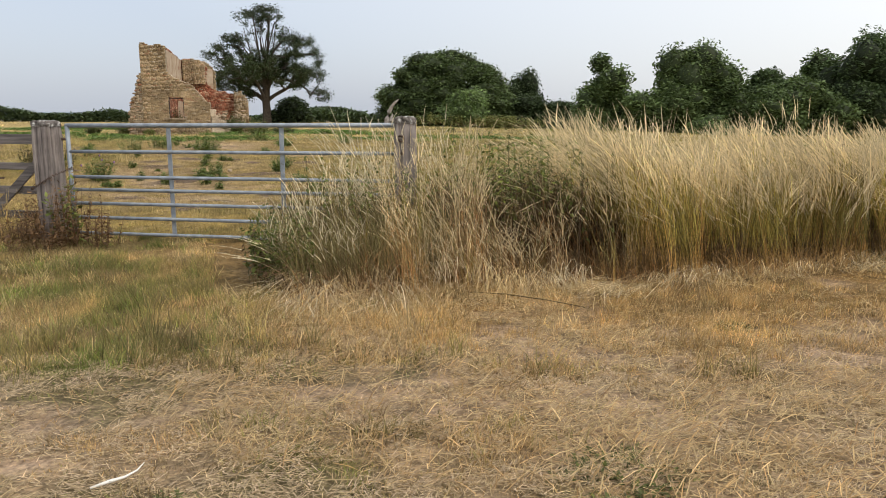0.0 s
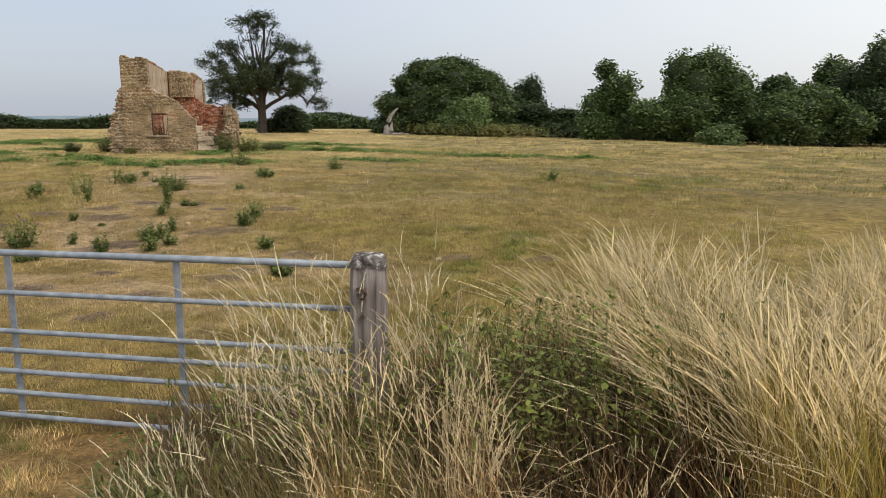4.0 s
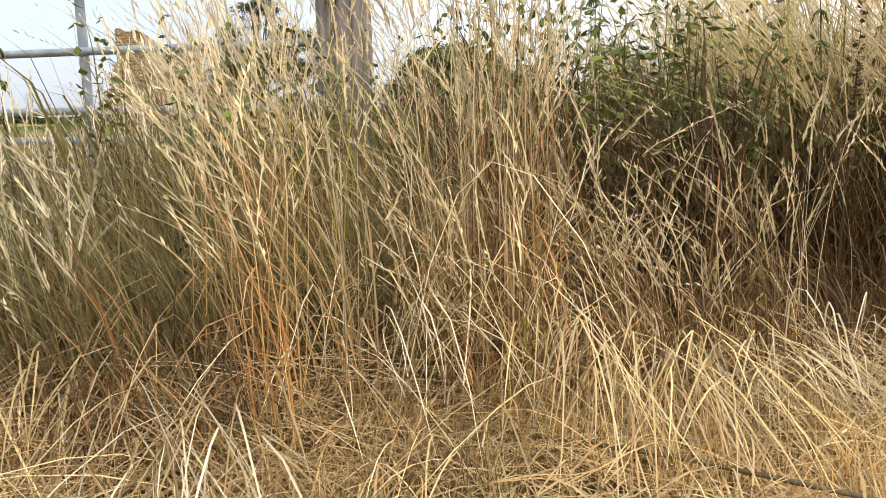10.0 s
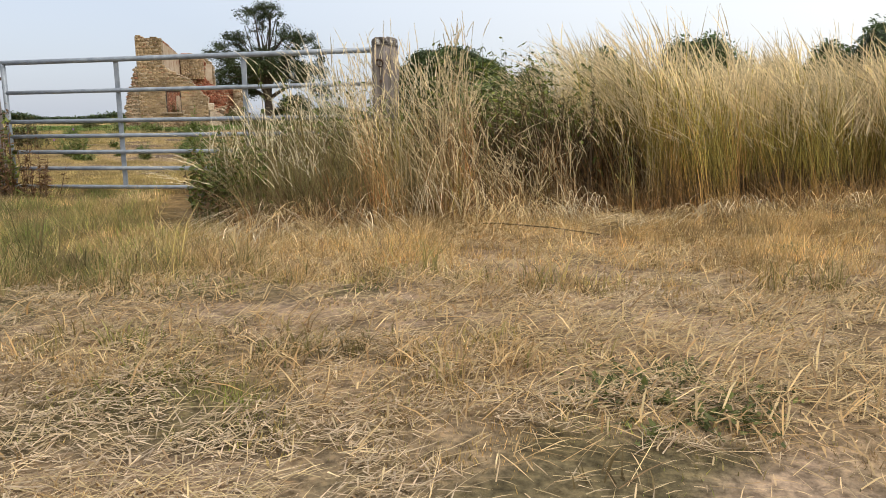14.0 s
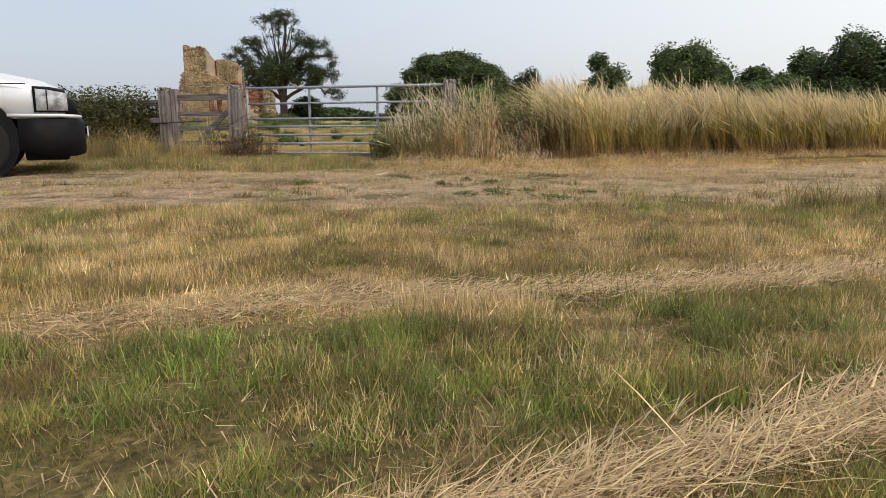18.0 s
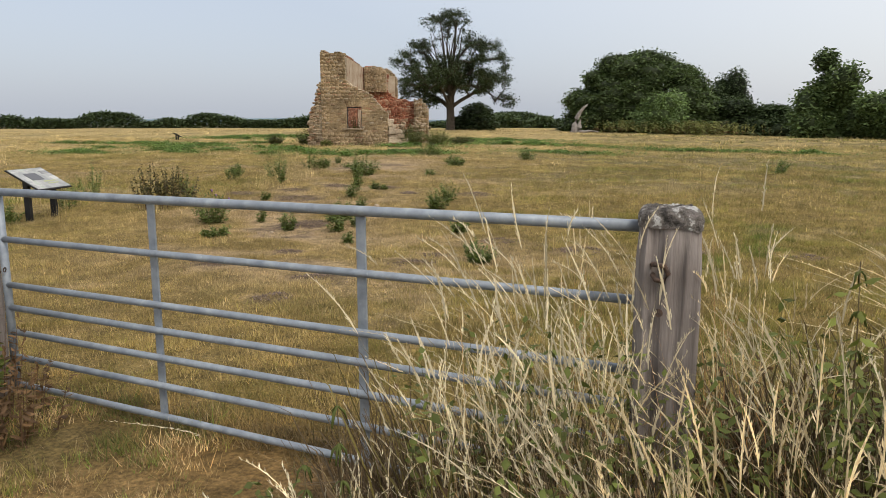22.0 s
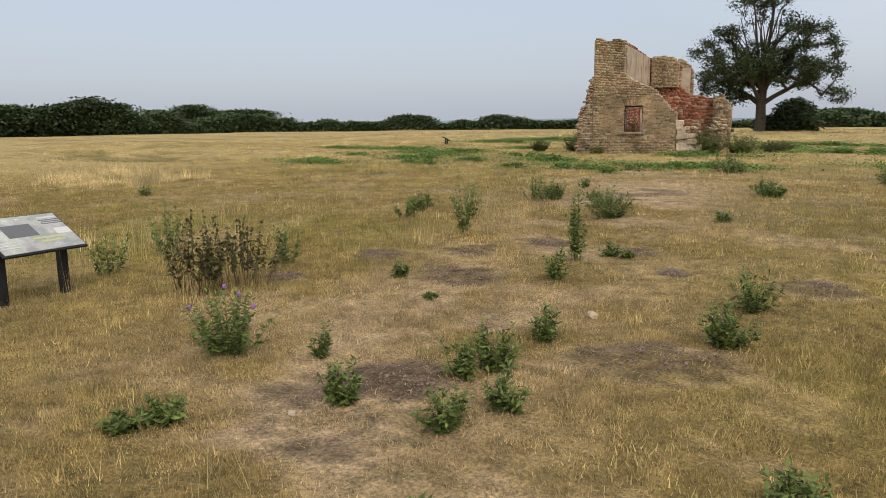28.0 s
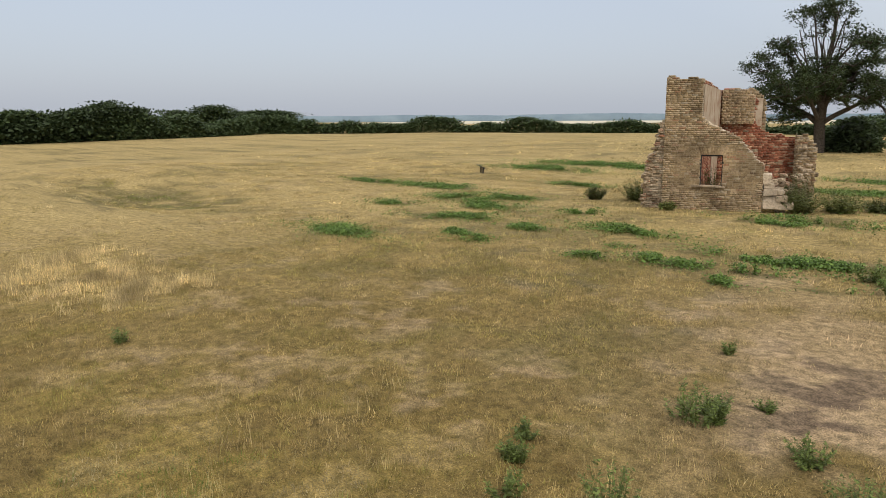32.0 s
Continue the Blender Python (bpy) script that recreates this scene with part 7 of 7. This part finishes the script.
part("body", shell([(-3.55, 0.80, 0.45, 1.0, 0.1), (-3.4, 0.86, 0.42, 1.09, 0.12), (-1.2, 0.88, 0.42, 1.13, 0.12), (-0.65, 0.88, 0.62, 1.14, 0.12), (0.2, 0.87, 0.64, 1.11, 0.13), (0.55, 0.85, 0.60, 1.04, 0.13), (0.72, 0.80, 0.58, 0.97, 0.12), (0.77, 0.74, 0.60, 0.90, 0.1)]), M_PAINT, car)
part("cabin", shell([(-3.5, 0.72, 1.0, 1.45, 0.1), (-3.3, 0.76, 1.0, 1.72, 0.12), (-1.4, 0.76, 1.02, 1.76, 0.12), (-0.95, 0.76, 1.02, 1.55, 0.12), (-0.45, 0.78, 1.02, 1.08, 0.03)]), M_GLASS, car, "dark glazed cabin")
part("roof", shell([(-3.32, 0.7, 1.70, 1.76, 0.03), (-1.45, 0.7, 1.73, 1.80, 0.03)]), M_PAINT, car)
part("bumper", shell([(0.31, 0.90, 0.29, 0.65, 0.03), (0.5, 0.90, 0.24, 0.65, 0.03), (0.74, 0.885, 0.22, 0.65, 0.03), (0.88, 0.82, 0.23, 0.64, 0.04), (0.94, 0.70, 0.25, 0.62, 0.04), (0.96, 0.5, 0.27, 0.61, 0.04)]), M_PLASTIC, car, "black plastic front bumper")
part("rear_bumper", box((-3.68, -0.85, 0.38), (-3.48, 0.85, 0.62), 0.03), M_PLASTIC, car, "black plastic rear bumper")
part("valance", box((0.35, -0.75, 0.18), (0.78, 0.75, 0.37), 0.03), M_PLASTIC, car)
part("sill_strip", box((-2.9, -0.90, 0.40), (-0.5, 0.90, 0.52), 0.02), M_PLASTIC, car)
part("grille", shell([(0.70, 0.50, 0.655, 0.90, 0.05), (0.84, 0.48, 0.655, 0.86, 0.06), (0.90, 0.42, 0.66, 0.81, 0.06)]), M_PLASTIC, car, "black grille in the nose")
for k in range(4):
    part("grille_slat", box((0.86 - 0.012 * k, -0.44, 0.672 + 0.042 * k), (0.918 - 0.022 * k, 0.44, 0.694 + 0.042 * k), 0.005), M_PLASTIC, car)
for y in (-0.62, 0.62):
    sg = 1 if y > 0 else -1
    lamp = part("headlight", shell([(0.50, 0.215, 0.715, 0.955, 0.02), (0.62, 0.215, 0.715, 0.945, 0.02), (0.80, 0.17, 0.715, 0.91, 0.03)]), M_LENS, car, "clear wrap-round headlight")
    lamp.location = (0.0, sg * 0.665, 0)
    bezel = part("bezel", shell([(0.475, 0.207, 0.695, 0.972, 0.02), (0.62, 0.207, 0.695, 0.965, 0.02), (0.785, 0.165, 0.695, 0.93, 0.03)]), M_PLASTIC, lamp)
    part("lamp_divider", box((0.60, sg * 0.218 - 0.004, 0.72), (0.612, sg * 0.218 + 0.004, 0.94)), M_PLASTIC, lamp)
    part("bumper_lip", tube([(0.22, sg * 0.888, 0.664), (0.5, sg * 0.884, 0.662), (0.72, sg * 0.87, 0.662), (0.86, sg * 0.80, 0.655), (0.92, sg * 0.66, 0.65)], 0.019, 8), M_PAINT, car, "silver lip above the bumper")
    part("bonnet_seam", box((-0.85, sg * 0.884 - 0.004, 0.985), (0.42, sg * 0.884 + 0.004, 0.997), 0.0), M_PLASTIC, car)
    part("wheel_arch", tube([(-0.14, sg * 0.62, 0.40), (-0.14, sg * 0.893, 0.40)], 0.46, 24), M_PLASTIC, car)
    part("wheel_arch", tube([(-2.6, sg * 0.62, 0.40), (-2.6, sg * 0.893, 0.40)], 0.46, 24), M_PLASTIC, car)
    part("mirror", box((-0.78, sg * 0.98 - 0.09, 1.02), (-0.64, sg * 0.98 + 0.09, 1.2), 0.03), M_PLASTIC, car)
    for x in (-0.14, -2.6):
        bm = bmesh.new()
        add_tube(bm, [(x, sg * (0.90 - 0.2), 0.355), (x, sg * (0.90 - 0.17), 0.355), (x, sg * 0.90, 0.355), (x, sg * 0.925, 0.355)], [0.33, 0.365, 0.365, 0.33], 28)
        wheel = part("wheel", bm, M_RUBBER, car, "black tyre")
        part("rim", tube([(x, sg * 0.90, 0.355), (x, sg * 0.932, 0.355)], [0.225, 0.21], 20), M_ALLOY, wheel, "alloy rim")
        for j in range(5):
            a_ = j * 2 * math.pi / 5
            part("spoke", tube([(x, sg * 0.936, 0.355), (x + 0.19 * math.cos(a_), sg * 0.945, 0.355 + 0.19 * math.sin(a_))], 0.025, 6), M_PLASTIC, wheel)
part("plate_bracket", box((0.93, -0.2, 0.45), (0.984, 0.2, 0.53), 0.004), M_PLASTIC, car)
part("number_plate", box((0.985, -0.26, 0.43), (1.0, 0.26, 0.55), 0.004), Mat("plate_white", 0.4).color((0.75, 0.75, 0.74)).m, car, "plain white number plate")
for k in range(7):
    part("plate_bar", box((1.001, -0.21 + 0.062 * k, 0.45), (1.004, -0.17 + 0.062 * k, 0.52)), M_INK, car)
